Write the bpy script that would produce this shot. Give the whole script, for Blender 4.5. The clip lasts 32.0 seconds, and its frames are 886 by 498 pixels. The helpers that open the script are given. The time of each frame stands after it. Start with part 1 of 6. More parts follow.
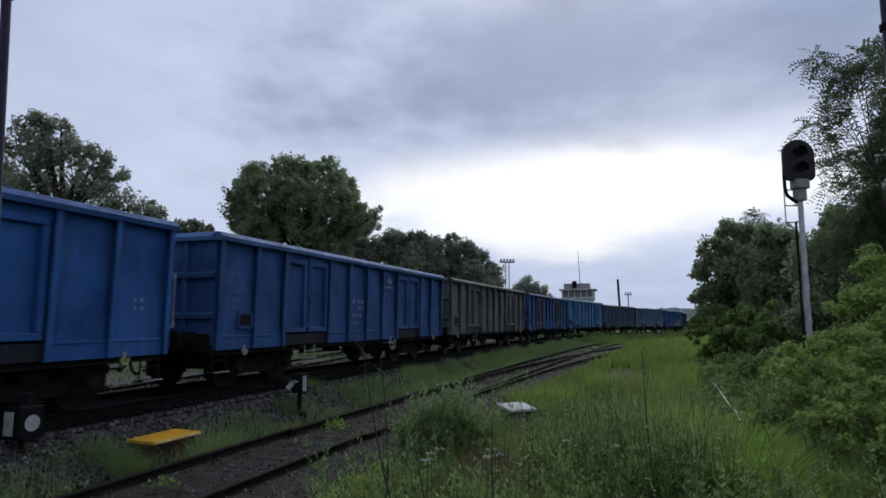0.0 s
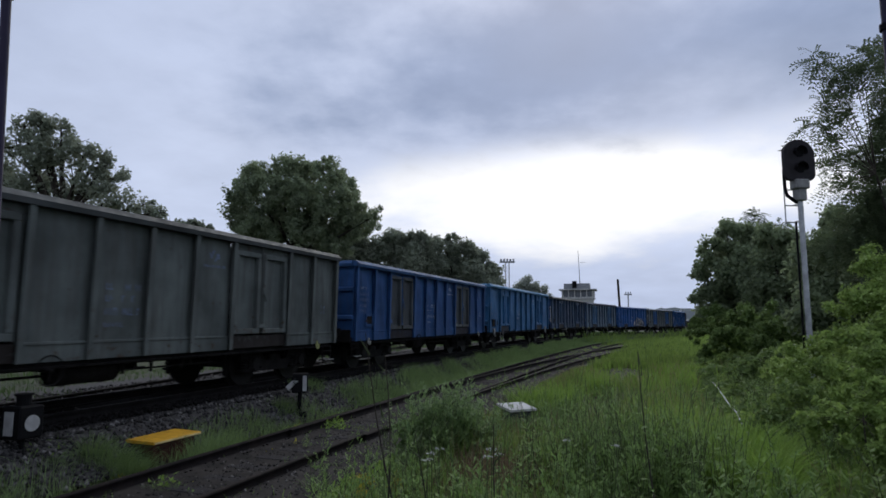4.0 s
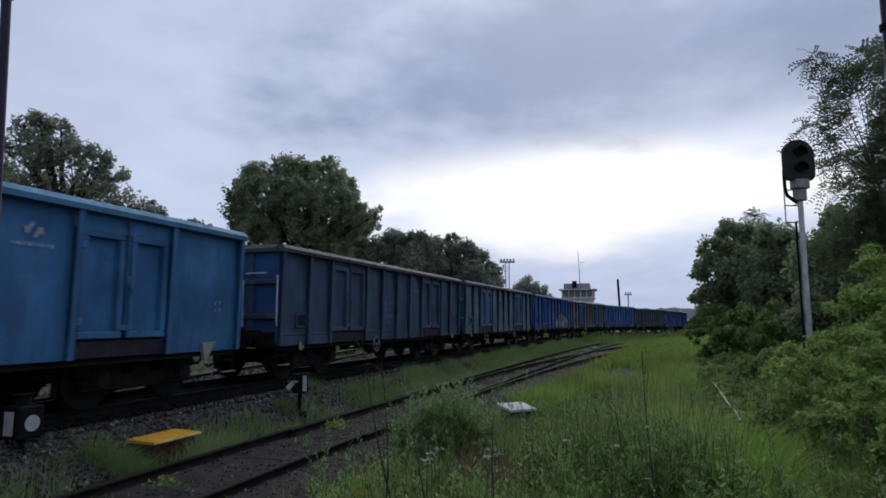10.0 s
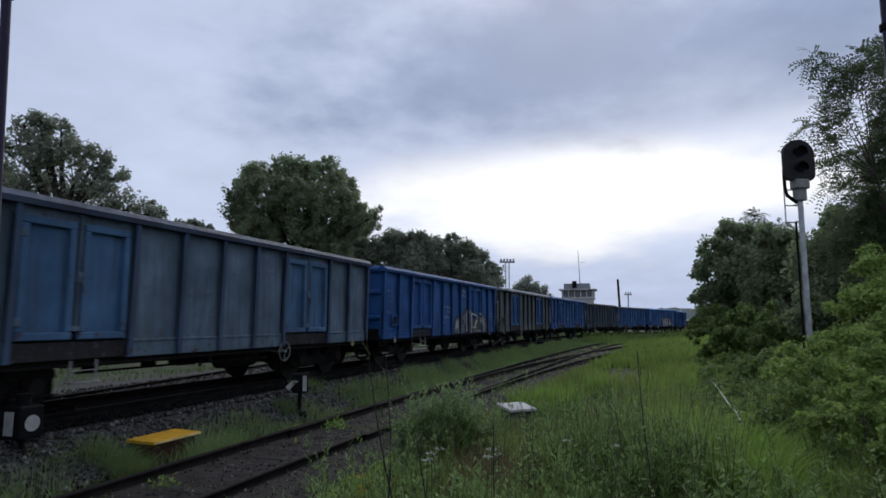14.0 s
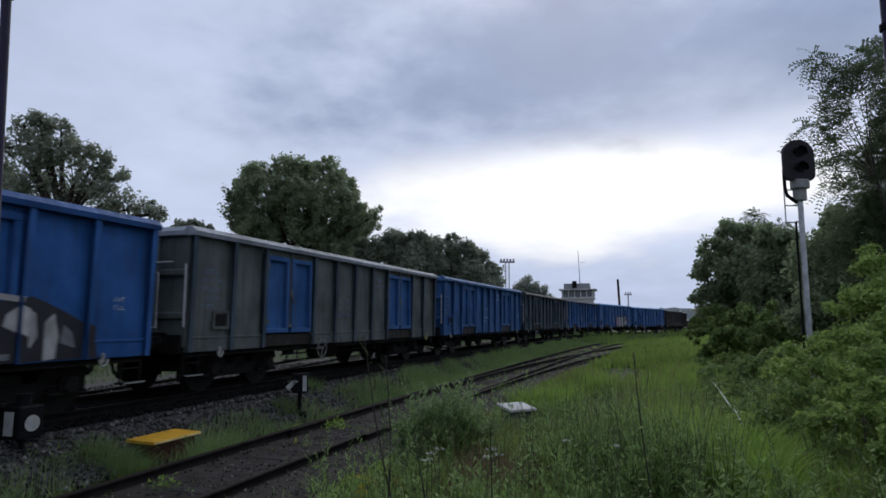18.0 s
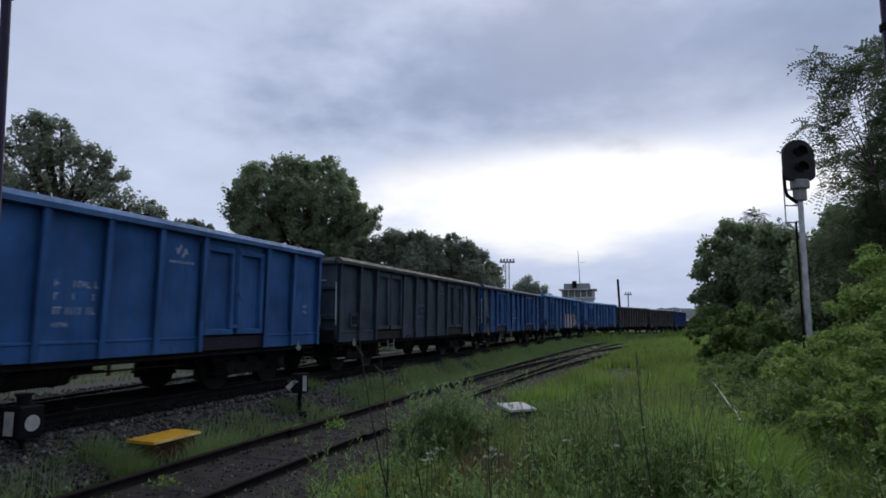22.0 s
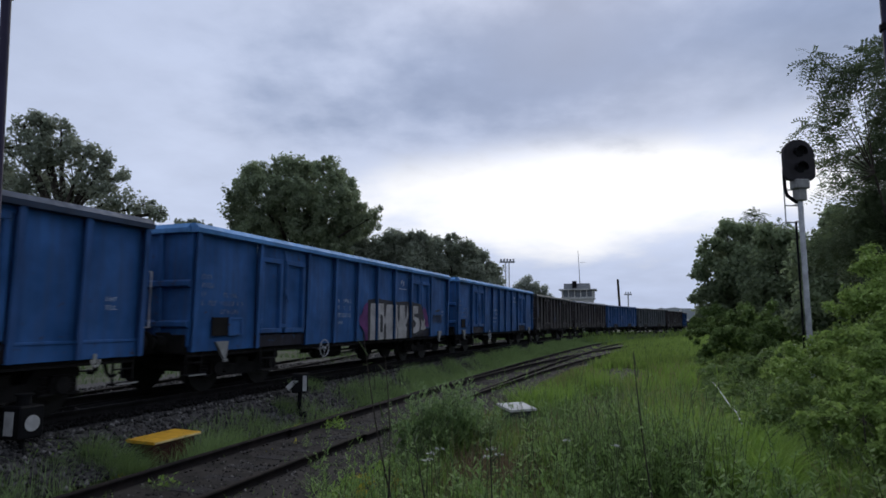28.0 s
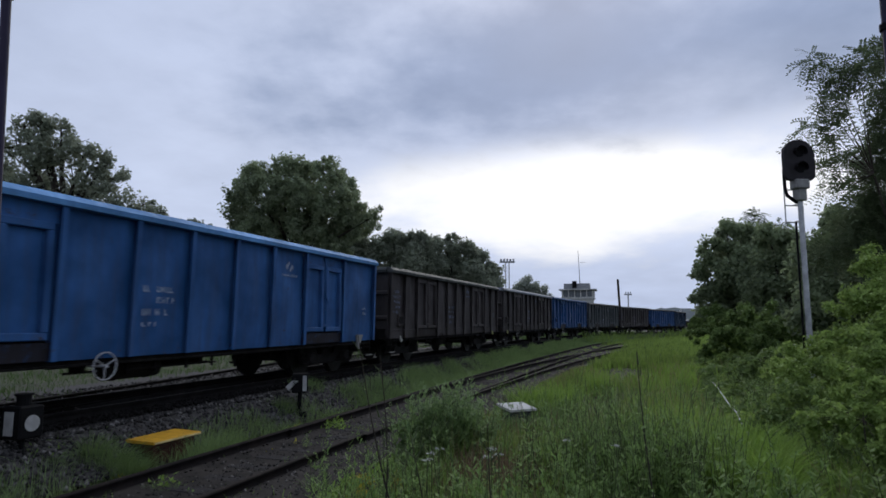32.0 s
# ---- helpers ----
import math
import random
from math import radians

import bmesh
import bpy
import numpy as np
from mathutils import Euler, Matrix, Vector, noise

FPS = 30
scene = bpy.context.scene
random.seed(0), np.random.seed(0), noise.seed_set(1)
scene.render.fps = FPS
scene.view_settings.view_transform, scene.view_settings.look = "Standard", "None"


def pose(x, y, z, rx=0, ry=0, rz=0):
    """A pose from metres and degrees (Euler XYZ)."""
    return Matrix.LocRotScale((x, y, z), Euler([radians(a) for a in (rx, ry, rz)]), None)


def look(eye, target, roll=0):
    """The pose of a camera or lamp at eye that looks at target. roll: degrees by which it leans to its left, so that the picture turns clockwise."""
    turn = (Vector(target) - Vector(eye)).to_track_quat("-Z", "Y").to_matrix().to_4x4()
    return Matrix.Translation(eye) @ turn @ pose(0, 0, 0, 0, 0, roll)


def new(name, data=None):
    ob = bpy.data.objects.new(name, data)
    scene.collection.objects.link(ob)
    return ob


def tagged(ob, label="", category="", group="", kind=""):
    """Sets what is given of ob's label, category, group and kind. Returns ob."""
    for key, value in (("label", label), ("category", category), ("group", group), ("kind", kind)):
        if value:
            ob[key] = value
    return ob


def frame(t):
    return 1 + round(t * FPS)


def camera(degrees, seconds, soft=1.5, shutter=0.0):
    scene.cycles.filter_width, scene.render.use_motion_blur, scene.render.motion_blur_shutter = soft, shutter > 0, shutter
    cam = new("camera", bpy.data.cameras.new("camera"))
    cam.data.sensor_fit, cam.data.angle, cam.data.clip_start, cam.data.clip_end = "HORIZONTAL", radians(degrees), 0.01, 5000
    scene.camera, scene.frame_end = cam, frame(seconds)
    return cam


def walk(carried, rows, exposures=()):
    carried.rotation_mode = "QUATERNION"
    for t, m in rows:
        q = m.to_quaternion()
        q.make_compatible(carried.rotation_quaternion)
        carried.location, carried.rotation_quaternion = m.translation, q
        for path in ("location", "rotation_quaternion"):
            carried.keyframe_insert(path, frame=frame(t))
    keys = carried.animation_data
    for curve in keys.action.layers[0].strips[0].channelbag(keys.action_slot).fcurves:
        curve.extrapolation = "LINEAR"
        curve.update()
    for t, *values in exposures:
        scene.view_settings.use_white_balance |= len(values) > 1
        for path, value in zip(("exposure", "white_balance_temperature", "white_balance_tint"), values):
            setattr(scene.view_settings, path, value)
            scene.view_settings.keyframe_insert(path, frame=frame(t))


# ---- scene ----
cam = camera(71.85, 32.0, soft=1.65, shutter=0.35)
EYE = 1.42
HERE = pose(0, 0, EYE, 90 + 6.66, 0, 0)
walk(cam, [(0.0, HERE), (32.0, HERE)], exposures=[(0.0, 0.0), (32.0, 0.0)])

# ---------- sky, sun ----------
SUN_AZ, SUN_EL = radians(13), radians(36)


def node(nt, kind, links=None, **settings):
    """A shader node; links: input name or index -> socket or value."""
    n = nt.nodes.new(kind)
    for key, value in settings.items():
        setattr(n, key, value)
    for key, value in (links or {}).items():
        if isinstance(value, bpy.types.NodeSocket):
            nt.links.new(value, n.inputs[key])
        else:
            n.inputs[key].default_value = value
    return n


def ramp(nt, fac, stops, interpolation="LINEAR"):
    n = node(nt, "ShaderNodeValToRGB", {0: fac})
    n.color_ramp.interpolation = interpolation
    els = n.color_ramp.elements
    while len(els) < len(stops):
        els.new(0.5)
    for el, (p, c) in zip(els, stops):
        el.position = p
        el.color = (c, c, c, 1) if isinstance(c, (int, float)) else (*c, 1)
    return n.outputs[0]


def maths(nt, op, a, b=0.0, clamp=False):
    n = node(nt, "ShaderNodeMath", {0: a, 1: b}, operation=op)
    n.use_clamp = clamp
    return n.outputs[0]


def mixed(nt, fac, a, b, blend="MIX"):
    return node(nt, "ShaderNodeMix", {0: fac, 6: a, 7: b}, data_type="RGBA", blend_type=blend).outputs[2]


def way(px_az, el):
    a, e = radians(px_az), radians(el)
    return (math.sin(a) * math.cos(e), math.cos(a) * math.cos(e), math.sin(e))


def make_world():
    w = bpy.data.worlds.new("overcast_sky")
    w.use_nodes = True
    scene.world = w
    nt = w.node_tree
    nt.nodes.clear()
    coord = node(nt, "ShaderNodeTexCoord").outputs["Generated"]
    sky = node(nt, "ShaderNodeTexSky", sky_type="NISHITA", sun_disc=False, sun_elevation=SUN_EL, sun_rotation=SUN_AZ,
               dust_density=3.0).outputs[0]
    clear = node(nt, "ShaderNodeBackground", {0: sky, 1: 0.06}).outputs[0]
    # the cloud deck, seen in perspective
    sep = node(nt, "ShaderNodeSeparateXYZ", {0: coord})
    h = maths(nt, "ADD", maths(nt, "ABSOLUTE", sep.outputs[2]), 0.22)
    flat = node(nt, "ShaderNodeCombineXYZ", {0: maths(nt, "DIVIDE", sep.outputs[0], h), 1: maths(nt, "DIVIDE", sep.outputs[1], h), 2: 0.0}).outputs[0]
    broad = node(nt, "ShaderNodeTexNoise", {"Vector": flat, "Scale": 1.25, "Detail": 7.0, "Roughness": 0.5, "Distortion": 0.25}).outputs[0]
    fine = node(nt, "ShaderNodeTexNoise", {"Vector": flat, "Scale": 2.6, "Detail": 8.0, "Roughness": 0.55}).outputs[0]
    wob = maths(nt, "SUBTRACT", broad, 0.5)
    wob2 = maths(nt, "SUBTRACT", fine, 0.5)

    az = maths(nt, "ARCTAN2", sep.outputs[0], sep.outputs[1])
    el = maths(nt, "ARCSINE", sep.outputs[2])

    def bank(az0, el0, a, b, tilt, inner, wobble):
        """An oval bank of cloud or light, with a ragged edge: 1 within, 0 outside."""
        u, v = maths(nt, "SUBTRACT", az, radians(az0)), maths(nt, "SUBTRACT", el, radians(el0))
        c, s = math.cos(radians(tilt)), math.sin(radians(tilt))
        p = maths(nt, "DIVIDE", maths(nt, "ADD", maths(nt, "MULTIPLY", u, c), maths(nt, "MULTIPLY", v, s)), radians(a))
        q = maths(nt, "DIVIDE", maths(nt, "SUBTRACT", maths(nt, "MULTIPLY", v, c), maths(nt, "MULTIPLY", u, s)), radians(b))
        d = maths(nt, "SQRT", maths(nt, "ADD", maths(nt, "MULTIPLY", p, p), maths(nt, "MULTIPLY", q, q)))
        d = maths(nt, "ADD", d, maths(nt, "ADD", maths(nt, "MULTIPLY", wob, wobble), maths(nt, "MULTIPLY", wob2, wobble * 1.1)))
        return node(nt, "ShaderNodeMapRange", {0: d, 1: 1.0, 2: inner, 3: 0.0, 4: 1.0}, interpolation_type="SMOOTHSTEP").outputs[0]

    base = mixed(nt, maths(nt, "ADD", maths(nt, "MULTIPLY", wob, 1.1), 0.75, True), (0.37, 0.44, 0.62, 1), (0.62, 0.70, 0.91, 1))
    haze = maths(nt, "MULTIPLY", bank(14.0, 1.5, 46, 9.0, 0, 0.15, 0.35), 0.7)
    base = mixed(nt, haze, base, (0.46, 0.56, 0.80, 1))
    glow = bank(14.5, 11.3, 33, 6.7, 2, 0.35, 0.8)
    lit = mixed(nt, glow, base, (1.12, 1.13, 1.16, 1))
    grey = maths(nt, "MULTIPLY", bank(11, 24.0, 39, 10.0, 5, 0.2, 1.1), 0.92)
    lit = mixed(nt, grey, lit, (0.25, 0.335, 0.535, 1))
    lit = mixed(nt, maths(nt, "MULTIPLY", bank(23, 19.0, 15, 5.0, 6, 0.1, 0.9), 0.5), lit, (0.36, 0.43, 0.6, 1))
    wisp = ramp(nt, fine, [(0.3, 0.91), (0.7, 1.08)])
    lit = mixed(nt, 1.0, lit, wisp, "MULTIPLY")
    cloud = node(nt, "ShaderNodeBackground", {0: lit, 1: 1.0}).outputs[0]
    cover = node(nt, "ShaderNodeMixShader", {0: 0.93, 1: clear, 2: cloud}).outputs[0]
    node(nt, "ShaderNodeOutputWorld", {0: cover})


make_world()
sun = new("sun", bpy.data.lights.new("sun", "SUN"))
sun.data.energy, sun.data.angle, sun.data.color = 1.4, radians(40), (1.0, 0.97, 0.92)
sun.matrix_world = look((0, 0, 60), (-60 * math.sin(SUN_AZ), -60 * math.cos(SUN_AZ), 60 - 60 * math.tan(SUN_EL)))


# ---------- materials ----------
def material(name, rough=0.7, metal=0.0, spec=0.3):
    m = bpy.data.materials.new(name)
    m.use_nodes = True
    nt = m.node_tree
    b = nt.nodes["Principled BSDF"]
    b.inputs["Roughness"].default_value = rough
    b.inputs["Metallic"].default_value = metal
    b.inputs["Specular IOR Level"].default_value = spec
    return m, nt, b


def noise_of(nt, scale, detail=4.0, vector=None, rough=0.55):
    links = {"Scale": scale, "Detail": detail, "Roughness": rough}
    if vector is None:
        vector = node(nt, "ShaderNodeTexCoord").outputs["Object"]
    links["Vector"] = vector
    return node(nt, "ShaderNodeTexNoise", links).outputs[0]


def bumped(nt, b, height, strength=0.3, distance=0.01):
    nt.links.new(node(nt, "ShaderNodeBump", {"Strength": strength, "Distance": distance, "Height": height}).outputs[0], b.inputs["Normal"])


def c4(c):
    return (*c, 1.0)


def stone_like(name, dark, light, scale=3.0, grain=60.0, rough=0.9, strength=0.5, spec=0.12):
    m, nt, b = material(name, rough, 0.0, spec)
    a = noise_of(nt, scale)
    g = noise_of(nt, grain, 3.0)
    col = mixed(nt, ramp(nt, a, [(0.3, 0.0), (0.7, 1.0)]), c4(dark), c4(light))
    col = mixed(nt, 0.35, col, ramp(nt, g, [(0.3, 0.25), (0.7, 0.75)]), "OVERLAY")
    nt.links.new(col, b.inputs["Base Color"])
    bumped(nt, b, g, strength, 0.012)
    return m


def paint(name, colour, dirt=0.35, rust=0.56, fade=0.3, foot=0.07, rusty=(0.05, 0.03, 0.02)):
    """Weathered wagon paint: faded patches, running dirt and rust flecks."""
    m, nt, b = material(name, 0.7, 0.0, 0.16)
    co = node(nt, "ShaderNodeTexCoord").outputs["Object"]
    rnd = node(nt, "ShaderNodeObjectInfo").outputs["Random"]
    moved = node(nt, "ShaderNodeVectorMath", {0: co, 1: node(nt, "ShaderNodeCombineXYZ", {0: maths(nt, "MULTIPLY", rnd, 37.0), 2: maths(nt, "MULTIPLY", rnd, 11.0)}).outputs[0]}, operation="ADD").outputs[0]
    streak = node(nt, "ShaderNodeMapping", {0: moved, 3: (5.0, 5.0, 0.45)}).outputs[0]
    big = noise_of(nt, 0.9, 4.0, moved)
    run = noise_of(nt, 1.6, 5.0, streak)
    spots = noise_of(nt, 7.0, 6.0, moved, 0.7)
    pale = tuple(min(1.0, c * (1.1 + fade) + 0.014) for c in colour)
    dark = tuple(c * 0.72 for c in colour)
    col = mixed(nt, ramp(nt, big, [(0.32, 0.0), (0.68, 1.0)]), c4(dark), c4(pale))
    col = mixed(nt, maths(nt, "MULTIPLY", ramp(nt, run, [(0.45, 0.0), (0.72, 1.0)]), dirt), col, (0.055, 0.05, 0.045, 1))
    low = node(nt, "ShaderNodeSeparateXYZ", {0: co}).outputs[2]
    creep = maths(nt, "MULTIPLY", node(nt, "ShaderNodeMapRange", {0: low, 1: 0.42, 2: 0.0, 3: 0.0, 4: 1.0}).outputs[0], foot)
    col = mixed(nt, ramp(nt, maths(nt, "ADD", spots, creep), [(rust + 0.06, 0.0), (rust + 0.13, 0.85)]), col, c4(rusty))
    nt.links.new(col, b.inputs["Base Color"])
    nt.links.new(ramp(nt, run, [(0.3, 0.55), (0.7, 0.85)]), b.inputs["Roughness"])
    bumped(nt, b, big, 0.25, 0.03)
    return m


def leafy(name, dark, light, rough=0.65, trans=0.25):
    m, nt, b = material(name, rough, 0.0, 0.25)
    rnd = node(nt, "ShaderNodeNewGeometry").outputs["Random Per Island"]
    col = mixed(nt, rnd, c4(dark), c4(light))
    big = noise_of(nt, 0.35, 3.0)
    col = mixed(nt, ramp(nt, big, [(0.35, 0.0), (0.7, 0.55)]), col, c4(tuple(c * 1.35 for c in light)))
    nt.links.new(col, b.inputs["Base Color"])
    if trans:
        tr = node(nt, "ShaderNodeBsdfTranslucent", {0: col}).outputs[0]
        out = nt.nodes["Material Output"]
        nt.links.new(node(nt, "ShaderNodeMixShader", {0: trans, 1: b.outputs[0], 2: tr}).outputs[0], out.inputs[0])
    return m


def plain(name, colour, rough=0.6, metal=0.0, vary=0.25, scale=6.0, spec=0.2):
    m, nt, b = material(name, rough, metal, spec)
    a = noise_of(nt, scale, 5.0)
    col = mixed(nt, ramp(nt, a, [(0.3, 0.0), (0.7, 1.0)]), c4(tuple(c * (1 - vary) for c in colour)), c4(tuple(min(1, c * (1 + vary)) for c in colour)))
    nt.links.new(col, b.inputs["Base Color"])
    bumped(nt, b, a, 0.15, 0.005)
    return m


M = dict(
    soil=stone_like("soil_and_litter", (0.009, 0.0085, 0.008), (0.034, 0.030, 0.027), 2.6, 25.0),
    ballast=stone_like("ballast_stone", (0.02, 0.019, 0.018), (0.075, 0.072, 0.07), 14.0, 70.0),
    rail=stone_like("rusty_rail_steel", (0.007, 0.006, 0.006), (0.02, 0.015, 0.0135), 5.0, 90.0, 0.85, 0.2),
    railhead=plain("worn_rail_head", (0.010, 0.0095, 0.0095), 0.7, 0.1, 0.2),
    sleeper=stone_like("weathered_oak_sleeper", (0.012, 0.0115, 0.012), (0.036, 0.034, 0.035), 6.0, 45.0),
    # grime, darkened further to carry the shade beneath the wagons
    under=stone_like("grimy_shade_dark_gear", (0.005, 0.0048, 0.0048), (0.016, 0.0145, 0.0135), 3.0, 40.0, 0.85, 0.3, 0.1),
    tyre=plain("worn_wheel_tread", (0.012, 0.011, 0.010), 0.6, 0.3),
    # oil stain whose black also holds the shade beside the rails
    oily=stone_like("oily_shade_dark_ballast", (0.004, 0.0038, 0.0036), (0.012, 0.011, 0.011), 14.0, 70.0),
    pale=plain("chalky_white_paint", (0.5, 0.5, 0.48), 0.75),
    dim_white=plain("dirty_white_enamel", (0.3, 0.3, 0.29), 0.7),
    rail_white=plain("worn_white_handrail_paint", (0.42, 0.42, 0.42), 0.7),
    faint=plain("washed_out_lettering", (0.12, 0.15, 0.22), 0.8, 0.0, 0.4, 9.0),
    lettering=plain("faded_white_lettering", (0.28, 0.32, 0.38), 0.75, 0.0, 0.3, 20.0),
    yellow=plain("yellow_enamel", (0.5, 0.27, 0.02), 0.6),
    yellow_highlight=plain("pale_highlight_yellow", (0.55, 0.42, 0.2), 0.7),
    case_red=stone_like("rusty_red_case", (0.03, 0.014, 0.011), (0.08, 0.035, 0.025), 4.0, 50.0),
    case_dark=plain("dark_blue_grey_case", (0.03, 0.035, 0.045), 0.7),
    limeyellow=plain("lime_yellow_paint", (0.3, 0.31, 0.12), 0.6),
    hook=plain("dull_cream_paint", (0.3, 0.3, 0.27), 0.7),
    bracket=plain("grey_cast_bracket", (0.2, 0.2, 0.19), 0.7),
    sorrel=leafy("red_sorrel_seed", (0.085, 0.052, 0.034), (0.17, 0.115, 0.075), 0.8, 0.2),
    black=plain("black_paint", (0.006, 0.006, 0.0065), 0.7, spec=0.08),
    signal_black=plain("matt_signal_black", (0.02, 0.018, 0.02), 0.75),
    galv=plain("galvanised_steel", (0.36, 0.37, 0.38), 0.6, 0.1),
    concrete=stone_like("pale_concrete", (0.33, 0.33, 0.31), (0.52, 0.52, 0.5), 2.0, 40.0),
    bark=stone_like("bark", (0.02, 0.017, 0.013), (0.06, 0.05, 0.04), 3.0, 25.0),
    leaf_far=leafy("distant_foliage", (0.135, 0.16, 0.12), (0.26, 0.29, 0.21), 0.65, 0.52),
    # distance haze is mixed into this leaf colour
    leaf_haze=leafy("haze_paled_foliage", (0.2, 0.225, 0.195), (0.34, 0.37, 0.3), 0.7, 0.55),
    leaf_big=leafy("lime_tree_foliage", (0.115, 0.15, 0.09), (0.23, 0.285, 0.155), 0.65, 0.55),
    leaf_dome=leafy("great_lime_foliage", (0.12, 0.155, 0.10), (0.25, 0.30, 0.175), 0.65, 0.55),
    leaf_near=leafy("locust_tree_foliage", (0.055, 0.078, 0.042), (0.12, 0.155, 0.08), 0.7, 0.4),
    leaf_bush=leafy("bramble_foliage", (0.105, 0.16, 0.042), (0.27, 0.38, 0.1), 0.6, 0.5),
    leaf_bank=leafy("bank_foliage", (0.06, 0.10, 0.032), (0.16, 0.235, 0.068), 0.65, 0.45),
    grass=leafy("meadow_grass", (0.075, 0.125, 0.028), (0.185, 0.27, 0.062), 0.6, 0.48),
    grass_verge=leafy("verge_grass", (0.085, 0.135, 0.048), (0.19, 0.275, 0.105), 0.65, 0.45),
    grass_field=leafy("thin_field_grass", (0.035, 0.066, 0.018), (0.08, 0.13, 0.04), 0.7, 0.35),
    mugwort=leafy("mugwort_foliage", (0.1, 0.165, 0.065), (0.21, 0.31, 0.12), 0.65, 0.5),
    grass_dry=leafy("seeding_grass", (0.115, 0.105, 0.05), (0.25, 0.225, 0.11), 0.7, 0.3),
    grass_lush=leafy("lush_grass", (0.11, 0.185, 0.035), (0.225, 0.35, 0.07), 0.6, 0.5),
    weed=leafy("weed_foliage", (0.09, 0.155, 0.045), (0.2, 0.31, 0.085), 0.65, 0.5),
    stalk=plain("dry_stalk", (0.062, 0.08, 0.036), 0.8),
    petal=plain("small_white_petals", (0.34, 0.35, 0.32), 0.8),
    yellow_leaf=leafy("yellowing_leaves", (0.25, 0.22, 0.02), (0.4, 0.36, 0.05), 0.7, 0.2),
    wall=stone_like("rendered_wall", (0.38, 0.38, 0.35), (0.5, 0.49, 0.45), 1.0, 20.0, 0.9, 0.1),
    # glass base colour lightened to imitate the sky's reflection
    window=plain("sky_toned_window_glass", (0.09, 0.105, 0.115), 0.2, spec=0.5),
    roofing=plain("grey_roofing_felt", (0.22, 0.23, 0.24), 0.8),
    # the blue of far haze is part of the hills' base colour
    hill=leafy("hazed_wooded_hill", (0.022, 0.037, 0.047), (0.04, 0.062, 0.075), 0.9, 0.0),
)

# ---------- building helpers ----------


def part(name, bm, mat, parent=None, label="", m=None):
    """Links a bmesh (or a ready mesh) as one mesh object."""
    if isinstance(bm, bmesh.types.BMesh):
        me = bpy.data.meshes.new(name)
        bm.to_mesh(me)
        bm.free()
        me.materials.append(mat)
    else:
        me = bm
    ob = new(name, me)
    if parent is not None:
        ob.parent = parent
    if m is not None:
        ob.matrix_local = m
    if label:
        ob["label"] = label
    return ob


def thing(name, m, label, category, group="", kind=""):
    ob = new(name)
    ob.empty_display_size = 0.2
    ob.matrix_world = m
    return tagged(ob, label, category, group, kind)


def box(bm, c, d, bev=0.0, turn=None):
    """A box of size d round c, its edges rounded by bev."""
    m = Matrix.Translation(c)
    if turn is not None:
        m = m @ turn
    vs = bmesh.ops.create_cube(bm, size=1.0, matrix=m @ Matrix.Diagonal((*d, 1)))["verts"]
    if bev:
        es = list({e for v in vs for e in v.link_edges})
        bmesh.ops.bevel(bm, geom=es, offset=bev, segments=1, affect="EDGES")
    return bm


def rod(bm, a, b, r, seg=8, r2=None):
    a, b = Vector(a), Vector(b)
    d = b - a
    m = Matrix.Translation((a + b) / 2) @ d.to_track_quat("Z", "Y").to_matrix().to_4x4()
    bmesh.ops.create_cone(bm, cap_ends=True, segments=seg, radius1=r, radius2=r if r2 is None else r2, depth=d.length, matrix=m)
    return bm


def tube(bm, pts, radii, seg=6):
    """One unbroken tube through pts."""
    pts = [Vector(p) for p in pts]
    rings = []
    for i, p in enumerate(pts):
        d = (pts[min(i + 1, len(pts) - 1)] - pts[max(i - 1, 0)]).normalized()
        q = d.to_track_quat("Z", "Y")
        rings.append([bm.verts.new(p + q @ Vector((radii[i] * math.cos(6.2832 * k / seg), radii[i] * math.sin(6.2832 * k / seg), 0))) for k in range(seg)])
    for r1, r2 in zip(rings, rings[1:]):
        for k in range(seg):
            bm.faces.new((r1[k], r1[(k + 1) % seg], r2[(k + 1) % seg], r2[k]))
    bm.faces.new(rings[0][::-1])
    bm.faces.new(rings[-1])
    return bm


def bent(bm, pts, r, seg=6):
    return tube(bm, pts, [r] * len(pts), seg)


def bmnew():
    return bmesh.new()


def prism(bm, outline, axis, a, b):
    """A closed outline of (p, q) pairs drawn out along axis 'x' or 'y' from a to b."""
    def at(p, q, s):
        return (s, p, q) if axis == "x" else (p, s, q)
    v1 = [bm.verts.new(at(p, q, a)) for p, q in outline]
    v2 = [bm.verts.new(at(p, q, b)) for p, q in outline]
    n = len(outline)
    bm.faces.new(v1)
    bm.faces.new(v2[::-1])
    for i in range(n):
        bm.faces.new((v1[i], v2[i], v2[(i + 1) % n], v1[(i + 1) % n]))
    bmesh.ops.recalc_face_normals(bm, faces=bm.faces)
    return bm


def mesh_of(name, verts, faces, mat, smooth=False):
    """A mesh from arrays of equal polygons."""
    me = bpy.data.meshes.new(name)
    verts = np.asarray(verts, dtype=np.float32).reshape(-1, 3)
    faces = np.asarray(faces, dtype=np.int32)
    k = faces.shape[1]
    me.vertices.add(len(verts))
    me.vertices.foreach_set("co", verts.ravel())
    me.loops.add(faces.size)
    me.loops.foreach_set("vertex_index", faces.ravel())
    me.polygons.add(len(faces))
    me.polygons.foreach_set("loop_start", np.arange(0, faces.size, k, dtype=np.int32))
    me.update(calc_edges=True)
    me.validate()
    me.materials.append(mat)
    return me


rng = np.random.default_rng(7)

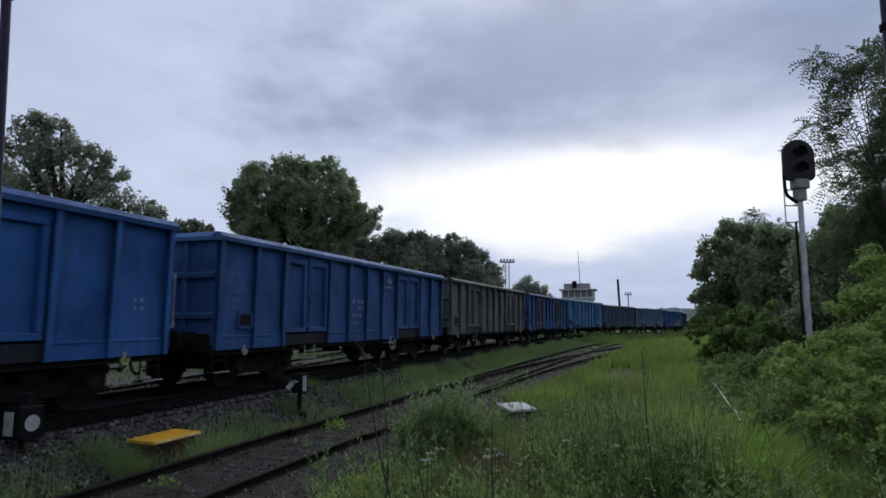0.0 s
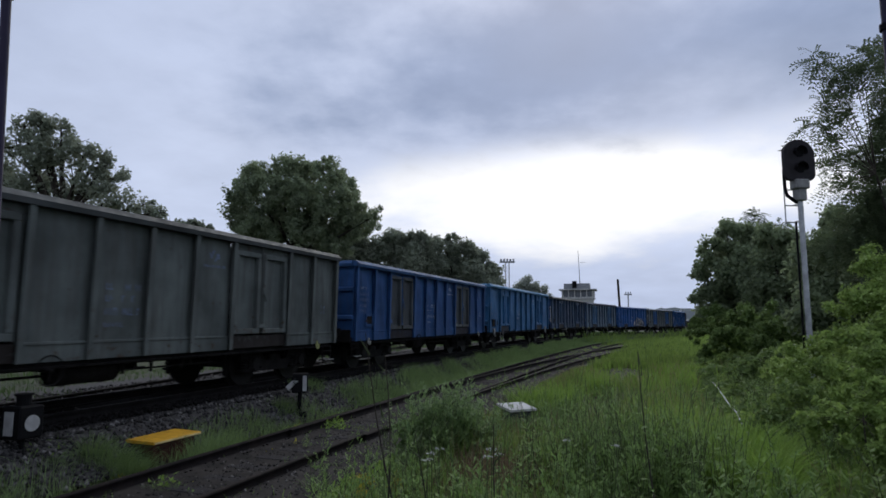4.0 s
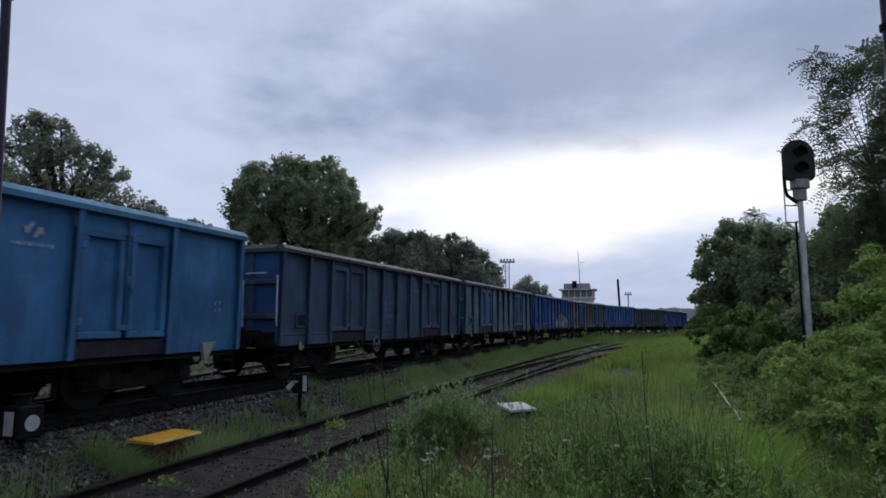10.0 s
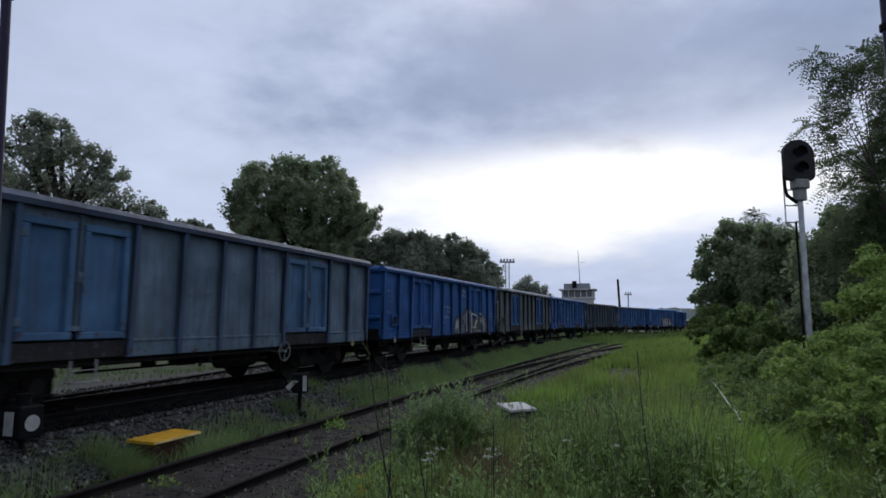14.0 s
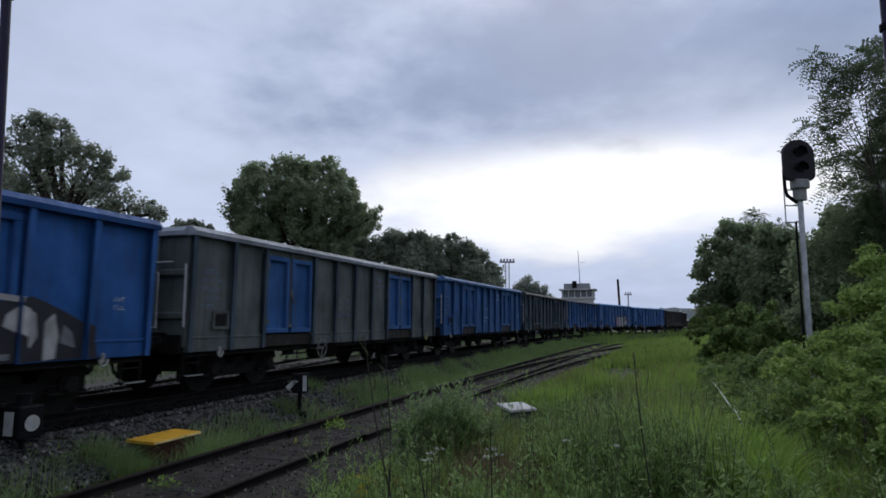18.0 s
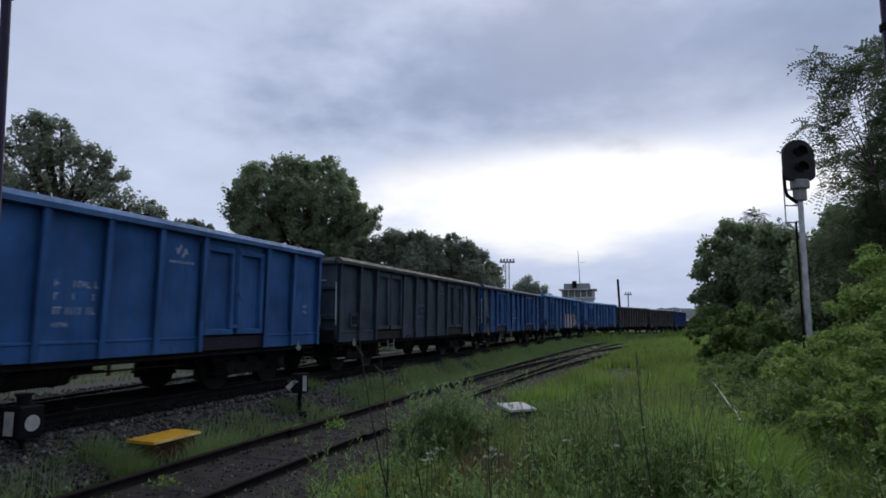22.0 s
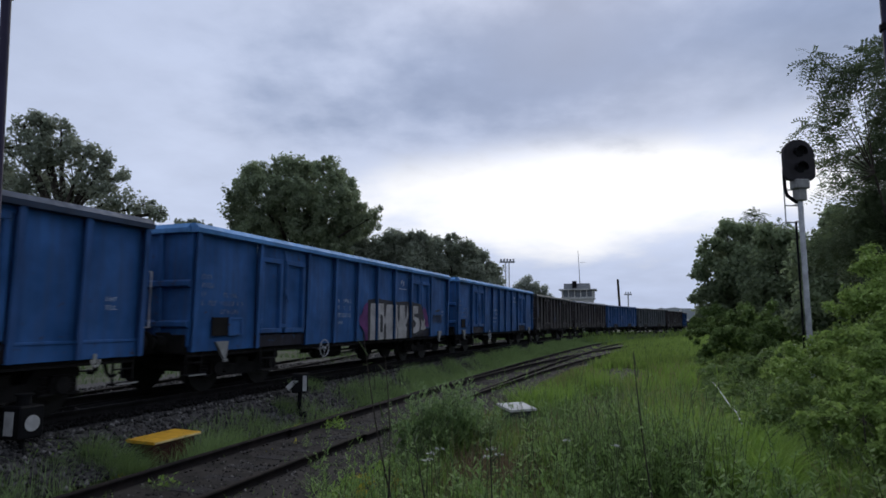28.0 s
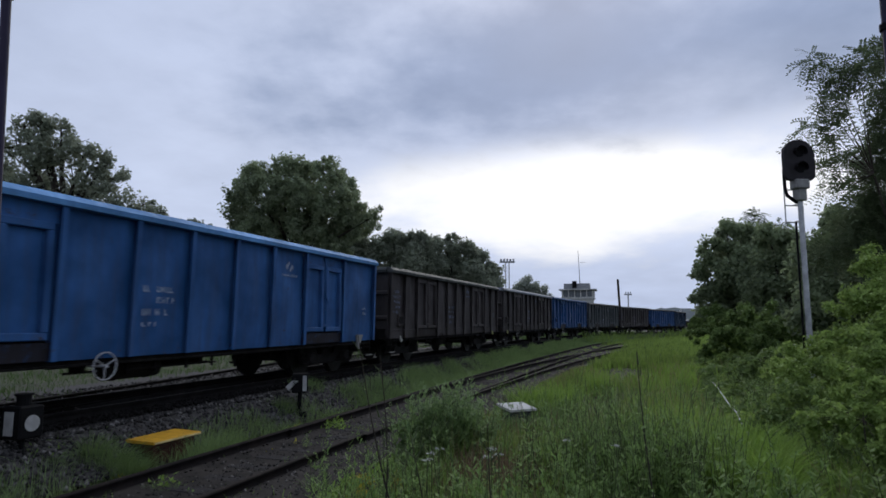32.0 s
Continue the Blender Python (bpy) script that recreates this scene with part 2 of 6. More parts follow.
# ---------- the line of the tracks ----------
_s = np.arange(-60.0, 640.0, 0.5)
_sc = np.minimum(_s, 114.0)
_th = 0.32226 + 0.0015723 * _sc - 6.906e-6 * _sc ** 2 + 0.0046 * np.clip(_s - 46.0, 0.0, 44.0) - 0.0075 * np.clip(_s - 90.0, 0.0, 90.0)
_i0 = int(np.argmin(np.abs(_s)))
_px = np.concatenate([[0], np.cumsum((np.sin(_th[:-1]) + np.sin(_th[1:])) * 0.25)])
_py = np.concatenate([[0], np.cumsum((np.cos(_th[:-1]) + np.cos(_th[1:])) * 0.25)])
_px += -_px[_i0] - 9.494 * math.cos(0.32226)
_py += -_py[_i0] + 9.494 * math.sin(0.32226)


def line_at(s, o=0.0):
    """The place and heading of the main line at s metres, o metres to its right."""
    th = float(np.interp(s, _s, _th))
    return float(np.interp(s, _s, _px)) + o * math.cos(th), float(np.interp(s, _s, _py)) - o * math.sin(th), th


def fall(s):
    """How far the line has fallen at s."""
    return -0.5 * np.clip((np.asarray(s, float) - 50.0) / 80.0, 0.0, 1.6) ** 1.2


def on_line(s, o=0.0, z=0.0):
    x, y, th = line_at(s, o)
    return pose(x, y, z + float(fall(s)), 0, 0, 90 - math.degrees(th))


def offset_of(xs, ys):
    """How far points lie to the right of the main line, and how far along it."""
    xs, ys = np.atleast_1d(xs).astype(float), np.atleast_1d(ys).astype(float)
    o, al = np.empty(len(xs)), np.empty(len(xs))
    k = np.arange(0, len(_s), 4)
    for i0 in range(0, len(xs), 4000):
        x, y = xs[i0:i0 + 4000, None], ys[i0:i0 + 4000, None]
        d2 = (x - _px[None, k]) ** 2 + (y - _py[None, k]) ** 2
        j = k[d2.argmin(1)]
        dx, dy = x[:, 0] - _px[j], y[:, 0] - _py[j]
        o[i0:i0 + 4000] = dx * np.cos(_th[j]) - dy * np.sin(_th[j])
        al[i0:i0 + 4000] = _s[j] + dx * np.sin(_th[j]) + dy * np.cos(_th[j])
    return o, al


SIDING, SIDE_Z = 3.85, -0.55
GROUND_Z = -0.74


def ground_z(xs, ys):
    o, al = offset_of(xs, ys)
    xs, ys = np.atleast_1d(xs), np.atleast_1d(ys)
    z = np.full(len(o), GROUND_Z)
    shoulder = np.clip((2.15 - np.abs(o)) / 0.8, 0, 1)
    z = z + shoulder * (-0.26 - GROUND_Z)
    z = np.where(o < -2.15, np.maximum(z, GROUND_Z + 0.45), z)
    bed = np.clip((1.9 - np.abs(o - SIDING)) / 0.5, 0, 1)
    z = np.where(np.abs(o - SIDING) < 1.9, GROUND_Z - 0.12 * bed, z)
    bank = np.clip((o - 12.0) / 6.0, 0, 1)
    z = z + bank * 0.9
    rough = np.clip((o - 5.8) / 2.0, 0, 1) + np.clip((-4.0 - o) / 2.0, 0, 1)
    z = z + rough * 0.07 * (np.sin(xs * 1.3 + ys * 0.4) + np.sin(ys * 0.9 - xs * 0.5))
    return z + np.where(np.abs(o) < 60, fall(al), -0.6)

# ---------- ground ----------


def make_ground():
    # one sheet: fine near the tracks, coarse to the horizon
    ax = np.concatenate([[-2500, -900, -400, -200, -120, -80], np.arange(-60, 60, 0.8), [60, 70, 85, 100, 130, 200, 400, 900, 2500]])
    ay = np.concatenate([[-2500, -900, -300, -100, -40], np.arange(-20, 12, 0.8), np.arange(12, 60, 1.0), np.arange(60, 160, 4.0), [160, 200, 300, 500, 900, 2500]])
    X, Y = np.meshgrid(ax, ay)
    z = ground_z(X.ravel(), Y.ravel())
    v = np.stack([X.ravel(), Y.ravel(), z], 1)
    nx, ny = len(ax), len(ay)
    i = np.arange(nx * ny).reshape(ny, nx)
    f = np.stack([i[:-1, :-1], i[:-1, 1:], i[1:, 1:], i[1:, :-1]], -1).reshape(-1, 4)
    m, nt, b = material("ground_soil_grass_and_ballast", 0.95)
    co = node(nt, "ShaderNodeTexCoord").outputs["Object"]
    a = noise_of(nt, 0.5, 5.0, co)
    g = noise_of(nt, 18.0, 4.0, co)
    col = mixed(nt, ramp(nt, a, [(0.35, 0.0), (0.65, 1.0)]), (0.022, 0.032, 0.014, 1), (0.04, 0.055, 0.022, 1))
    col = mixed(nt, ramp(nt, g, [(0.45, 0.0), (0.65, 0.7)]), col, (0.072, 0.056, 0.042, 1))
    nt.links.new(col, b.inputs["Base Color"])
    bumped(nt, b, g, 0.8, 0.05)
    ob = new("ground", mesh_of("ground", v, f, m))
    for p in ob.data.polygons:
        p.use_smooth = True
    tagged(ob, "grassy railway yard ground with bare soil patches", "ground", kind="structure")


make_ground()


def strip(name, profile, s0, s1, step, mat, label, category, o=0.0, z=0.0, kind="structure", parent=None):
    """A profile of (offset, height) pairs drawn along the line."""
    ss = np.arange(s0, s1 + step / 2, step)
    v = []
    for s in ss:
        x, y, th = line_at(s, o)
        for p, q in profile:
            v.append((x + p * math.cos(th), y - p * math.sin(th), z + q + float(fall(s))))
    k = len(profile)
    f = []
    for i in range(len(ss) - 1):
        for j in range(k - 1):
            f.append((i * k + j, i * k + j + 1, (i + 1) * k + j + 1, (i + 1) * k + j))
    ob = new(name, mesh_of(name, v, f, mat))
    if parent is not None:
        ob.parent = parent
        if label:
            ob["label"] = label
    else:
        tagged(ob, label, category, kind=kind)
    return ob


RAIL = [(-0.07, -0.17), (-0.07, -0.155), (-0.015, -0.13), (-0.012, -0.045), (-0.036, -0.035), (-0.036, -0.004), (-0.028, 0.0),
        (0.028, 0.0), (0.036, -0.004), (0.036, -0.035), (0.012, -0.045), (0.015, -0.13), (0.07, -0.155), (0.07, -0.17)]

strip("ballast_bed", [(-5.2, -0.5), (-4.6, -0.22), (-1.3, -0.175), (-0.3, -0.2), (0.3, -0.2), (1.3, -0.175), (1.6, -0.22), (2.3, -0.72)], -40, 420, 2.0,
      M["ballast"], "grey crushed stone ballast bed under the track", "ballast")
# black strips along the rails: oil plus shade put into the colour
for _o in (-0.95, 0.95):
    strip("oily_ballast", [(-0.62, -0.18), (-0.5, -0.13), (0.12, -0.13), (0.34, -0.19)] if _o > 0 else [(-0.62, -0.23), (-0.4, -0.13), (0.5, -0.13), (0.62, -0.18)], -40, 300, 2.0, M["oily"], "oil-stained ballast along the rail, its black holding shade too", "ballast", _o)
strip("siding_bed", [(-1.7, -0.32), (-1.3, -0.17), (-0.9, -0.125), (-0.55, -0.145), (-0.3, -0.172), (0.3, -0.172), (0.55, -0.145), (0.9, -0.115), (1.3, -0.14), (2.0, -0.25)], -30, 58, 2.0, M["soil"],
      "dark cindery bed of the disused siding", "track bed", SIDING, SIDE_Z)


def sleeper_mesh(length, mat):
    bm = bmnew()
    box(bm, (0, 0, -0.07), (0.25, length, 0.14), 0.015)
    for v in bm.verts:
        v.co.x += 0.012 * math.sin(v.co.y * 5.1)
    me = bpy.data.meshes.new("sleeper")
    bm.to_mesh(me)
    bm.free()
    me.materials.append(mat)
    return me


def make_track(name, o, z, s0, s1, label, sleepers, mat_top, mat_rail):
    t = thing(name, Matrix(), label, "railway track", kind="structure")
    for side in (-0.7525, 0.7525):
        strip("rail", RAIL, s0, s1, 1.0, mat_rail, "", "", o + side, z, parent=t)
        strip("rail_head", [(-0.026, 0.003), (0.026, 0.003)], s0, s1, 1.0, mat_top, "worn running surface", "", o + side, z, parent=t)
    me = sleeper_mesh(2.5, M["sleeper"])
    plate = bmnew()
    box(plate, (0, -0.7525, -0.006), (0.16, 0.34, 0.02))
    box(plate, (0, 0.7525, -0.006), (0.16, 0.34, 0.02))
    for dx in (-0.1, 0.1):
        for y in (-0.88, -0.63, 0.63, 0.88):
            box(plate, (dx * 0.5, y, 0.02), (0.035, 0.03, 0.05))
    pm = bpy.data.meshes.new("fastening")
    plate.to_mesh(pm)
    plate.free()
    pm.materials.append(M["rail"])
    s = sleepers[0]
    r = random.Random(3)
    while s < sleepers[1]:
        sl = part("sleeper", me, None, t, m=on_line(s + r.uniform(-0.03, 0.03), o + r.uniform(-0.04, 0.04), z - (0.156 + r.uniform(0.0, 0.018) if z < -0.1 else 0.165)) @ pose(0, 0, 0, 0, 0, r.uniform(-1.5, 1.5)))
        part("fastening", pm, None, sl)
        s += 0.63
    return t


# main rails share the underframe's shade-darkened material
make_track("main_track", 0.0, 0.0, -50, 420, "running line with rusty rails on grey ballast", (-4, 45), M["railhead"], M["under"])
make_track("siding_track", SIDING, SIDE_Z, -40, 60, "disused siding with rusty rails and rotting sleepers", (-4, 58), M["rail"], M["rail"])


def make_branch():
    """The branch that leaves the siding to the right."""
    t = thing("turnout_track", Matrix(), "turnout branch with rusty rails leaving the siding", "railway track", kind="structure")
    for side in (-0.7525, 0.7525):
        v, k = [], len(RAIL)
        ss = np.arange(10.0, 62.0, 1.0)
        for s in ss:
            d = (s - 10.0)
            o = SIDING + side + d * d / 2 / 300.0 + 0.07
            x, y, th = line_at(s, o)
            th += d / 300.0
            for p, q in RAIL:
                v.append((x + p * math.cos(th), y - p * math.sin(th), SIDE_Z + 0.004 + q + float(fall(s))))
        f = [(i * k + j, i * k + j + 1, (i + 1) * k + j + 1, (i + 1) * k + j) for i in range(len(ss) - 1) for j in range(k - 1)]
        part("rail", mesh_of("rail", v, f, M["rail"]), None, t)


make_branch()


def make_crossover():
    """The branch that leaves the main line to the left, behind the wagons."""
    t = thing("crossover_track", Matrix(), "turnout branch leaving the main line on its far side", "railway track", kind="structure")
    ss = np.arange(-10.0, 60.0, 1.0)
    for side in (-0.7525, 0.7525):
        v, k = [], len(RAIL)
        for s in ss:
            d = s + 10.0
            o, turn = (side - d * d / 280.0, d / 140.0) if d < 30 else (side - 900 / 280.0 - (d - 30) * 0.214, 0.214)
            x, y, th = line_at(s, o)
            th -= turn
            for p, q in RAIL:
                v.append((x + p * math.cos(th), y - p * math.sin(th), -0.11 + q + float(fall(s))))
        f = [(i * k + j, i * k + j + 1, (i + 1) * k + j + 1, (i + 1) * k + j) for i in range(len(ss) - 1) for j in range(k - 1)]
        part("rail", mesh_of("rail", v, f, M["under"]), None, t)


make_crossover()

# ---------- the goods train ----------
SPEED = 5.5
_cache = {}


def shared(key, build, mat):
    """One mesh for all alike parts; its material is set on the object."""
    if key not in _cache:
        bm = build()
        me = bpy.data.meshes.new(key[0])
        bm.to_mesh(me)
        bm.free()
        me.materials.append(mat)
        _cache[key] = me
    return _cache[key]


def fit_part(key, build, mat, parent, m=None, label=""):
    ob = new(key[0], shared(key, build, mat))
    ob.parent = parent
    if m is not None:
        ob.matrix_local = m
    if ob.data.materials[0] is not mat:
        ob.material_slots[0].link = "OBJECT"
        ob.material_slots[0].material = mat
    if label:
        ob["label"] = label
    if key[0] in ("lettering", "small_lettering", "end_lettering", "emblem"):
        ob["kind"] = "stuff"
    return ob


def post_bm(h=2.26):
    bm = bmnew()
    # channel-shaped stanchion: an outer flange on a web, open towards the train's head
    prism(bm, [(-0.05, -0.16), (0.05, -0.16), (0.05, 0.0), (0.04, 0.0), (0.04, -0.148), (-0.05, -0.148)], "x", 0, 1)
    for v in bm.verts:
        x, y, z = v.co
        v.co = (y, z, x * h)
        if x < 0.5:
            v.co.y = min(0.0, v.co.y + 0.05) if z < -0.02 else v.co.y
    box(bm, (0, -0.03, h - 0.02), (0.12, 0.1, 0.03))
    bmesh.ops.recalc_face_normals(bm, faces=bm.faces)
    return bm


def panel_bm(w, h, seam):
    bm = bmnew()
    box(bm, (0, 0.03, h / 2), (w, 0.05, h))
    # pressed field, slightly bulged by years of loads
    g = bmesh.ops.create_grid(bm, x_segments=6, y_segments=8, size=0.5, matrix=Matrix.Translation((0, 0.0, h / 2)) @ Matrix.Rotation(radians(90), 4, "X") @ Matrix.Diagonal((w, h, 1, 1)))
    for v in g["verts"]:
        u, q = v.co.x / w * 2, (v.co.z / h - 0.5) * 2
        v.co.y = -0.002 - 0.035 * (1 - u * u) * (1 - q * q) + 0.012 * math.sin(u * 4 + q * 3 + w * 9)
        if abs(u) > 0.99 or abs(q) > 0.99:
            v.co.y = 0.006
    if seam:
        box(bm, (0, -0.02, 0.26), (w, 0.05, 0.05), 0.01)
        box(bm, (0, -0.012, 0.12), (w, 0.03, 0.24))
    return bm


def leaf_bm(w, h):
    bm = bmnew()
    box(bm, (0, 0.05, h / 2), (w - 0.04, 0.04, h - 0.04), 0.008)
    b = 0.11
    for c, d in (((0, -0.01, b / 2), (w, 0.11, b)), ((0, -0.01, h - b / 2), (w, 0.11, b)),
                 ((-w / 2 + b / 2, -0.012, h / 2), (b, 0.11, h - 2 * b)), ((w / 2 - b / 2, -0.012, h / 2), (b, 0.11, h - 2 * b))):
        box(bm, c, d, 0.012)
    return bm


def latch_bm():
    bm = bmnew()
    rod(bm, (0, -0.05, 0.12), (0, -0.05, 1.75), 0.02, 8)
    box(bm, (0, -0.06, 0.85), (0.07, 0.06, 0.16), 0.01)
    rod(bm, (0, -0.09, 0.85), (0.1, -0.1, 0.62), 0.014, 6)
    box(bm, (0, -0.04, 0.1), (0.12, 0.05, 0.08), 0.01)
    box(bm, (0, -0.04, 1.78), (0.1, 0.05, 0.08), 0.01)
    return bm


def toprail_bm(L):
    bm = bmnew()
    # broad coping with a sloping top
    prism(bm, [(-0.14, -0.1), (-0.155, -0.02), (-0.05, 0.075), (0.06, 0.075), (0.06, -0.1)], "x", -L / 2, L / 2)
    return bm


def solebar_bm(L):
    bm = bmnew()
    prism(bm, [(-0.03, -0.18), (0.05, -0.18), (0.05, 0.16), (-0.03, 0.16), (-0.03, 0.13), (0.03, 0.13), (0.03, -0.15), (-0.03, -0.15)], "x", -L / 2, L / 2)
    return bm


def under_bm(L):
    bm = bmnew()
    box(bm, (0, 0, 1.08), (L - 0.1, 2.7, 0.1))
    for y in (-0.3, 0.3):
        box(bm, (0, y, 0.93), (L - 0.1, 0.14, 0.3))
    for x in np.linspace(-L / 2 + 0.3, L / 2 - 0.3, 9):
        box(bm, (x, 0, 0.98), (0.12, 2.6, 0.18))
    return bm


def gear_bm():
    bm = bmnew()
    # brake rigging and pipes under the floor
    rod(bm, (-3.0, -1.05, 0.72), (3.0, -1.05, 0.72), 0.025, 6)
    rod(bm, (-3.0, 0.6, 0.66), (3.0, 0.6, 0.66), 0.03, 6)
    rod(bm, (-2.6, -0.9, 0.6), (0.6, -0.9, 0.6), 0.02, 6)
    for x in (-2.4, -1.2, 0.2, 1.5, 2.5):
        box(bm, (x, -0.95, 0.78), (0.06, 0.3, 0.34))
    box(bm, (0.9, 0.2, 0.62), (0.5, 0.35, 0.3), 0.03)
    return bm


def tank_bm():
    bm = bmnew()
    rod(bm, (-0.55, 0, 0), (0.55, 0, 0), 0.19, 16)
    for s in (-1, 1):
        rod(bm, (0.55 * s, 0, 0), (0.63 * s, 0, 0), 0.19 if s < 0 else 0.19, 16, 0.1)
    for x in (-0.35, 0.35):
        rod(bm, (x - 0.02, 0, 0), (x + 0.02, 0, 0), 0.205, 16)
        box(bm, (x, 0, 0.24), (0.05, 0.1, 0.2))
    return bm


def ring_bm(r=0.21):
    bm = bmnew()
    n = 24
    for i in range(n):
        a, b = 2 * math.pi * i / n, 2 * math.pi * (i + 1) / n
        rod(bm, (r * math.cos(a), 0, r * math.sin(a)), (r * math.cos(b), 0, r * math.sin(b)), 0.011, 6)
    for i in range(3):
        a = 2 * math.pi * i / 3 + 0.5
        rod(bm, (0, 0, 0), (r * math.cos(a), 0, r * math.sin(a)), 0.009, 6)
    rod(bm, (0, -0.04, 0), (0, 0.35, 0), 0.025, 8)
    return bm


def wheelset_bm():
    bm = bmnew()
    for y in (-1, 1):
        a, b = (y * 0.69, y * 0.825)
        rod(bm, (0, a, 0), (0, a + 0.035 * y, 0), 0.495, 28)
        rod(bm, (0, a + 0.035 * y, 0), (0, b, 0), 0.46, 28)
        rod(bm, (0, b, 0), (0, b + 0.004 * y, 0), 0.40, 28, 0.36)
        rod(bm, (0, b, 0), (0, b + 0.06 * y, 0), 0.12, 12)
        for k in range(4):
            t = k * math.pi / 2
            box(bm, (0.27 * math.cos(t), b + 0.008 * y, 0.27 * math.sin(t)), (0.05, 0.015, 0.05))
    rod(bm, (0, -1.0, 0), (0, 1.0, 0), 0.085, 12)
    return bm


def sideframe_bm():
    bm = bmnew()
    prism(bm, [(-1.28, 0.66), (-1.2, 0.72), (-0.55, 0.72), (-0.4, 0.5), (0.4, 0.5), (0.55, 0.72), (1.2, 0.72), (1.28, 0.66), (1.28, 0.55), (0.66, 0.5),
               (0.48, 0.27), (-0.48, 0.27), (-0.66, 0.5), (-1.28, 0.55)], "y", -0.05, 0.05)
    return bm


def axlebox_bm():
    bm = bmnew()
    box(bm, (0, 0, 0), (0.3, 0.24, 0.28), 0.03)
    rod(bm, (0, -0.1, 0), (0, -0.17, 0), 0.13, 12)
    for x in (-0.23, 0.23):
        for k in range(4):
            rod(bm, (x, 0, -0.1 + k * 0.06), (x, 0, -0.06 + k * 0.06), 0.085 if k % 2 else 0.07, 10)
    box(bm, (0, 0, -0.14), (0.66, 0.2, 0.05), 0.01)
    return bm


def bolster_bm():
    bm = bmnew()
    box(bm, (0, 0, 0.56), (0.4, 2.1, 0.22), 0.03)
    rod(bm, (0, 0, 0.64), (0, 0, 0.86), 0.22, 14)
    for x in (-1.2, 1.2):
        box(bm, (x, 0, 0.6), (0.1, 2.0, 0.12))
    for x in (-1.42, 1.42, -0.38, 0.38):
        for y in (-0.76, 0.76):
            box(bm, (x, y, 0.42), (0.06, 0.1, 0.34), 0.01)
    return bm


def buffer_bm():
    bm = bmnew()
    rod(bm, (0, 0, 0), (0.2, 0, 0), 0.12, 14)
    rod(bm, (0.2, 0, 0), (0.42, 0, 0), 0.085, 14)
    box(bm, (0.01, 0, 0), (0.03, 0.36, 0.36), 0.01)
    return bm


def head_bm():
    bm = bmnew()
    rod(bm, (0.4, 0, 0), (0.45, 0, 0), 0.2, 18, 0.235)
    rod(bm, (0.45, 0, 0), (0.475, 0, 0), 0.235, 18, 0.2)
    return bm


def hook_bm():
    bm = bmnew()
    box(bm, (0.12, 0, 0), (0.3, 0.08, 0.12), 0.02)
    for y in (-0.07, 0.07):
        box(bm, (0.3, y, -0.1), (0.3, 0.03, 0.06), 0.01, Matrix.Rotation(radians(35), 4, "Y"))
    rod(bm, (0.42, -0.12, -0.22), (0.42, 0.12, -0.22), 0.03, 8)
    return bm


def hose_bm():
    bm = bmnew()
    bent(bm, [(0, 0, 0), (0.12, 0, -0.02), (0.2, 0, -0.16), (0.26, 0, -0.34), (0.34, 0, -0.42), (0.45, 0, -0.40)], 0.028, 8)
    return bm


def endwall_bm(h):
    bm = bmnew()
    box(bm, (0, 0, h / 2), (0.06, 2.84, h))
    return bm


def endrib_bm():
    bm = bmnew()
    prism(bm, [(-1.42, -0.08), (1.42, -0.08), (1.42, 0.08), (-1.42, 0.08)], "x", 0, 0.08)
    for v in bm.verts:
        if v.co.x > 0.04:
            v.co.z *= 0.5
    return bm


def handrail_bm(h=0.95, d=0.1):
    bm = bmnew()
    bent(bm, [(0, 0, 0), (0, -d, 0), (0, -d, h), (0, 0, h)], 0.016, 6)
    return bm


def ladder_bm():
    bm = bmnew()
    for y in (0, 0.34):
        rod(bm, (0, y, 0), (0, y, 1.25), 0.016, 6)
    for z in (0.1, 0.42, 0.74, 1.06):
        rod(bm, (0, 0, z), (0, 0.34, z), 0.014, 6)
    return bm


def step_bm():
    bm = bmnew()
    for x in (-0.2, 0.2):
        box(bm, (x, 0, 0.22), (0.03, 0.02, 0.44))
    box(bm, (0, 0, 0.01), (0.46, 0.18, 0.03), 0.005)
    box(bm, (0, 0, 0.24), (0.4, 0.06, 0.02))
    return bm


def bars_bm(rows, seed):
    """Small upright bars in rows, for lettering too worn to read."""
    bm = bmnew()
    r = random.Random(seed)
    z = 0.0
    for length, height in rows:
        x = 0.0
        while x < length:
            q = r.random()
            if q < 0.93:
                box(bm, (x, 0, z), (0.016, 0.004, height))
                if q < 0.55:
                    box(bm, (x + 0.028, 0, z + height * r.choice((-0.4, 0.0, 0.4))), (0.04, 0.004, height * 0.2))
            x += r.choice((0.07, 0.075, 0.13))
        z -= height * 1.85
    return bm


def emblem_bm():
    bm = bmnew()
    for k, (dx, a) in enumerate(((-0.09, 0.6), (0.09, 0.6))):
        box(bm, (dx, 0, 0.04 * (1 - 2 * k)), (0.06, 0.004, 0.26), 0.0, Matrix.Rotation(a, 4, "Y"))
        box(bm, (dx * 1.6, 0, 0.0), (0.05, 0.004, 0.16), 0.0, Matrix.Rotation(-0.7, 4, "Y"))
    for i in range(8):
        box(bm, (-0.38 + i * 0.11, 0, -0.28), (0.03 + 0.03 * (i % 2), 0.004, 0.07))
    return bm


def plate_bm(w, h):
    bm = bmnew()
    box(bm, (0, 0, 0), (w, 0.03, h), 0.006)
    return bm


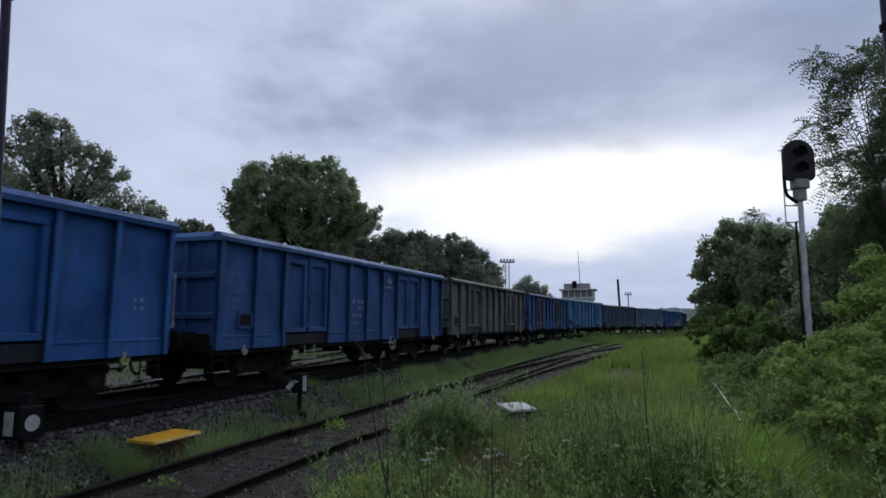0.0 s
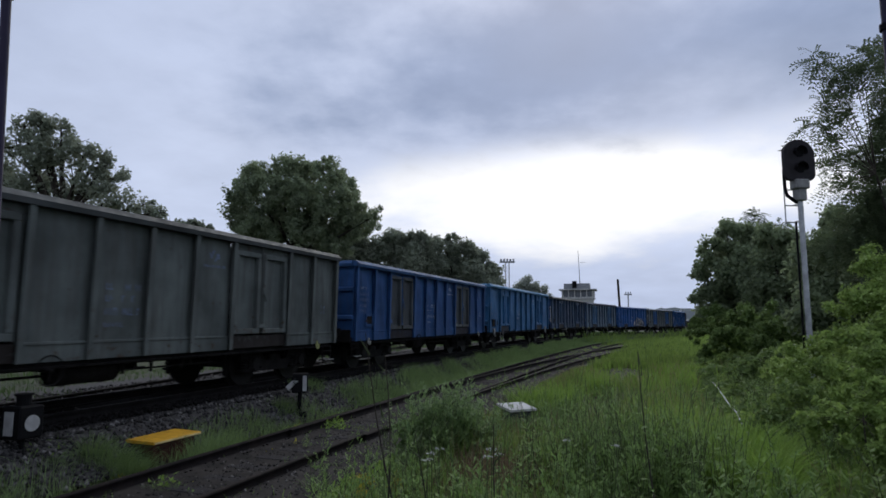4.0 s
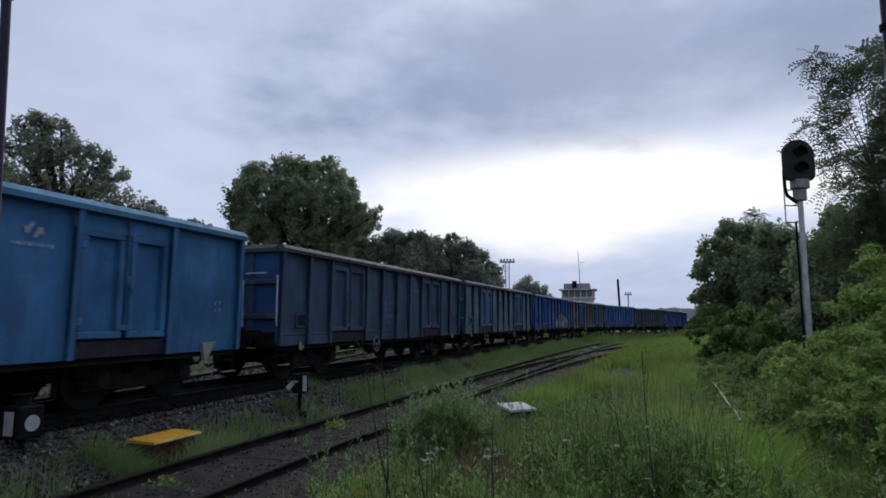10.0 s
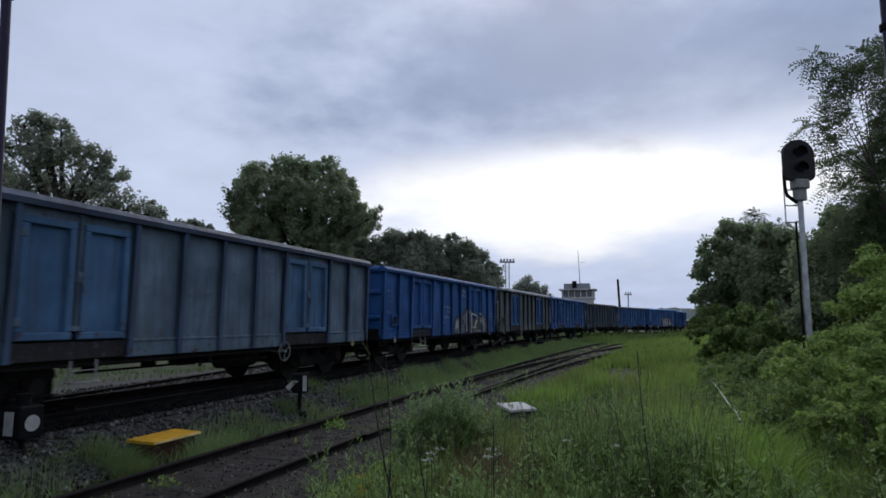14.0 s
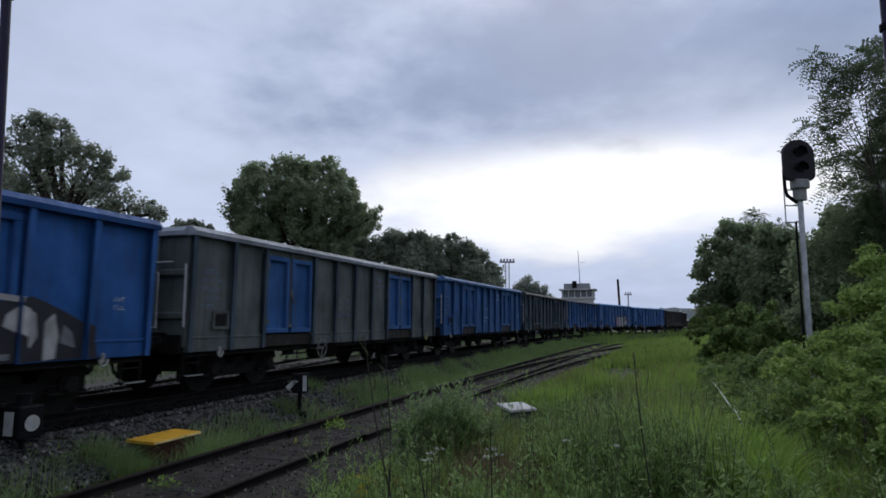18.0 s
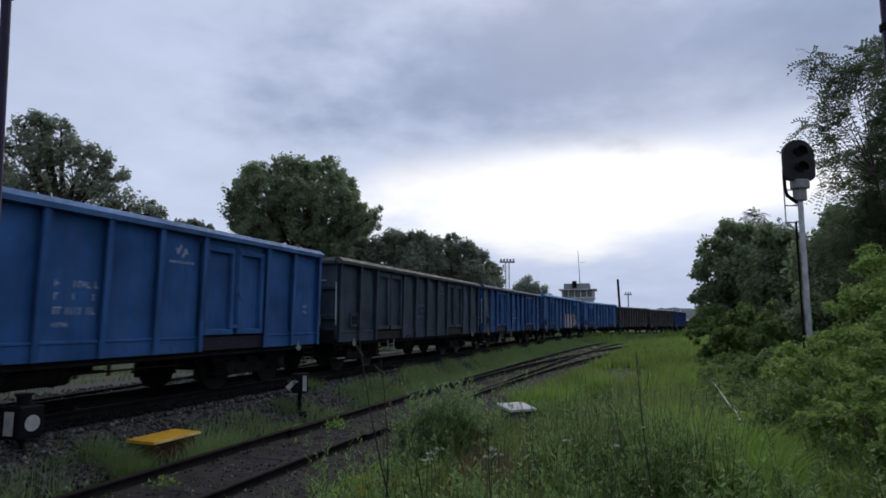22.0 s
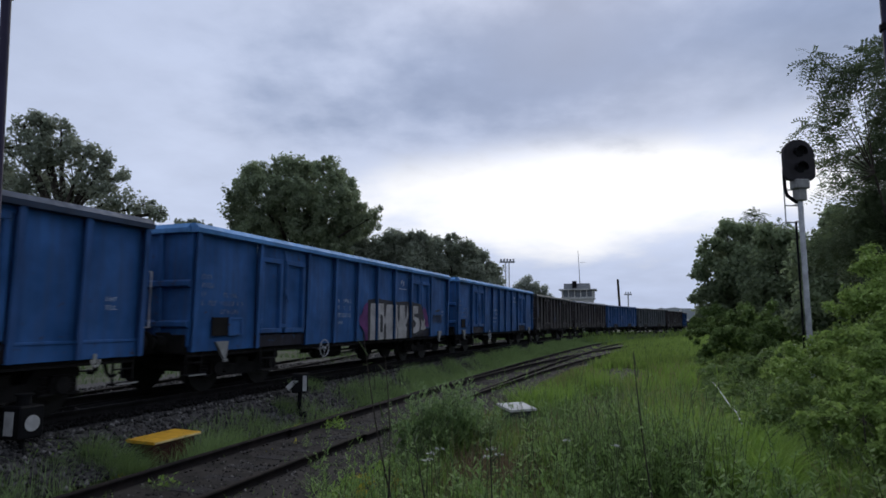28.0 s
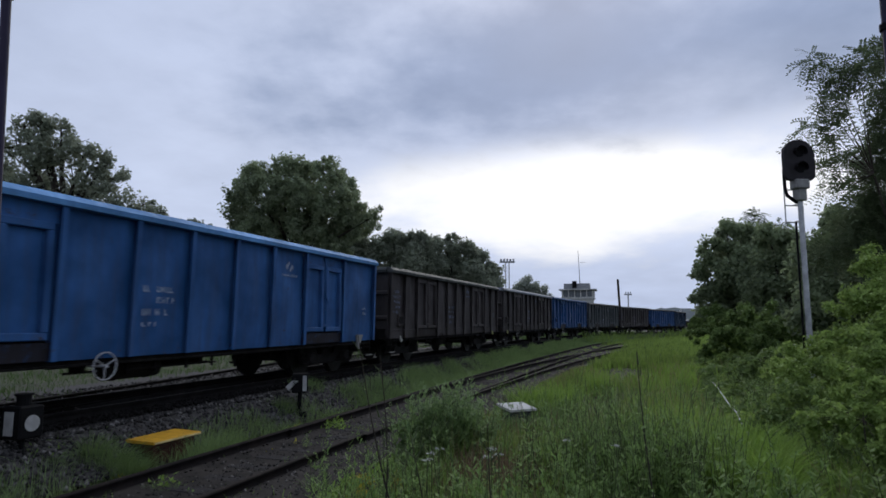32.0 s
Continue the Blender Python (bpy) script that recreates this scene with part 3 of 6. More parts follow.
def frame_bm(w, h):
    bm = bmnew()
    for c, d in (((0, 0, h / 2), (w, 0.05, 0.04)), ((0, 0, -h / 2), (w, 0.05, 0.04)), ((-w / 2, 0, 0), (0.04, 0.05, h)), ((w / 2, 0, 0), (0.04, 0.05, h))):
        box(bm, c, d)
    box(bm, (0, 0.015, 0), (w, 0.02, h))
    return bm


def tow_bm():
    bm = bmnew()
    box(bm, (0, 0, 0.0), (0.05, 0.05, 0.2), 0.01)
    bent(bm, [(0.1, -0.03, -0.02), (0.07, -0.03, -0.12), (0, -0.03, -0.16), (-0.07, -0.03, -0.12), (-0.1, -0.03, -0.02)], 0.022, 6)
    return bm


def clipped(pts, a, b):
    """The part of an outline of (x, z) pairs that lies between two uprights."""
    for edge, sign in ((a, 1.0), (b, -1.0)):
        out = []
        for k, (x0, z0) in enumerate(pts):
            x1, z1 = pts[(k + 1) % len(pts)]
            in0, in1 = (x0 - edge) * sign >= 0, (x1 - edge) * sign >= 0
            if in0:
                out.append((x0, z0))
            if in0 != in1:
                out.append((edge, z0 + (z1 - z0) * (edge - x0) / (x1 - x0)))
        pts = out
    return pts


def sprayed(w, edges, doors, mat, layer, pts, label=""):
    """Spray paint across a wagon's side: on the recessed fields, and on the uprights before them."""
    pts = [(x, z) for x, z in zip(pts[::2], pts[1::2])]
    fields = [(edges[i] + 0.075, edges[i + 1] - 0.075, -1.505 if i in doors else -1.466) for i in range(len(edges) - 1)]
    fields += [(x - 0.055, x + 0.055, -1.566) for x in edges]
    for a, b, y in fields:
        piece = clipped(pts, a, b)
        if len(piece) > 2 and max(p[0] for p in piece) - min(p[0] for p in piece) > 0.02:
            bm = bmnew()
            y -= 0.003 * layer
            prism(bm, piece, "y", y - 0.0015, y + 0.0015)
            part("graffiti", bm, mat, w, label)


def low_tags(w, edges, doors):
    """Silver and black graffiti along the foot of a wagon."""
    D, G, W = M["tag_dark"], M["tag_grey"], M["tag_white"]
    lab = "silver and black spray-painted graffiti"

    def tag(mat, layer, *pts):
        sprayed(w, edges, doors, mat, layer, pts, lab)
    tag(D, 0, 0.28, 0.86, 0.33, 1.25, 0.6, 1.6, 1.1, 1.64, 1.5, 1.72, 1.85, 2.0, 2.4, 1.95, 2.65, 1.6, 2.9, 1.4, 3.6, 1.62, 4.3, 1.75, 4.8, 1.55, 5.3, 1.3, 5.4, 0.86)
    tag(G, 1, 0.36, 0.9, 0.38, 1.1, 0.62, 1.5, 1.0, 1.54, 1.06, 1.2, 1.2, 1.1, 1.2, 0.9)
    tag(W, 2, 0.44, 1.05, 0.6, 1.42, 0.9, 1.42, 0.86, 1.14, 0.6, 1.08)
    tag(G, 1, 1.24, 0.9, 1.22, 1.4, 1.42, 1.62, 1.72, 1.66, 1.8, 1.96, 1.88, 1.7, 1.84, 1.2, 1.6, 0.9)
    tag(D, 2, 1.36, 1.4, 1.46, 1.5, 1.58, 1.44, 1.58, 1.3, 1.46, 1.24, 1.36, 1.3)
    tag(D, 2, 1.56, 1.16, 1.66, 1.3, 1.8, 1.28, 1.82, 1.12, 1.7, 1.04)
    tag(W, 1, 1.92, 0.92, 1.9, 1.74, 2.0, 1.86, 2.3, 1.86, 2.34, 1.76, 2.02, 1.72, 2.06, 1.1, 2.2, 0.94)
    tag(G, 1, 2.16, 1.66, 2.5, 1.7, 2.56, 1.25, 2.4, 1.3, 2.22, 1.5)
    tag(W, 1, 2.5, 0.88, 2.5, 1.74, 2.6, 1.78, 3.42, 1.66, 3.46, 1.5, 3.38, 1.52, 3.3, 1.6, 2.64, 1.68, 2.66, 1.15, 2.6, 0.9)
    tag(W, 1, 2.95, 1.14, 3.1, 1.38, 3.38, 1.5, 3.42, 1.36, 3.22, 1.24, 3.2, 1.14)
    tag(W, 1, 2.72, 1.08, 2.74, 1.14, 3.28, 1.12, 3.26, 1.05)
    tag(W, 1, 3.72, 1.7, 3.74, 1.78, 4.12, 1.74, 4.1, 1.66)
    tag(W, 1, 3.88, 1.34, 3.92, 1.5, 4.1, 1.62, 4.36, 1.52, 4.4, 1.2, 4.3, 1.04, 4.2, 1.2)
    tag(W, 1, 4.5, 0.86, 4.5, 1.4, 4.64, 1.52, 4.72, 1.2, 4.68, 0.88)
    tag(G, 1, 4.74, 1.1, 4.8, 1.36, 4.94, 1.24, 5.0, 1.02)
    tag(G, 1, 2.9, 0.92, 2.92, 1.0, 4.0, 0.98, 4.0, 0.9)


def big_tags(w, edges, doors):
    """Tall white block letters with black cuts, and purple clouds at both ends."""
    D, W, R = M["tag_dark"], M["tag_white"], M["tag_red"]
    lab = "white block graffiti with black cuts"

    def tag(mat, layer, *pts):
        sprayed(w, edges, doors, mat, layer, pts, lab)
    tag(R, 0, -0.42, 1.3, -0.5, 1.5, -0.3, 1.62, -0.16, 1.86, 0.1, 1.98, 0.3, 1.9, 0.3, 0.84, -0.06, 0.84, -0.12, 1.08, -0.3, 1.22)
    tag(D, 1, 0.08, 0.84, 0.06, 2.02, 0.6, 2.08, 2.0, 2.02, 3.0, 2.06, 4.1, 2.0, 4.36, 1.8, 4.42, 1.2, 4.3, 0.98, 3.3, 0.84)
    tag(W, 2, 0.22, 0.84, 0.24, 1.92, 1.15, 1.94, 1.2, 1.86, 1.32, 1.92, 3.02, 1.92, 3.12, 1.6, 2.98, 1.4, 2.92, 0.84)
    tag(W, 2, 3.28, 1.44, 3.26, 1.9, 3.86, 1.92, 3.86, 1.66, 3.5, 1.64, 3.5, 1.56, 3.9, 1.5, 4.04, 1.3, 3.96, 1.06, 3.6, 0.98, 3.28, 0.98, 3.28, 1.16, 3.6, 1.2, 3.7, 1.32, 3.56, 1.42)
    tag(D, 3, 0.74, 1.06, 0.74, 1.5, 0.8, 1.6, 1.02, 1.6, 1.08, 1.5, 1.08, 1.06)
    tag(D, 3, 1.13, 1.94, 1.34, 1.94, 1.28, 1.58, 1.22, 1.46, 1.16, 1.6)
    tag(D, 3, 1.16, 0.84, 1.18, 1.26, 1.24, 1.36, 1.3, 1.26, 1.32, 0.84)
    tag(D, 3, 2.14, 1.92, 2.36, 1.92, 2.34, 1.46, 2.28, 1.34, 2.2, 1.5)
    tag(D, 3, 2.06, 0.84, 2.1, 1.14, 2.18, 1.24, 2.24, 1.1, 2.24, 0.84)
    tag(D, 3, 2.76, 1.92, 2.98, 1.92, 2.92, 1.54, 2.84, 1.48, 2.8, 1.6)
    tag(D, 3, 2.86, 1.2, 2.9, 1.34, 3.2, 1.34, 3.2, 1.2)
    tag(R, 2, 4.24, 1.92, 4.6, 1.84, 4.82, 1.5, 4.88, 1.18, 4.5, 1.2, 4.42, 1.6)
    tag(W, 3, 4.08, 1.1, 4.2, 1.26, 4.16, 1.46, 4.34, 1.36, 4.5, 1.5, 4.48, 1.26, 4.62, 1.14, 4.4, 1.08)
    for k in range(4):
        x = 5.5 + 0.24 * k
        tag(D, 0, x, 1.3 + 0.03 * (k % 2), x + 0.03, 1.62, x + 0.16, 1.66, x + 0.2, 1.4, x + 0.15, 1.32, x + 0.14, 1.56, x + 0.07, 1.52, x + 0.07, 1.31)
    tag(D, 0, 5.72, 1.74, 5.76, 1.8, 6.2, 1.84, 6.18, 1.77)


M["tag_grey"] = plain("silver_spray_paint", (0.13, 0.13, 0.14), 0.8, 0.0, 0.4, 3.0)
M["tag_white"] = plain("white_spray_paint", (0.3, 0.29, 0.28), 0.8, 0.0, 0.3, 3.0)
M["tag_dark"] = plain("black_spray_paint", (0.02, 0.02, 0.024), 0.6)
M["tag_red"] = plain("red_spray_paint", (0.1, 0.03, 0.11), 0.8, 0.0, 0.45, 3.0)
Z0 = 0.84    # foot of the side walls


def gusset_bm():
    bm = bmnew()
    prism(bm, [(-0.2, 0.17), (0.16, 0.17), (0.1, -0.15), (0.04, -0.17)], "y", -0.03, 0.03)
    box(bm, (0.07, -0.03, -0.2), (0.12, 0.05, 0.06), 0.01)
    return bm


def hopper_bm():
    """A bank of dark rods and lever plates hung under the floor."""
    bm = bmnew()
    for z in (0.0, -0.13):
        rod(bm, (-1.1, 0, z), (1.1, 0, z), 0.016, 6)
    for x in (-1.05, -0.45, 0.3, 1.0):
        box(bm, (x, 0.02, -0.02), (0.05, 0.05, 0.36), 0.008)
    return bm


def make_wagon(kind, colours, seed, extras=()):
    """A four-axle open goods wagon; +x along the train, its near side at -y.

    Kind 1 is the older build with divided end bays, kind 2 the longer and taller one."""
    body, door, coping, foot, post = colours
    old = kind == 1
    L = 12.8 if old else 14.2
    top = (3.05 if "low" in extras else 3.09) if old else 3.16
    half = [1.07, 2.15, 4.15, 5.2, 6.34] if old else [0.63, 1.9, 3.25, 5.15, 7.04]
    edges = [-x for x in reversed(half)] + ([0.0] if old else []) + half
    doors = {2, 7} if old else {1, 7}
    leaf_top = 2.86 if old else 2.8
    r = random.Random(seed)
    w = thing("goods_wagon", Matrix(), "", "goods wagon", "wagons of the goods train")
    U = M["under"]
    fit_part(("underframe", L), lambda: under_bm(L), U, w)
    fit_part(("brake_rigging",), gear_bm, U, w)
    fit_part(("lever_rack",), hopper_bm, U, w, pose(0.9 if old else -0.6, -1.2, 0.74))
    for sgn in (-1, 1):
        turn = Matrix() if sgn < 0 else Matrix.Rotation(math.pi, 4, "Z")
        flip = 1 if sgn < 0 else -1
        fit_part(("solebar", L), lambda: solebar_bm(L - 0.1), U, w, turn @ pose(0, -1.35, 0.92), "dirty solebar with underframe shade in its dark colour")
        fit_part(("coping", L), lambda: toprail_bm(L + 0.06), coping, w, turn @ pose(0, -1.45, top))
        for x in edges:
            fit_part(("stanchion", top), lambda: post_bm(top - Z0 - 0.04), post, w, turn @ pose(x * flip, -1.40, Z0))
        for i in range(len(edges) - 1):
            a, b = edges[i], edges[i + 1]
            mid, width = (a + b) / 2, b - a
            if i in doors:
                h = leaf_top - 1.14
                fit_part(("sill_plate", round(width, 2)), lambda: plate_bm(width, 0.26), foot, w, turn @ pose(mid * flip, -1.42, Z0 + 0.14), "rusty grimy plate below the doors")
                fit_part(("lintel", round(width, 2), top), lambda: plate_bm(width, top - leaf_top), body, w, turn @ pose(mid * flip, -1.43, (top + leaf_top) / 2))
                # added near-black plate imitates the shade between the door leaves
                fit_part(("door_back", round(width, 2)), lambda: plate_bm(width, h + 0.1), U, w, turn @ pose(mid * flip, -1.33, 1.14 + h / 2), "near-black plate imitating shade in the door gap")
                lw = width / 2 - 0.15
                for dx in (-1, 1):
                    leaf = fit_part(("door_leaf", round(lw, 2)), lambda: leaf_bm(lw, h), door, w, turn @ pose((mid * flip) + dx * (lw / 2 + 0.06), -1.43, 1.14))
                    if dx < 0:
                        fit_part(("latch",), latch_bm, body, leaf, pose(lw / 2 + 0.06, 0.0, 0.06))
                        for zz in (0.25, h - 0.25):
                            fit_part(("hinge",), lambda: box(bmnew(), (0, 0, 0), (0.1, 0.07, 0.12), 0.012), body, leaf, pose(-lw / 2 + 0.02, -0.05, zz))
            else:
                wd = round(width, 2)
                mat = PAINT["grey"] if sgn < 0 and i == 0 and "grey_end" in extras else body
                fit_part(("wall_panel", wd, top), lambda: panel_bm(wd, top - Z0, old), mat, w, turn @ pose(mid * flip, -1.415, Z0))
    for e in (-1, 1):
        turn = Matrix() if e > 0 else Matrix.Rotation(math.pi, 4, "Z")
        fit_part(("end_wall", top), lambda: endwall_bm(top - Z0 - 0.1), PAINT["blue"] if "blue_end" in extras and e < 0 else body, w, turn @ pose(L / 2 - 0.05, 0, Z0 + 0.1))
        for z in (1.5, 2.3) if old else (1.35, 2.1):
            fit_part(("end_rib",), endrib_bm, body, w, turn @ pose(L / 2 - 0.02, 0, z))
        for y in (-0.7, 0.7):
            fit_part(("end_post", top), lambda: box(bmnew(), (0, 0, 0), (0.08, 0.12, top - Z0 - 0.16), 0.01), body, w, turn @ pose(L / 2, y, (top + Z0) / 2))
        fit_part(("end_coping",), lambda: toprail_bm(2.8), coping, w, turn @ pose(L / 2 - 0.03, 0, top) @ Matrix.Rotation(radians(90), 4, "Z"))
        fit_part(("headstock",), lambda: box(bmnew(), (0, 0, 0), (0.12, 2.7, 0.36), 0.02), U, w, turn @ pose(L / 2 - 0.02, 0, 0.98))
        for y in (-0.875, 0.875):
            bu = fit_part(("buffer",), buffer_bm, U, w, turn @ pose(L / 2 + 0.04, y, 1.02))
            fit_part(("buffer_head",), head_bm, U, bu)
        fit_part(("coupling",), hook_bm, U, w, turn @ pose(L / 2 + 0.03, 0, 1.0))
        fit_part(("brake_hose",), hose_bm, M["black"], w, turn @ pose(L / 2 + 0.02, -0.45, 0.86))
        if old:
            fit_part(("towing_hook",), tow_bm, M["hook"] if r.random() < 0.6 else M["limeyellow"], w, pose(e * (L / 2 - 0.9), -1.47, 0.84) @ Matrix.Diagonal((0.75, 0.75, 0.75, 1)), "cream painted towing hook")
        else:
            fit_part(("towing_gusset",), gusset_bm, M["bracket"], w, (Matrix() if e < 0 else Matrix.Diagonal((-1, 1, 1, 1))) @ pose(-(L / 2 - 0.9), -1.45, 0.84) , "pale wedge-shaped towing bracket")
        for y in (-1, 1):
            fit_part(("corner_step",), step_bm, U, w, pose(e * (L / 2 - 0.25), y * 1.36, 0.4))
            fit_part(("step_edge",), lambda: box(bmnew(), (0, 0, 0), (0.42, 0.02, 0.025)), M["bracket"], w, pose(e * (L / 2 - 0.25), y * 1.46, 0.415), "pale strip along the edge of the step")
    # rails at the ends of the near side
    fit_part(("grab_rail",), lambda: handrail_bm(0.95, 0.24), M["rail_white"], w, pose(L / 2 - 0.02, -1.38, 1.3) @ Matrix.Rotation(radians(90), 4, "Z"), "white handrail")
    if r.random() < 0.5:
        fit_part(("ladder",), ladder_bm, U, w, pose(L / 2 + 0.1, -1.2, 1.2))
    if "rails" in extras:
        fit_part(("corner_rail",), lambda: rod(bmnew(), (0, 0, 0), (0, 0, 1.15), 0.017, 8), M["rail_white"], w, pose(-L / 2 - 0.06, -1.44, 1.3), "white upright rail at the corner")
        fit_part(("cross_rail",), lambda: rod(bmnew(), (0, 0, 0), (0, 0.55, 0), 0.015, 8), M["rail_white"], w, pose(-L / 2 - 0.08, -1.15, 2.5), "white cross rail on the end wall")
    # under the near side
    pale = r.random() < 0.5
    if old:
        fit_part(("door_step",), step_bm, M["bracket"] if pale else U, w, pose(-2.9, -1.4, 0.5) @ Matrix.Diagonal((1.1, 1, 0.75, 1)))
    else:
        fit_part(("door_step",), step_bm, M["bracket"] if pale else U, w, pose(-4.67, -1.42, 0.34) @ Matrix.Diagonal((1.25, 1, 1.1, 1)))
    bx = {1: 1.86, 5: -1.4, 6: 2.25, 7: -1.0, 8: -1.67, 11: -1.2}.get(seed, -1.67) if old else -2.35
    fit_part(("brake_wheel",), ring_bm, M["galv"] if seed in (1, 12, 13) else M["bracket"] if seed in (5, 6, 8, 11) else U, w, pose(bx, -1.47, 0.72))
    fit_part(("air_tank",), tank_bm, U, w, pose(bx + (-1.0 if bx > 0 else 1.0), -0.9, 0.62))
    # lettering
    ink = M["faint"] if "worn" in extras else M["lettering"]
    lx = -0.82 if old else -1.68
    fit_part(("lettering", seed % 3), lambda: bars_bm([(0.1, 0.1), (0.1, 0.1)], 30 + seed % 3), ink, w, pose(lx, -1.475, 1.95))
    fit_part(("lettering", "number", seed % 3), lambda: bars_bm([(0.36, 0.1), (0.4, 0.1)], seed % 3), ink, w, pose(lx + 0.3, -1.475, 1.95))
    fit_part(("lettering", "row", seed % 3), lambda: bars_bm([(0.68, 0.11), (0.3, 0.07)], 40 + seed % 3), ink, w, pose(lx, -1.475, 1.56))
    fit_part(("emblem",), emblem_bm, ink, w, pose(1.61 if old else 2.58, -1.472, 2.66) @ Matrix.Diagonal((0.72, 1, 0.72, 1)))
    fit_part(("small_lettering", seed % 2), lambda: bars_bm([(0.22, 0.07), (0.2, 0.07)], 5 + seed % 2), ink, w, pose(L / 2 - 0.75, -1.475, 1.75))
    if old:
        if r.random() < 0.7:
            fit_part(("end_lettering", seed % 2), lambda: bars_bm([(0.42, 0.09), (0.5, 0.09), (0.5, 0.09), (0.46, 0.09), (0.3, 0.09)], 15 + seed % 2), M["faint"], w, pose(-L / 2 + 0.35, -1.475, 2.35))
        fit_part(("label_frame",), lambda: frame_bm(0.4, 0.32), body, w, pose(-5.52, -1.48, 1.43))
        fit_part(("label_card",), lambda: plate_bm(0.3, 0.22), U, w, pose(-5.52, -1.485, 1.43))
    else:
        fit_part(("end_lettering", 2), lambda: bars_bm([(0.3, 0.09), (0.42, 0.09), (0.24, 0.09), (0.4, 0.09)], 21), M["faint"], w, pose(-6.84, -1.475, 2.25))
        fit_part(("end_lettering", 3), lambda: bars_bm([(0.6, 0.09), (0.64, 0.09), (0.56, 0.09)], 22), M["faint"], w, pose(-6.3, -1.475, 1.92))
        fit_part(("label_frame",), lambda: frame_bm(0.4, 0.32), body, w, pose(-5.86, -1.48, 1.3))
        fit_part(("data_plate",), lambda: plate_bm(0.46, 0.36), U, w, pose(-6.3, -1.47, 1.3))
    if "tags_low" in extras:
        low_tags(w, edges, doors)
    if "tags_big" in extras:
        big_tags(w, edges, doors)
    # bogies
    for e in (-1, 1):
        bg = fit_part(("bogie",), bolster_bm, U, w, pose(e * (L / 2 - 2.05), 0, 0), "grease-covered two-axle bogie with shade in its dark colour")
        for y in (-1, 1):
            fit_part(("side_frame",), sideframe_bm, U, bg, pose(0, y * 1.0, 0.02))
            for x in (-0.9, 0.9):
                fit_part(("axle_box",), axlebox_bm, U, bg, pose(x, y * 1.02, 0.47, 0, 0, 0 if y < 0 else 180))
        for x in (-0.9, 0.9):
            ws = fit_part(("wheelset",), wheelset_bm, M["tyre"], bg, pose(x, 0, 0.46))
            WHEELS.append((ws, x))
    return w


WHEELS = []
COATS = dict(bright=(0.010, 0.064, 0.20), blue=(0.012, 0.054, 0.155), mid=(0.013, 0.066, 0.185), light=(0.024, 0.10, 0.215), dull=(0.026, 0.05, 0.09),
             haze=(0.08, 0.118, 0.155), hazeblue=(0.042, 0.10, 0.18), grey=(0.074, 0.086, 0.08), dark=(0.044, 0.052, 0.056), slate=(0.024, 0.041, 0.058), brown=(0.031, 0.026, 0.026))
NAMES = dict(bright="bright_blue", blue="blue", mid="mid_blue", light="light_blue", dull="dull_blue_grey", haze="faded_grey_blue", hazeblue="faded_blue", grey="grey",
             dark="sooty_grey", slate="sooty_slate_blue", brown="sooty_brown")
GRIMY = ("dull", "grey", "dark", "slate", "brown", "haze", "hazeblue")
PAINT = {}
for _k, _c in COATS.items():
    PAINT[_k] = paint(NAMES[_k] + "_paint", _c, 0.5 if _k in GRIMY else 0.34, 0.565 if _k in GRIMY else 0.59)
    PAINT["foot_" + _k] = paint("rust_eaten_" + NAMES[_k] + "_paint", tuple(0.5 * q for q in _c), 0.8, 0.40, 0.0, 0.1, (0.018, 0.013, 0.011))
PAINT.update(
    cope_light=paint("light_blue_coping_paint", (0.075, 0.20, 0.40), 0.2, 0.6, foot=0.0),
    cope_teal=paint("teal_coping_paint", (0.06, 0.16, 0.27), 0.3, 0.6, foot=0.0),
    cope_grey=paint("chalky_coping_paint", (0.18, 0.195, 0.22), 0.3, 0.55, foot=0.0),
)
for _k, _c in dict(bright=(0.008, 0.05, 0.16), blue=(0.012, 0.05, 0.13), mid=(0.04, 0.10, 0.22), dull=(0.03, 0.045, 0.075), dark=(0.035, 0.04, 0.04)).items():
    PAINT["cope_" + _k] = paint(NAMES[_k] + "_coping_paint", _c, 0.3, 0.6, 0.3, 0.0)
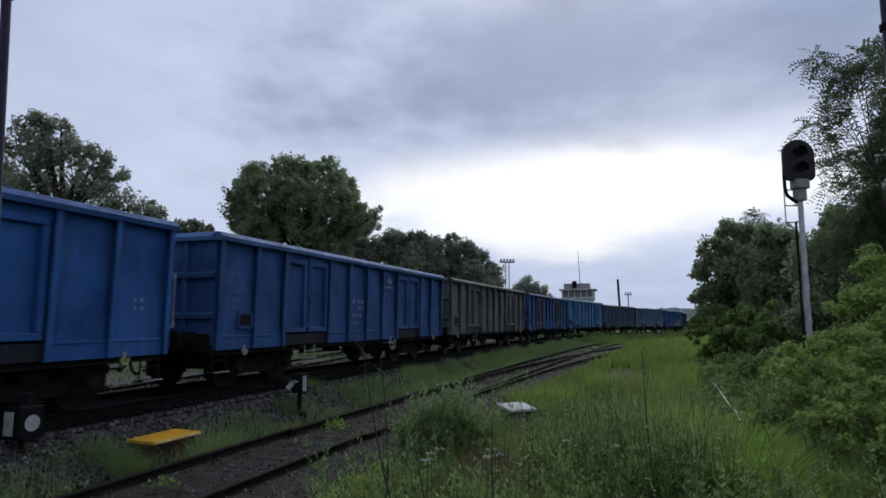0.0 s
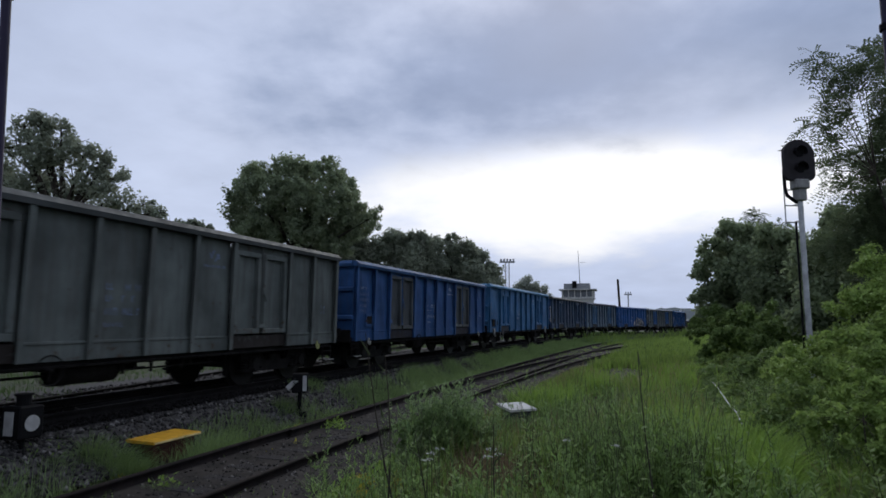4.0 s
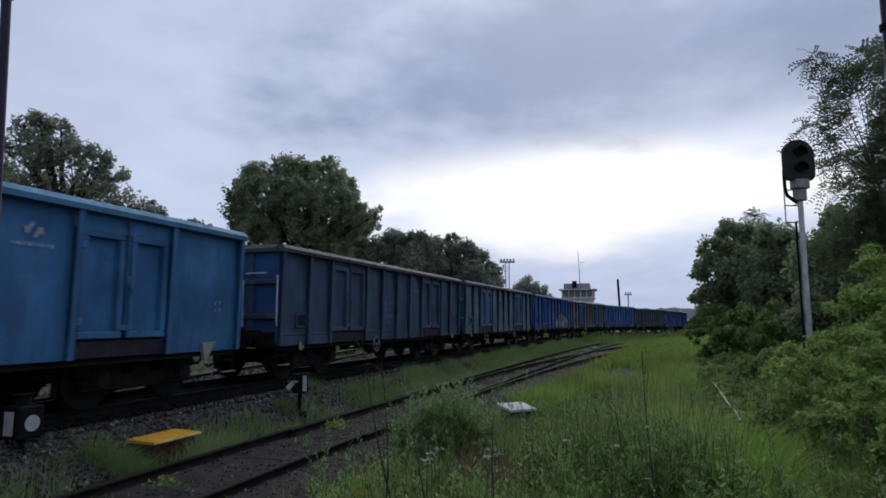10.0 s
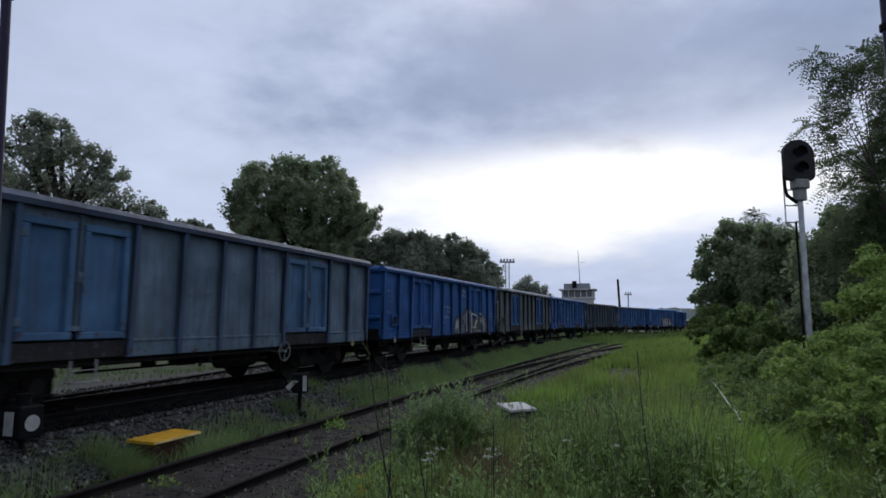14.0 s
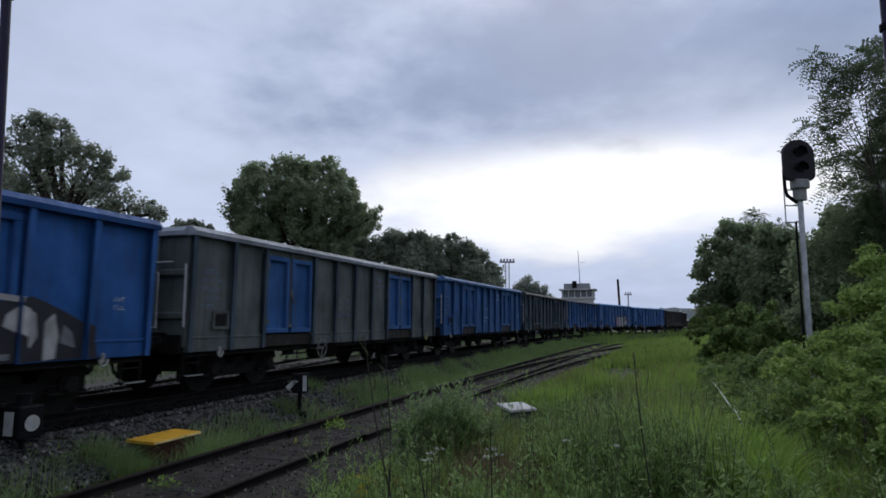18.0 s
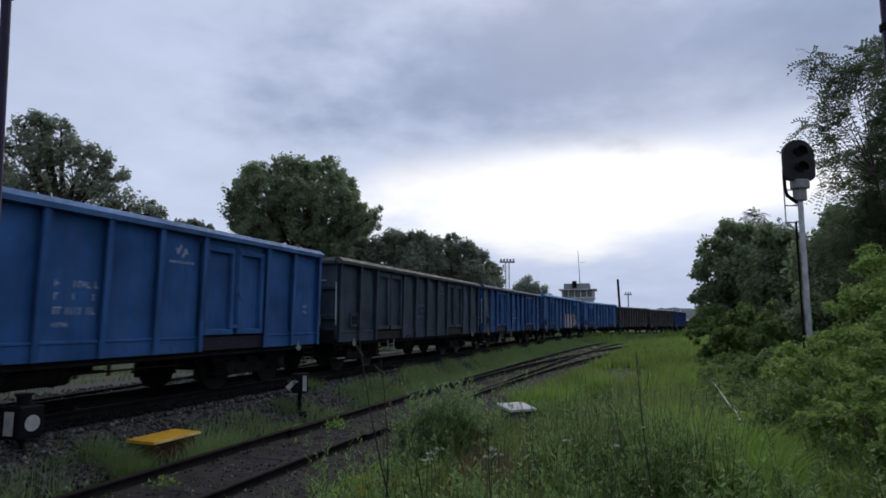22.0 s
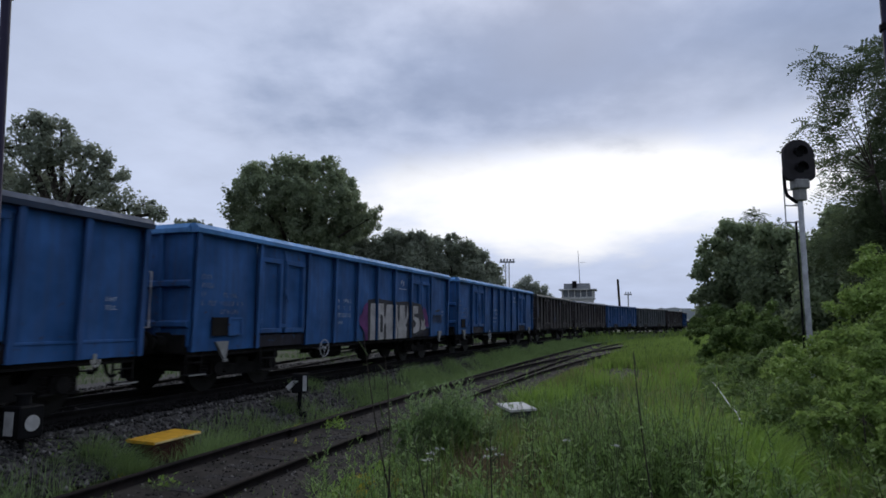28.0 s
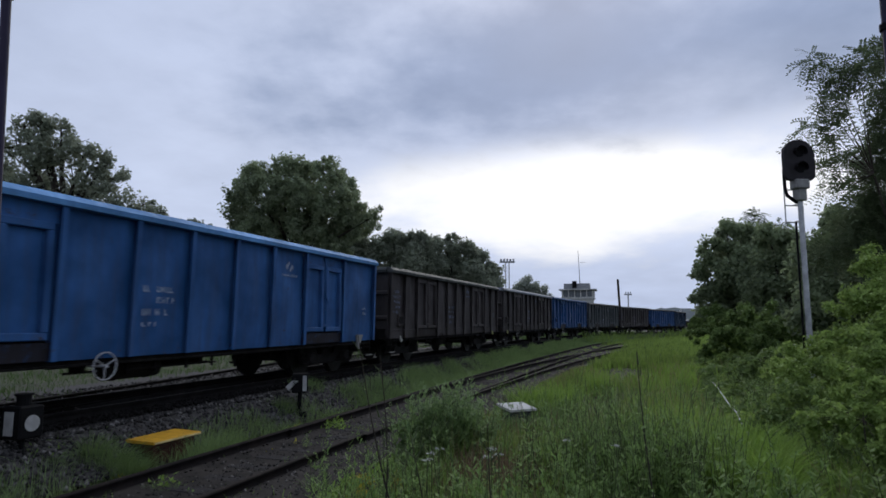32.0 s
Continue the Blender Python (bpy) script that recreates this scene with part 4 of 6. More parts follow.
TRAIN = [
    # middle along the line at 0 s, kind, wall, doors, coping, uprights, label, extras
    (2.3, 1, "bright", "bright", "bright", "bright", "bright blue open goods wagon with steel side doors", ()),
    (16.35, 1, "blue", "blue", "mid", "blue", "blue open goods wagon with faded white lettering", ()),
    (30.2, 1, "grey", "grey", "dark", "grey", "grimy grey open goods wagon with dented panels", ("worn",)),
    (44.1, 1, "blue", "dark", "blue", "blue", "blue open goods wagon with grey doors", ("low",)),
    (58.55, 2, "light", "light", "cope_teal", "light", "light blue open goods wagon", ()),
    (73.47, 1, "dull", "dull", "dark", "dull", "sooty dark blue open goods wagon", ("rails", "blue_end", "worn")),
    (87.03, 1, "haze", "hazeblue", "dull", "dull", "faded grey-blue open goods wagon with bluer doors", ("blue_end", "worn")),
    (100.9, 1, "bright", "bright", "bright", "bright", "blue open goods wagon with silver graffiti along its foot", ("tags_low", "low")),
    (114.6, 1, "grey", "mid", "cope_grey", "slate", "grey open goods wagon with blue doors", ("rails", "worn")),
    (128.33, 1, "mid", "mid", "mid", "mid", "blue open goods wagon with chalky lettering", ("rails",)),
    (142.15, 1, "slate", "slate", "dark", "slate", "sooty slate-grey open goods wagon", ("rails", "low", "worn")),
    (155.75, 1, "mid", "mid", "dull", "blue", "blue open goods wagon with one grey panel", ("grey_end", "rails", "low")),
    (170.4, 2, "mid", "mid", "cope_light", "mid", "blue open goods wagon with white block graffiti", ("tags_big",)),
    (185.8, 2, "mid", "mid", "cope_light", "mid", "blue open goods wagon with a pale coping", ()),
    (200.4, 1, "brown", "brown", "dark", "brown", "sooty brown open goods wagon", ("low", "worn")),
    (214.3, 1, "brown", "brown", "cope_grey", "brown", "rusty brown open goods wagon with a pale coping", ("worn",)),
    (228.2, 1, "blue", "blue", "blue", "blue", "dark blue open goods wagon", ()),
]
for _k, _w in enumerate(("dark", "brown", "blue", "dull", "brown", "dark", "blue", "dull", "brown", "dark")):
    TRAIN.append((242.1 + 13.9 * _k, 1, _w, _w, "dark", _w, {"dark": "sooty grey open goods wagon", "brown": "sooty brown open goods wagon", "blue": "dark blue open goods wagon", "dull": "sooty dark blue open goods wagon"}[_w], ()))
WAGONS = []
for n, (middle, make, wall, doors_, cope, up, lab, ext) in enumerate(TRAIN):
    wag = make_wagon(make, (PAINT[wall], PAINT[doors_], PAINT[cope if cope.startswith("cope_") else "cope_" + cope], PAINT["foot_" + wall], PAINT[up]), n, ext)
    tagged(wag, lab)
    WAGONS.append((wag, middle))

# ---------- plants ----------


def leaf_quads(centres, radii, count, size, seed, shell=(0.3, 1.35), droop=0.0, slim=0.55, weights=None):
    """Many small folded leaves round the given clumps."""
    g = np.random.default_rng(seed)
    C, R = np.array(centres, float), np.array(radii, float)
    w = R ** 2 if weights is None else np.array(weights) * R ** 2
    # lesser clumps give the outline its raggedness
    k = g.choice(len(C), count, p=w / w.sum())
    sub = 11
    sd = g.normal(size=(len(C), sub, 3))
    sd /= np.linalg.norm(sd, axis=2, keepdims=True)
    sr = g.uniform(0.2, 0.48, (len(C), sub))
    j = g.integers(0, sub, count)
    mid = C[k] + sd[k, j] * (R[k] * g.uniform(0.5, 0.85, count))[:, None] * np.array([1, 1, 0.9])
    d = g.normal(size=(count, 3))
    d /= np.linalg.norm(d, axis=1, keepdims=True)
    p = mid + d * (R[k] * sr[k, j] * g.uniform(shell[0], shell[1], count))[:, None]
    p[:, 2] -= droop * g.random(count)
    n = d + g.normal(size=(count, 3)) * 0.8 + np.array([0, 0, 0.5])
    n /= np.linalg.norm(n, axis=1, keepdims=True)
    a = np.cross(n, g.normal(size=(count, 3)))
    a /= np.linalg.norm(a, axis=1, keepdims=True)
    b = np.cross(n, a)
    s = (size * g.uniform(0.6, 1.25, count))[:, None]
    a, b = a * s, b * s * slim
    v = np.stack([p - a, p - b * 0.9 + n * s * 0.12, p + a, p + b * 0.9 + n * s * 0.12], 1)
    return v.reshape(-1, 3), np.arange(count * 4).reshape(-1, 4)


def frond_quads(centres, radii, count, size, seed, weights=None, pairs=6):
    """Feathery leaves: rows of paired leaflets along drooping stalks."""
    g = np.random.default_rng(seed)
    C, R = np.array(centres, float), np.array(radii, float)
    w = R ** 2 * (1.0 if weights is None else np.array(weights))
    k = g.choice(len(C), count, p=w / w.sum())
    d = g.normal(size=(count, 3))
    d /= np.linalg.norm(d, axis=1, keepdims=True)
    root = C[k] + d * (R[k] * g.uniform(0.2, 0.95, count))[:, None]
    ax = d * 0.8 + g.normal(size=(count, 3)) * 0.5 + np.array([0, 0, -0.15])
    ax /= np.linalg.norm(ax, axis=1, keepdims=True)
    sd = np.cross(ax, g.normal(size=(count, 3)) * 0.4 + np.array([0, 0, 1.0]))
    sd /= np.linalg.norm(sd, axis=1, keepdims=True)
    L = size * g.uniform(0.7, 1.3, count)
    out = []
    for q in range(pairs):
        t = (q + 0.6) / pairs
        p = root + ax * (L * t)[:, None]
        p[:, 2] -= L * 0.45 * t * t
        for s in (-1, 1):
            b = sd * s * (L * 0.2)[:, None] + ax * (L * 0.09)[:, None]
            c = ax * (L * 0.06)[:, None]
            out.append(np.stack([p, p + b * 0.5 - c, p + b, p + b * 0.5 + c], 1))
    v = np.concatenate(out)
    return v.reshape(-1, 3), np.arange(len(v) * 4).reshape(-1, 4)


def fluffed(clumps, n, seed, size=0.36, spread=1.0):
    """Each clump broken up into n lesser ones."""
    r = random.Random(seed)
    out = []
    for c, rad in clumps:
        for _ in range(n):
            out.append((tuple(c[i] + r.gauss(0.0, 0.55) * spread * rad for i in range(3)), rad * size * r.uniform(0.6, 1.2)))
    return out


def make_tree(name, base, clumps, count, size, mat, label, category="tree", trunk_r=0.25, seed=1, limbs=True, weights=None, fronds=False, **kw):
    """Trunk and limbs that reach into the clumps, and a crown of leaves."""
    base = (base[0], base[1], float(ground_z(base[0], base[1])[0]))
    t = thing(name, Matrix.Translation(base), label, category)
    off = Vector(base)
    cs = [Vector(c) - off for c, r in clumps]
    rs = [r for c, r in clumps]
    bm = bmnew()
    zt = min(c.z - r * 0.5 for c, r in zip(cs, rs))
    top = Vector((sum(c.x for c in cs) / len(cs) * 0.5, sum(c.y for c in cs) / len(cs) * 0.5, max(1.0, zt + 0.6)))
    rod(bm, (0, 0, -0.3), top * 0.5, trunk_r * 1.15, 9, trunk_r * 0.95)
    rod(bm, top * 0.5, top, trunk_r * 0.95, 9, trunk_r * 0.75)
    r = random.Random(seed)
    if limbs:
        every = max(1, len(cs) // 12)
        for c, rad in list(zip(cs, rs))[::every]:
            knee = top.lerp(c, 0.5) + Vector((r.uniform(-1, 1), r.uniform(-1, 1), r.uniform(0, 1))) * rad * 0.25
            rod(bm, top, knee, trunk_r * 0.45, 6, trunk_r * 0.28)
            rod(bm, knee, c, trunk_r * 0.28, 6, trunk_r * 0.12)
            for _ in range(4 if trunk_r > 0.03 else 1):
                tip = c + Vector((r.uniform(-1, 1), r.uniform(-1, 1), r.uniform(-0.2, 1))) * rad * 0.8
                rod(bm, c, tip, trunk_r * 0.12, 5, trunk_r * 0.03)
    part("trunk", bm, M["bark"], t)
    if fronds:
        v, f = frond_quads([tuple(c) for c in cs], rs, count, size, seed, weights)
    else:
        v, f = leaf_quads([tuple(c) for c in cs], rs, count, size, seed, weights=weights, **kw)
    part("crown", mesh_of("crown", v, f, mat), None, t)
    return t


# far trees beyond the line
make_tree("lime_tree", (-20.32, 32.00, 0.50), [((-21.75, 32.00, 11.72), 1.01), ((-22.89, 32.00, 10.66), 1.01), ((-20.46, 32.00, 10.65), 1.12), ((-18.73, 32.00, 9.84), 1.12),
          ((-21.87, 32.00, 9.32), 1.54), ((-19.71, 32.00, 8.55), 1.54), ((-17.56, 32.00, 8.92), 0.83), ((-17.41, 32.00, 7.93), 1.24), ((-15.97, 32.00, 7.47), 0.77),
          ((-15.16, 32.00, 7.02), 0.53), ((-23.90, 33.00, 8.78), 1.63), ((-26.68, 33.00, 10.37), 2.07), ((-25.75, 33.00, 6.89), 2.37), ((-22.34, 33.00, 6.73), 1.83),
          ((-19.25, 33.00, 6.73), 1.54), ((-16.92, 33.00, 6.41), 1.12), ((-21.66, 32.00, 12.05), 0.7), ((-22.6, 32.00, 11.7), 0.8), ((-20.6, 32.00, 11.75), 0.6), ((-21.5, 32.00, 10.4), 1.3), ((-19.3, 32.00, 10.1), 0.8), ((-18.2, 32.00, 9.5), 0.6), ((-15.0, 32.00, 7.1), 0.4)], 27000, 0.12, M["leaf_far"], "broad dark green tree with gaps in its crown beyond the line", trunk_r=0.35, seed=11)
make_tree("young_tree", (-20.17, 50.00, 1.78), [((-20.51, 50.00, 9.12), 0.74), ((-19.23, 50.00, 8.64), 0.65), ((-21.76, 50.00, 8.98), 0.69), ((-20.21, 50.00, 7.80), 1.20), ((-22.08, 50.00, 7.80), 1.11)],
          4000, 0.22, M["leaf_far"], "young leafy tree behind the wagons", trunk_r=0.12, seed=12)
def domed(centre, half, n, size, seed, low=-0.75):
    """Clumps spread evenly over the outside of a rounded crown, with others inside."""
    r = random.Random(seed)
    out = []
    for k in range(n):
        z = 1 - (1 - low) * (k + 0.5) / n
        a, ring = 2.39996 * k + r.uniform(-0.15, 0.15), math.sqrt(1 - z * z)
        q = r.uniform(0.78, 0.95) if k % 4 else r.uniform(0.3, 0.7)
        d = (ring * math.cos(a), ring * math.sin(a), z)
        out.append((tuple(centre[i] + d[i] * half[i] * q for i in range(3)), size * r.uniform(0.75, 1.2)))
    return out


make_tree("great_lime_tree", (-15.01, 62.00, 0.72), domed((-15.1, 62.0, 12.9), (7.2, 5.0, 5.4), 150, 1.2, 131) + domed((-8.6, 62.0, 11.6), (2.5, 2.0, 2.0), 16, 0.85, 132) + domed((-15.0, 62.0, 9.0), (6.2, 4.0, 2.4), 30, 1.1, 133),
          76000, 0.18, M["leaf_dome"], "great round-crowned dark green tree", trunk_r=0.5, seed=13, shell=(0.25, 1.25))
for n_, (bx, cl) in enumerate([
    ((-12.68, 75.00, 1.25), [((-15.25, 75.00, 8.72), 2.91), ((-12.13, 75.00, 9.42), 2.91), ((-9.70, 75.00, 10.12), 3.05), ((-10.00, 75.00, 6.76), 3.47), ((-7.97, 75.00, 10.6), 1.4)]),
    ((-5.10, 75.00, 1.24), [((-5.86, 75.00, 10.39), 2.29), ((-2.72, 75.00, 9.97), 2.22), ((-5.9, 75.00, 11.4), 1.2), ((-3.4, 75.00, 11.6), 1.2), ((-4.45, 75.00, 7.80), 3.05), ((-6.52, 75.00, 6.06), 3.12)]),
    ((0.78, 78.00, 1.23), [((0.43, 78.00, 10.16), 2.16), ((2.75, 78.00, 9.72), 1.87), ((-1.0, 78.00, 11.2), 1.1), ((1.15, 78.00, 11.6), 1.1), ((0.43, 78.00, 7.32), 2.88), ((-1.74, 78.00, 6.24), 2.88), ((3.67, 78.00, 6.60), 2.60)]),
    ((5.57, 80.00, 1.22), [((4.89, 80.00, 8.58), 1.92), ((3.4, 80.00, 10.6), 1.1), ((5.0, 80.00, 9.9), 0.9), ((6.36, 80.00, 6.95), 1.77), ((4.50, 80.00, 5.99), 2.59), ((7.08, 80.00, 5.25), 1.33)]),
]):
    make_tree("woodland_tree", bx, cl, 21000, 0.24, M["leaf_far"], "dark green tree in the wood beside the line", trunk_r=0.3, seed=20 + n_)
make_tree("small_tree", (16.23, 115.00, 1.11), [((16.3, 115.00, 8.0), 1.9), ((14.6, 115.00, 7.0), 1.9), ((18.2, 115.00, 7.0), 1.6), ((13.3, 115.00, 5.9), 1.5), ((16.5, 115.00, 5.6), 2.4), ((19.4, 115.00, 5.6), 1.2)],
          13000, 0.2, M["leaf_haze"], "small distant tree, its green paled with haze colour", trunk_r=0.2, seed=31)

# the thicket beside the line
make_tree("thicket_tree", (14.15, 30.00, 0.51), [((14.07, 30.00, 5.55), 0.86), ((13.20, 30.00, 4.82), 0.78), ((15.04, 30.00, 5.38), 0.94), ((12.67, 30.00, 3.76), 0.55), ((13.35, 30.00, 3.40), 1.00),
          ((14.18, 29.00, 3.68), 1.28), ((12.44, 30.00, 2.57), 0.42), ((13.27, 30.00, 1.93), 0.89), ((14.56, 30.00, 1.93), 1.16), ((14.57, 31.00, 4.61), 1.16), ((16.15, 31.00, 4.47), 1.28), ((16.18, 31.00, 2.74), 1.28), ((14.32, 31.00, 2.75), 1.11)],
          30000, 0.12, M["leaf_big"], "dense dark green thicket tree", trunk_r=0.2, seed=41)
make_tree("thicket_tree", (14.71, 27.00, 0.60), [((14.55, 27.00, 5.09), 0.70), ((15.37, 27.00, 4.96), 0.75), ((14.70, 27.00, 3.52), 1.15), ((15.92, 27.00, 3.82), 1.15), ((14.67, 27.00, 1.78), 1.05),
          ((16.05, 27.00, 2.07), 1.15), ((14.67, 26.00, 0.98), 0.75), ((14.13, 27.50, 3.10), 1.00), ((15.74, 27.50, 4.38), 1.00)], 26000, 0.11, M["leaf_big"], "dense green thicket tree", trunk_r=0.18, seed=42)
make_tree("locust_tree", (17.08, 33.00, 0.42), [((17.02, 33.00, 6.90), 0.52), ((18.30, 33.00, 6.27), 0.58), ((17.44, 33.00, 6.21), 0.49)], 520, 0.4, M["leaf_near"],
          "slender locust tree with feathery leaves", trunk_r=0.08, seed=43, fronds=True)
make_tree("locust_tree", (11.83, 15.00, 0.42), [((9.57, 15.0, 8.03), 0.26), ((10.02, 15.0, 7.62), 0.26), ((10.75, 15.0, 8.1), 0.3), ((10.5, 15.0, 7.54), 0.35), ((9.73, 15.0, 6.92), 0.18), ((10.21, 15.0, 6.95), 0.28), ((9.01, 15.0, 6.18), 0.16),
          ((9.49, 15.0, 6.32), 0.22), ((9.94, 15.0, 6.23), 0.28), ((9.77, 15.0, 5.79), 0.2), ((10.04, 15.0, 5.3), 0.26), ((9.51, 15.0, 5.18), 0.14), ((9.61, 15.0, 4.68), 0.16), ((10.03, 15.0, 4.61), 0.26)],
          600, 0.42, M["leaf_near"], "tall locust tree with feathery drooping leaves", trunk_r=0.035, seed=44, fronds=True)
make_tree("locust_tree", (12.6, 15.60, 0.42), [((11.85, 15.6, 8.5), 0.45), ((11.95, 15.6, 7.4), 0.5), ((11.75, 15.6, 6.5), 0.5), ((11.45, 15.6, 5.7), 0.6), ((11.4, 15.6, 4.9), 0.7), ((11.0, 15.6, 4.2), 0.55), ((10.5, 15.6, 3.75), 0.4), ((9.9, 15.6, 3.3), 0.4), ((10.9, 15.6, 3.1), 0.6), ((11.7, 15.6, 3.6), 0.7), ((12.7, 15.6, 7.0), 0.8), ((12.7, 15.6, 5.2), 0.8)],
          6000, 0.34, M["leaf_near"], "dense dark locust tree on the bank", trunk_r=0.05, seed=45, fronds=True)
for n_, (bx_, cl_) in enumerate([
    ((12.73, 20.00, 0.81), [((12.36, 20.00, 3.35), 0.96), ((13.49, 20.00, 3.53), 1.04), ((12.35, 20.00, 1.91), 1.07), ((13.55, 20.00, 1.90), 1.11), ((12.73, 19.50, 2.61), 0.92), ((13.10, 20.00, 4.51), 0.74)]),
    ((14.00, 19.00, 0.84), [((13.85, 19.00, 3.11), 1.05), ((15.12, 19.00, 3.46), 1.23), ((13.92, 19.00, 1.88), 1.05), ((15.14, 19.00, 1.88), 1.23), ((13.78, 19.00, 4.35), 0.77), ((14.88, 19.00, 4.71), 1.05)]),
]):
    make_tree("thicket_tree", bx_, cl_, 20000, 0.1, M["leaf_big"], "dense dark green thicket tree", trunk_r=0.12, seed=140 + n_)
_r = random.Random(5)
for n_ in range(20):
    al_ = 3.0 + 33.0 * (n_ / 20.0) + _r.uniform(-0.6, 0.6)
    of_ = _r.uniform(11.9, 13.2) if n_ % 2 else _r.uniform(13.2, 16.5)
    bx_, by_, _h = line_at(al_, of_)
    if bx_ * bx_ + by_ * by_ < 42 or abs(bx_ - 7.5) + abs(by_ - 12.6) < 1.2:
        continue
    tall_ = 0.3 + (of_ - 11.5) * 0.34 + _r.uniform(-0.15, 0.3)
    if bx_ < 8.3 and by_ < 12.5:
        tall_ = min(tall_, 0.9)
    gz_ = GROUND_Z + 0.15 * max(0.0, of_ - 12.0)
    cl_ = []
    for q_ in range(7):
        an_ = 6.28 * q_ / 7 + _r.uniform(-0.3, 0.3)
        rr_ = _r.uniform(0.28, 0.5)
        cl_.append(((bx_ + 0.65 * math.cos(an_), by_ + 0.65 * math.sin(an_), gz_ + _r.uniform(0.2, tall_)), rr_))
    cl_.append(((bx_, by_, gz_ + tall_), 0.45))
    cl_.append(((bx_, by_, gz_ + tall_ * 0.5), 0.6))
    far_ = math.hypot(bx_, by_)
    make_tree("bramble_bush", (bx_, by_, gz_), fluffed(cl_, 9, n_, 0.34, 1.15), 5600, 0.034 * max(1.0, far_ / 9.0), M["leaf_bush" if n_ % 3 == 0 else "leaf_bank"], "sprawling green bramble bush on the bank", "bush",
              trunk_r=0.012, seed=500 + n_, slim=0.6, shell=(0.1, 2.6))
for k_, (bx_, cl_) in enumerate([
    ((12.68, 29.00, 0.75), [((12.07, 29.00, 1.28), 0.43), ((12.73, 29.00, 1.60), 0.64), ((13.10, 28.50, 1.33), 0.59), ((11.72, 29.00, 1.02), 0.27), ((12.26, 28.00, 0.95), 0.54)]),
    ((12.02, 25.00, 0.66), [((11.59, 25.00, 1.12), 0.55), ((12.18, 25.00, 1.44), 0.65), ((12.74, 25.00, 1.12), 0.60), ((10.89, 24.50, 0.81), 0.37), ((11.59, 24.00, 0.78), 0.51)]),
    ((11.05, 21.00, 0.56), [((10.68, 21.00, 0.90), 0.50), ((11.45, 21.50, 1.20), 0.58), ((11.65, 21.00, 0.94), 0.54), ((10.82, 20.50, 0.58), 0.50)]),
]):
    make_tree("bramble_bush", bx_, fluffed(cl_, 11, 610 + k_), 9000, 0.075, M["leaf_bank"], "low green bush at the thicket's foot", "bush", trunk_r=0.015, seed=620 + k_, slim=0.6, shell=(0.1, 2.4))
make_tree("bramble_bush", (6.43, 11.00, 0.20), fluffed([((6.54, 11.30, 0.67), 0.35), ((6.86, 11.30, 0.73), 0.35), ((6.13, 11.00, 0.45), 0.35), ((6.85, 11.00, 0.47), 0.41), ((6.20, 10.60, 0.22), 0.41), ((6.16, 10.40, -0.01), 0.41)], 12, 601),
          13500, 0.032, M["leaf_bush"], "bright green bramble bush round the signal's foot", "bush", trunk_r=0.012, seed=601, slim=0.6, shell=(0.1, 2.5))
make_tree("bramble_bush", (7.14, 10.30, 0.18), fluffed([((7.76, 11.00, 2.38), 0.41), ((7.59, 10.50, 1.85), 0.49), ((7.11, 10.50, 1.46), 0.45), ((7.11, 10.00, 1.10), 0.49), ((6.78, 10.50, 1.06), 0.39), ((6.38, 9.20, 0.63), 0.42), ((5.98, 9.20, 0.56), 0.38)], 12, 602),
          19500, 0.034, M["leaf_bush"], "tall bright green bramble bush on the bank", "bush", trunk_r=0.014, seed=602, slim=0.6, shell=(0.1, 2.5))
make_tree("bramble_bush", (4.73, 7.00, -0.15), fluffed([((5.04, 7.40, 0.27), 0.28), ((5.28, 7.40, 0.53), 0.28), ((4.76, 7.40, 0.14), 0.23), ((4.86, 7.00, -0.03), 0.30), ((4.80, 8.00, 0.14), 0.22)], 12, 603),
          13500, 0.027, M["leaf_bush"], "low yellow-green bramble bush on the bank", "bush", trunk_r=0.012, seed=603, slim=0.6, shell=(0.1, 2.5))
def blades(name, xs, ys, heights, widths, mat, label, category, seed, lean=0.35, zs=None, kind="stuff"):
    """Curved grass blades rooted at the given places."""
    g = np.random.default_rng(seed)
    n = len(xs)
    z = ground_z(xs, ys) if zs is None else zs
    az = g.uniform(0, 2 * math.pi, n)
    ln = heights * lean * g.uniform(0.2, 1.6, n)
    fx, fy = np.cos(az) * ln, np.sin(az) * ln
    wa = g.uniform(0, 2 * math.pi, n)
    wx, wy = np.cos(wa) * widths, np.sin(wa) * widths
    P0 = np.stack([xs, ys, z - 0.03], 1)
    P1 = P0 + np.stack([fx * 0.3, fy * 0.3, heights * 0.6], 1)
    P2 = P0 + np.stack([fx, fy, heights * g.uniform(0.9, 1.05, n)], 1)
    W = np.stack([wx, wy, np.zeros(n)], 1) * 0.5
    v = np.stack([P0 - W, P0 + W, P1 + W * 0.8, P1 - W * 0.8, P2 + W * 0.12, P2 - W * 0.12], 1).reshape(-1, 3)
    i = np.arange(n)[:, None] * 6
    f = np.concatenate([i + np.array([[0, 1, 2, 3]]), i + np.array([[3, 2, 4, 5]])])
    ob = new(name, mesh_of(name, v, f, mat))
    tagged(ob, label, category, kind=kind)
    return ob


def patchy(x, y, scale, seed):
    g = np.random.default_rng(seed)
    s = np.zeros(len(x))
    for k in range(5):
        a = g.uniform(0, 6.28)
        fr = scale * g.uniform(0.6, 2.2)
        s += np.sin((x * math.cos(a) + y * math.sin(a)) * fr + g.uniform(0, 6.28))
    return s / 2.2


def scatter(n, r0, r1, a0, a1, seed, power=1.0):
    g = np.random.default_rng(seed)
    r = r0 + (r1 - r0) * g.random(n) ** power
    a = np.radians(g.uniform(a0, a1, n))
    return r * np.sin(a), r * np.cos(a), r, g


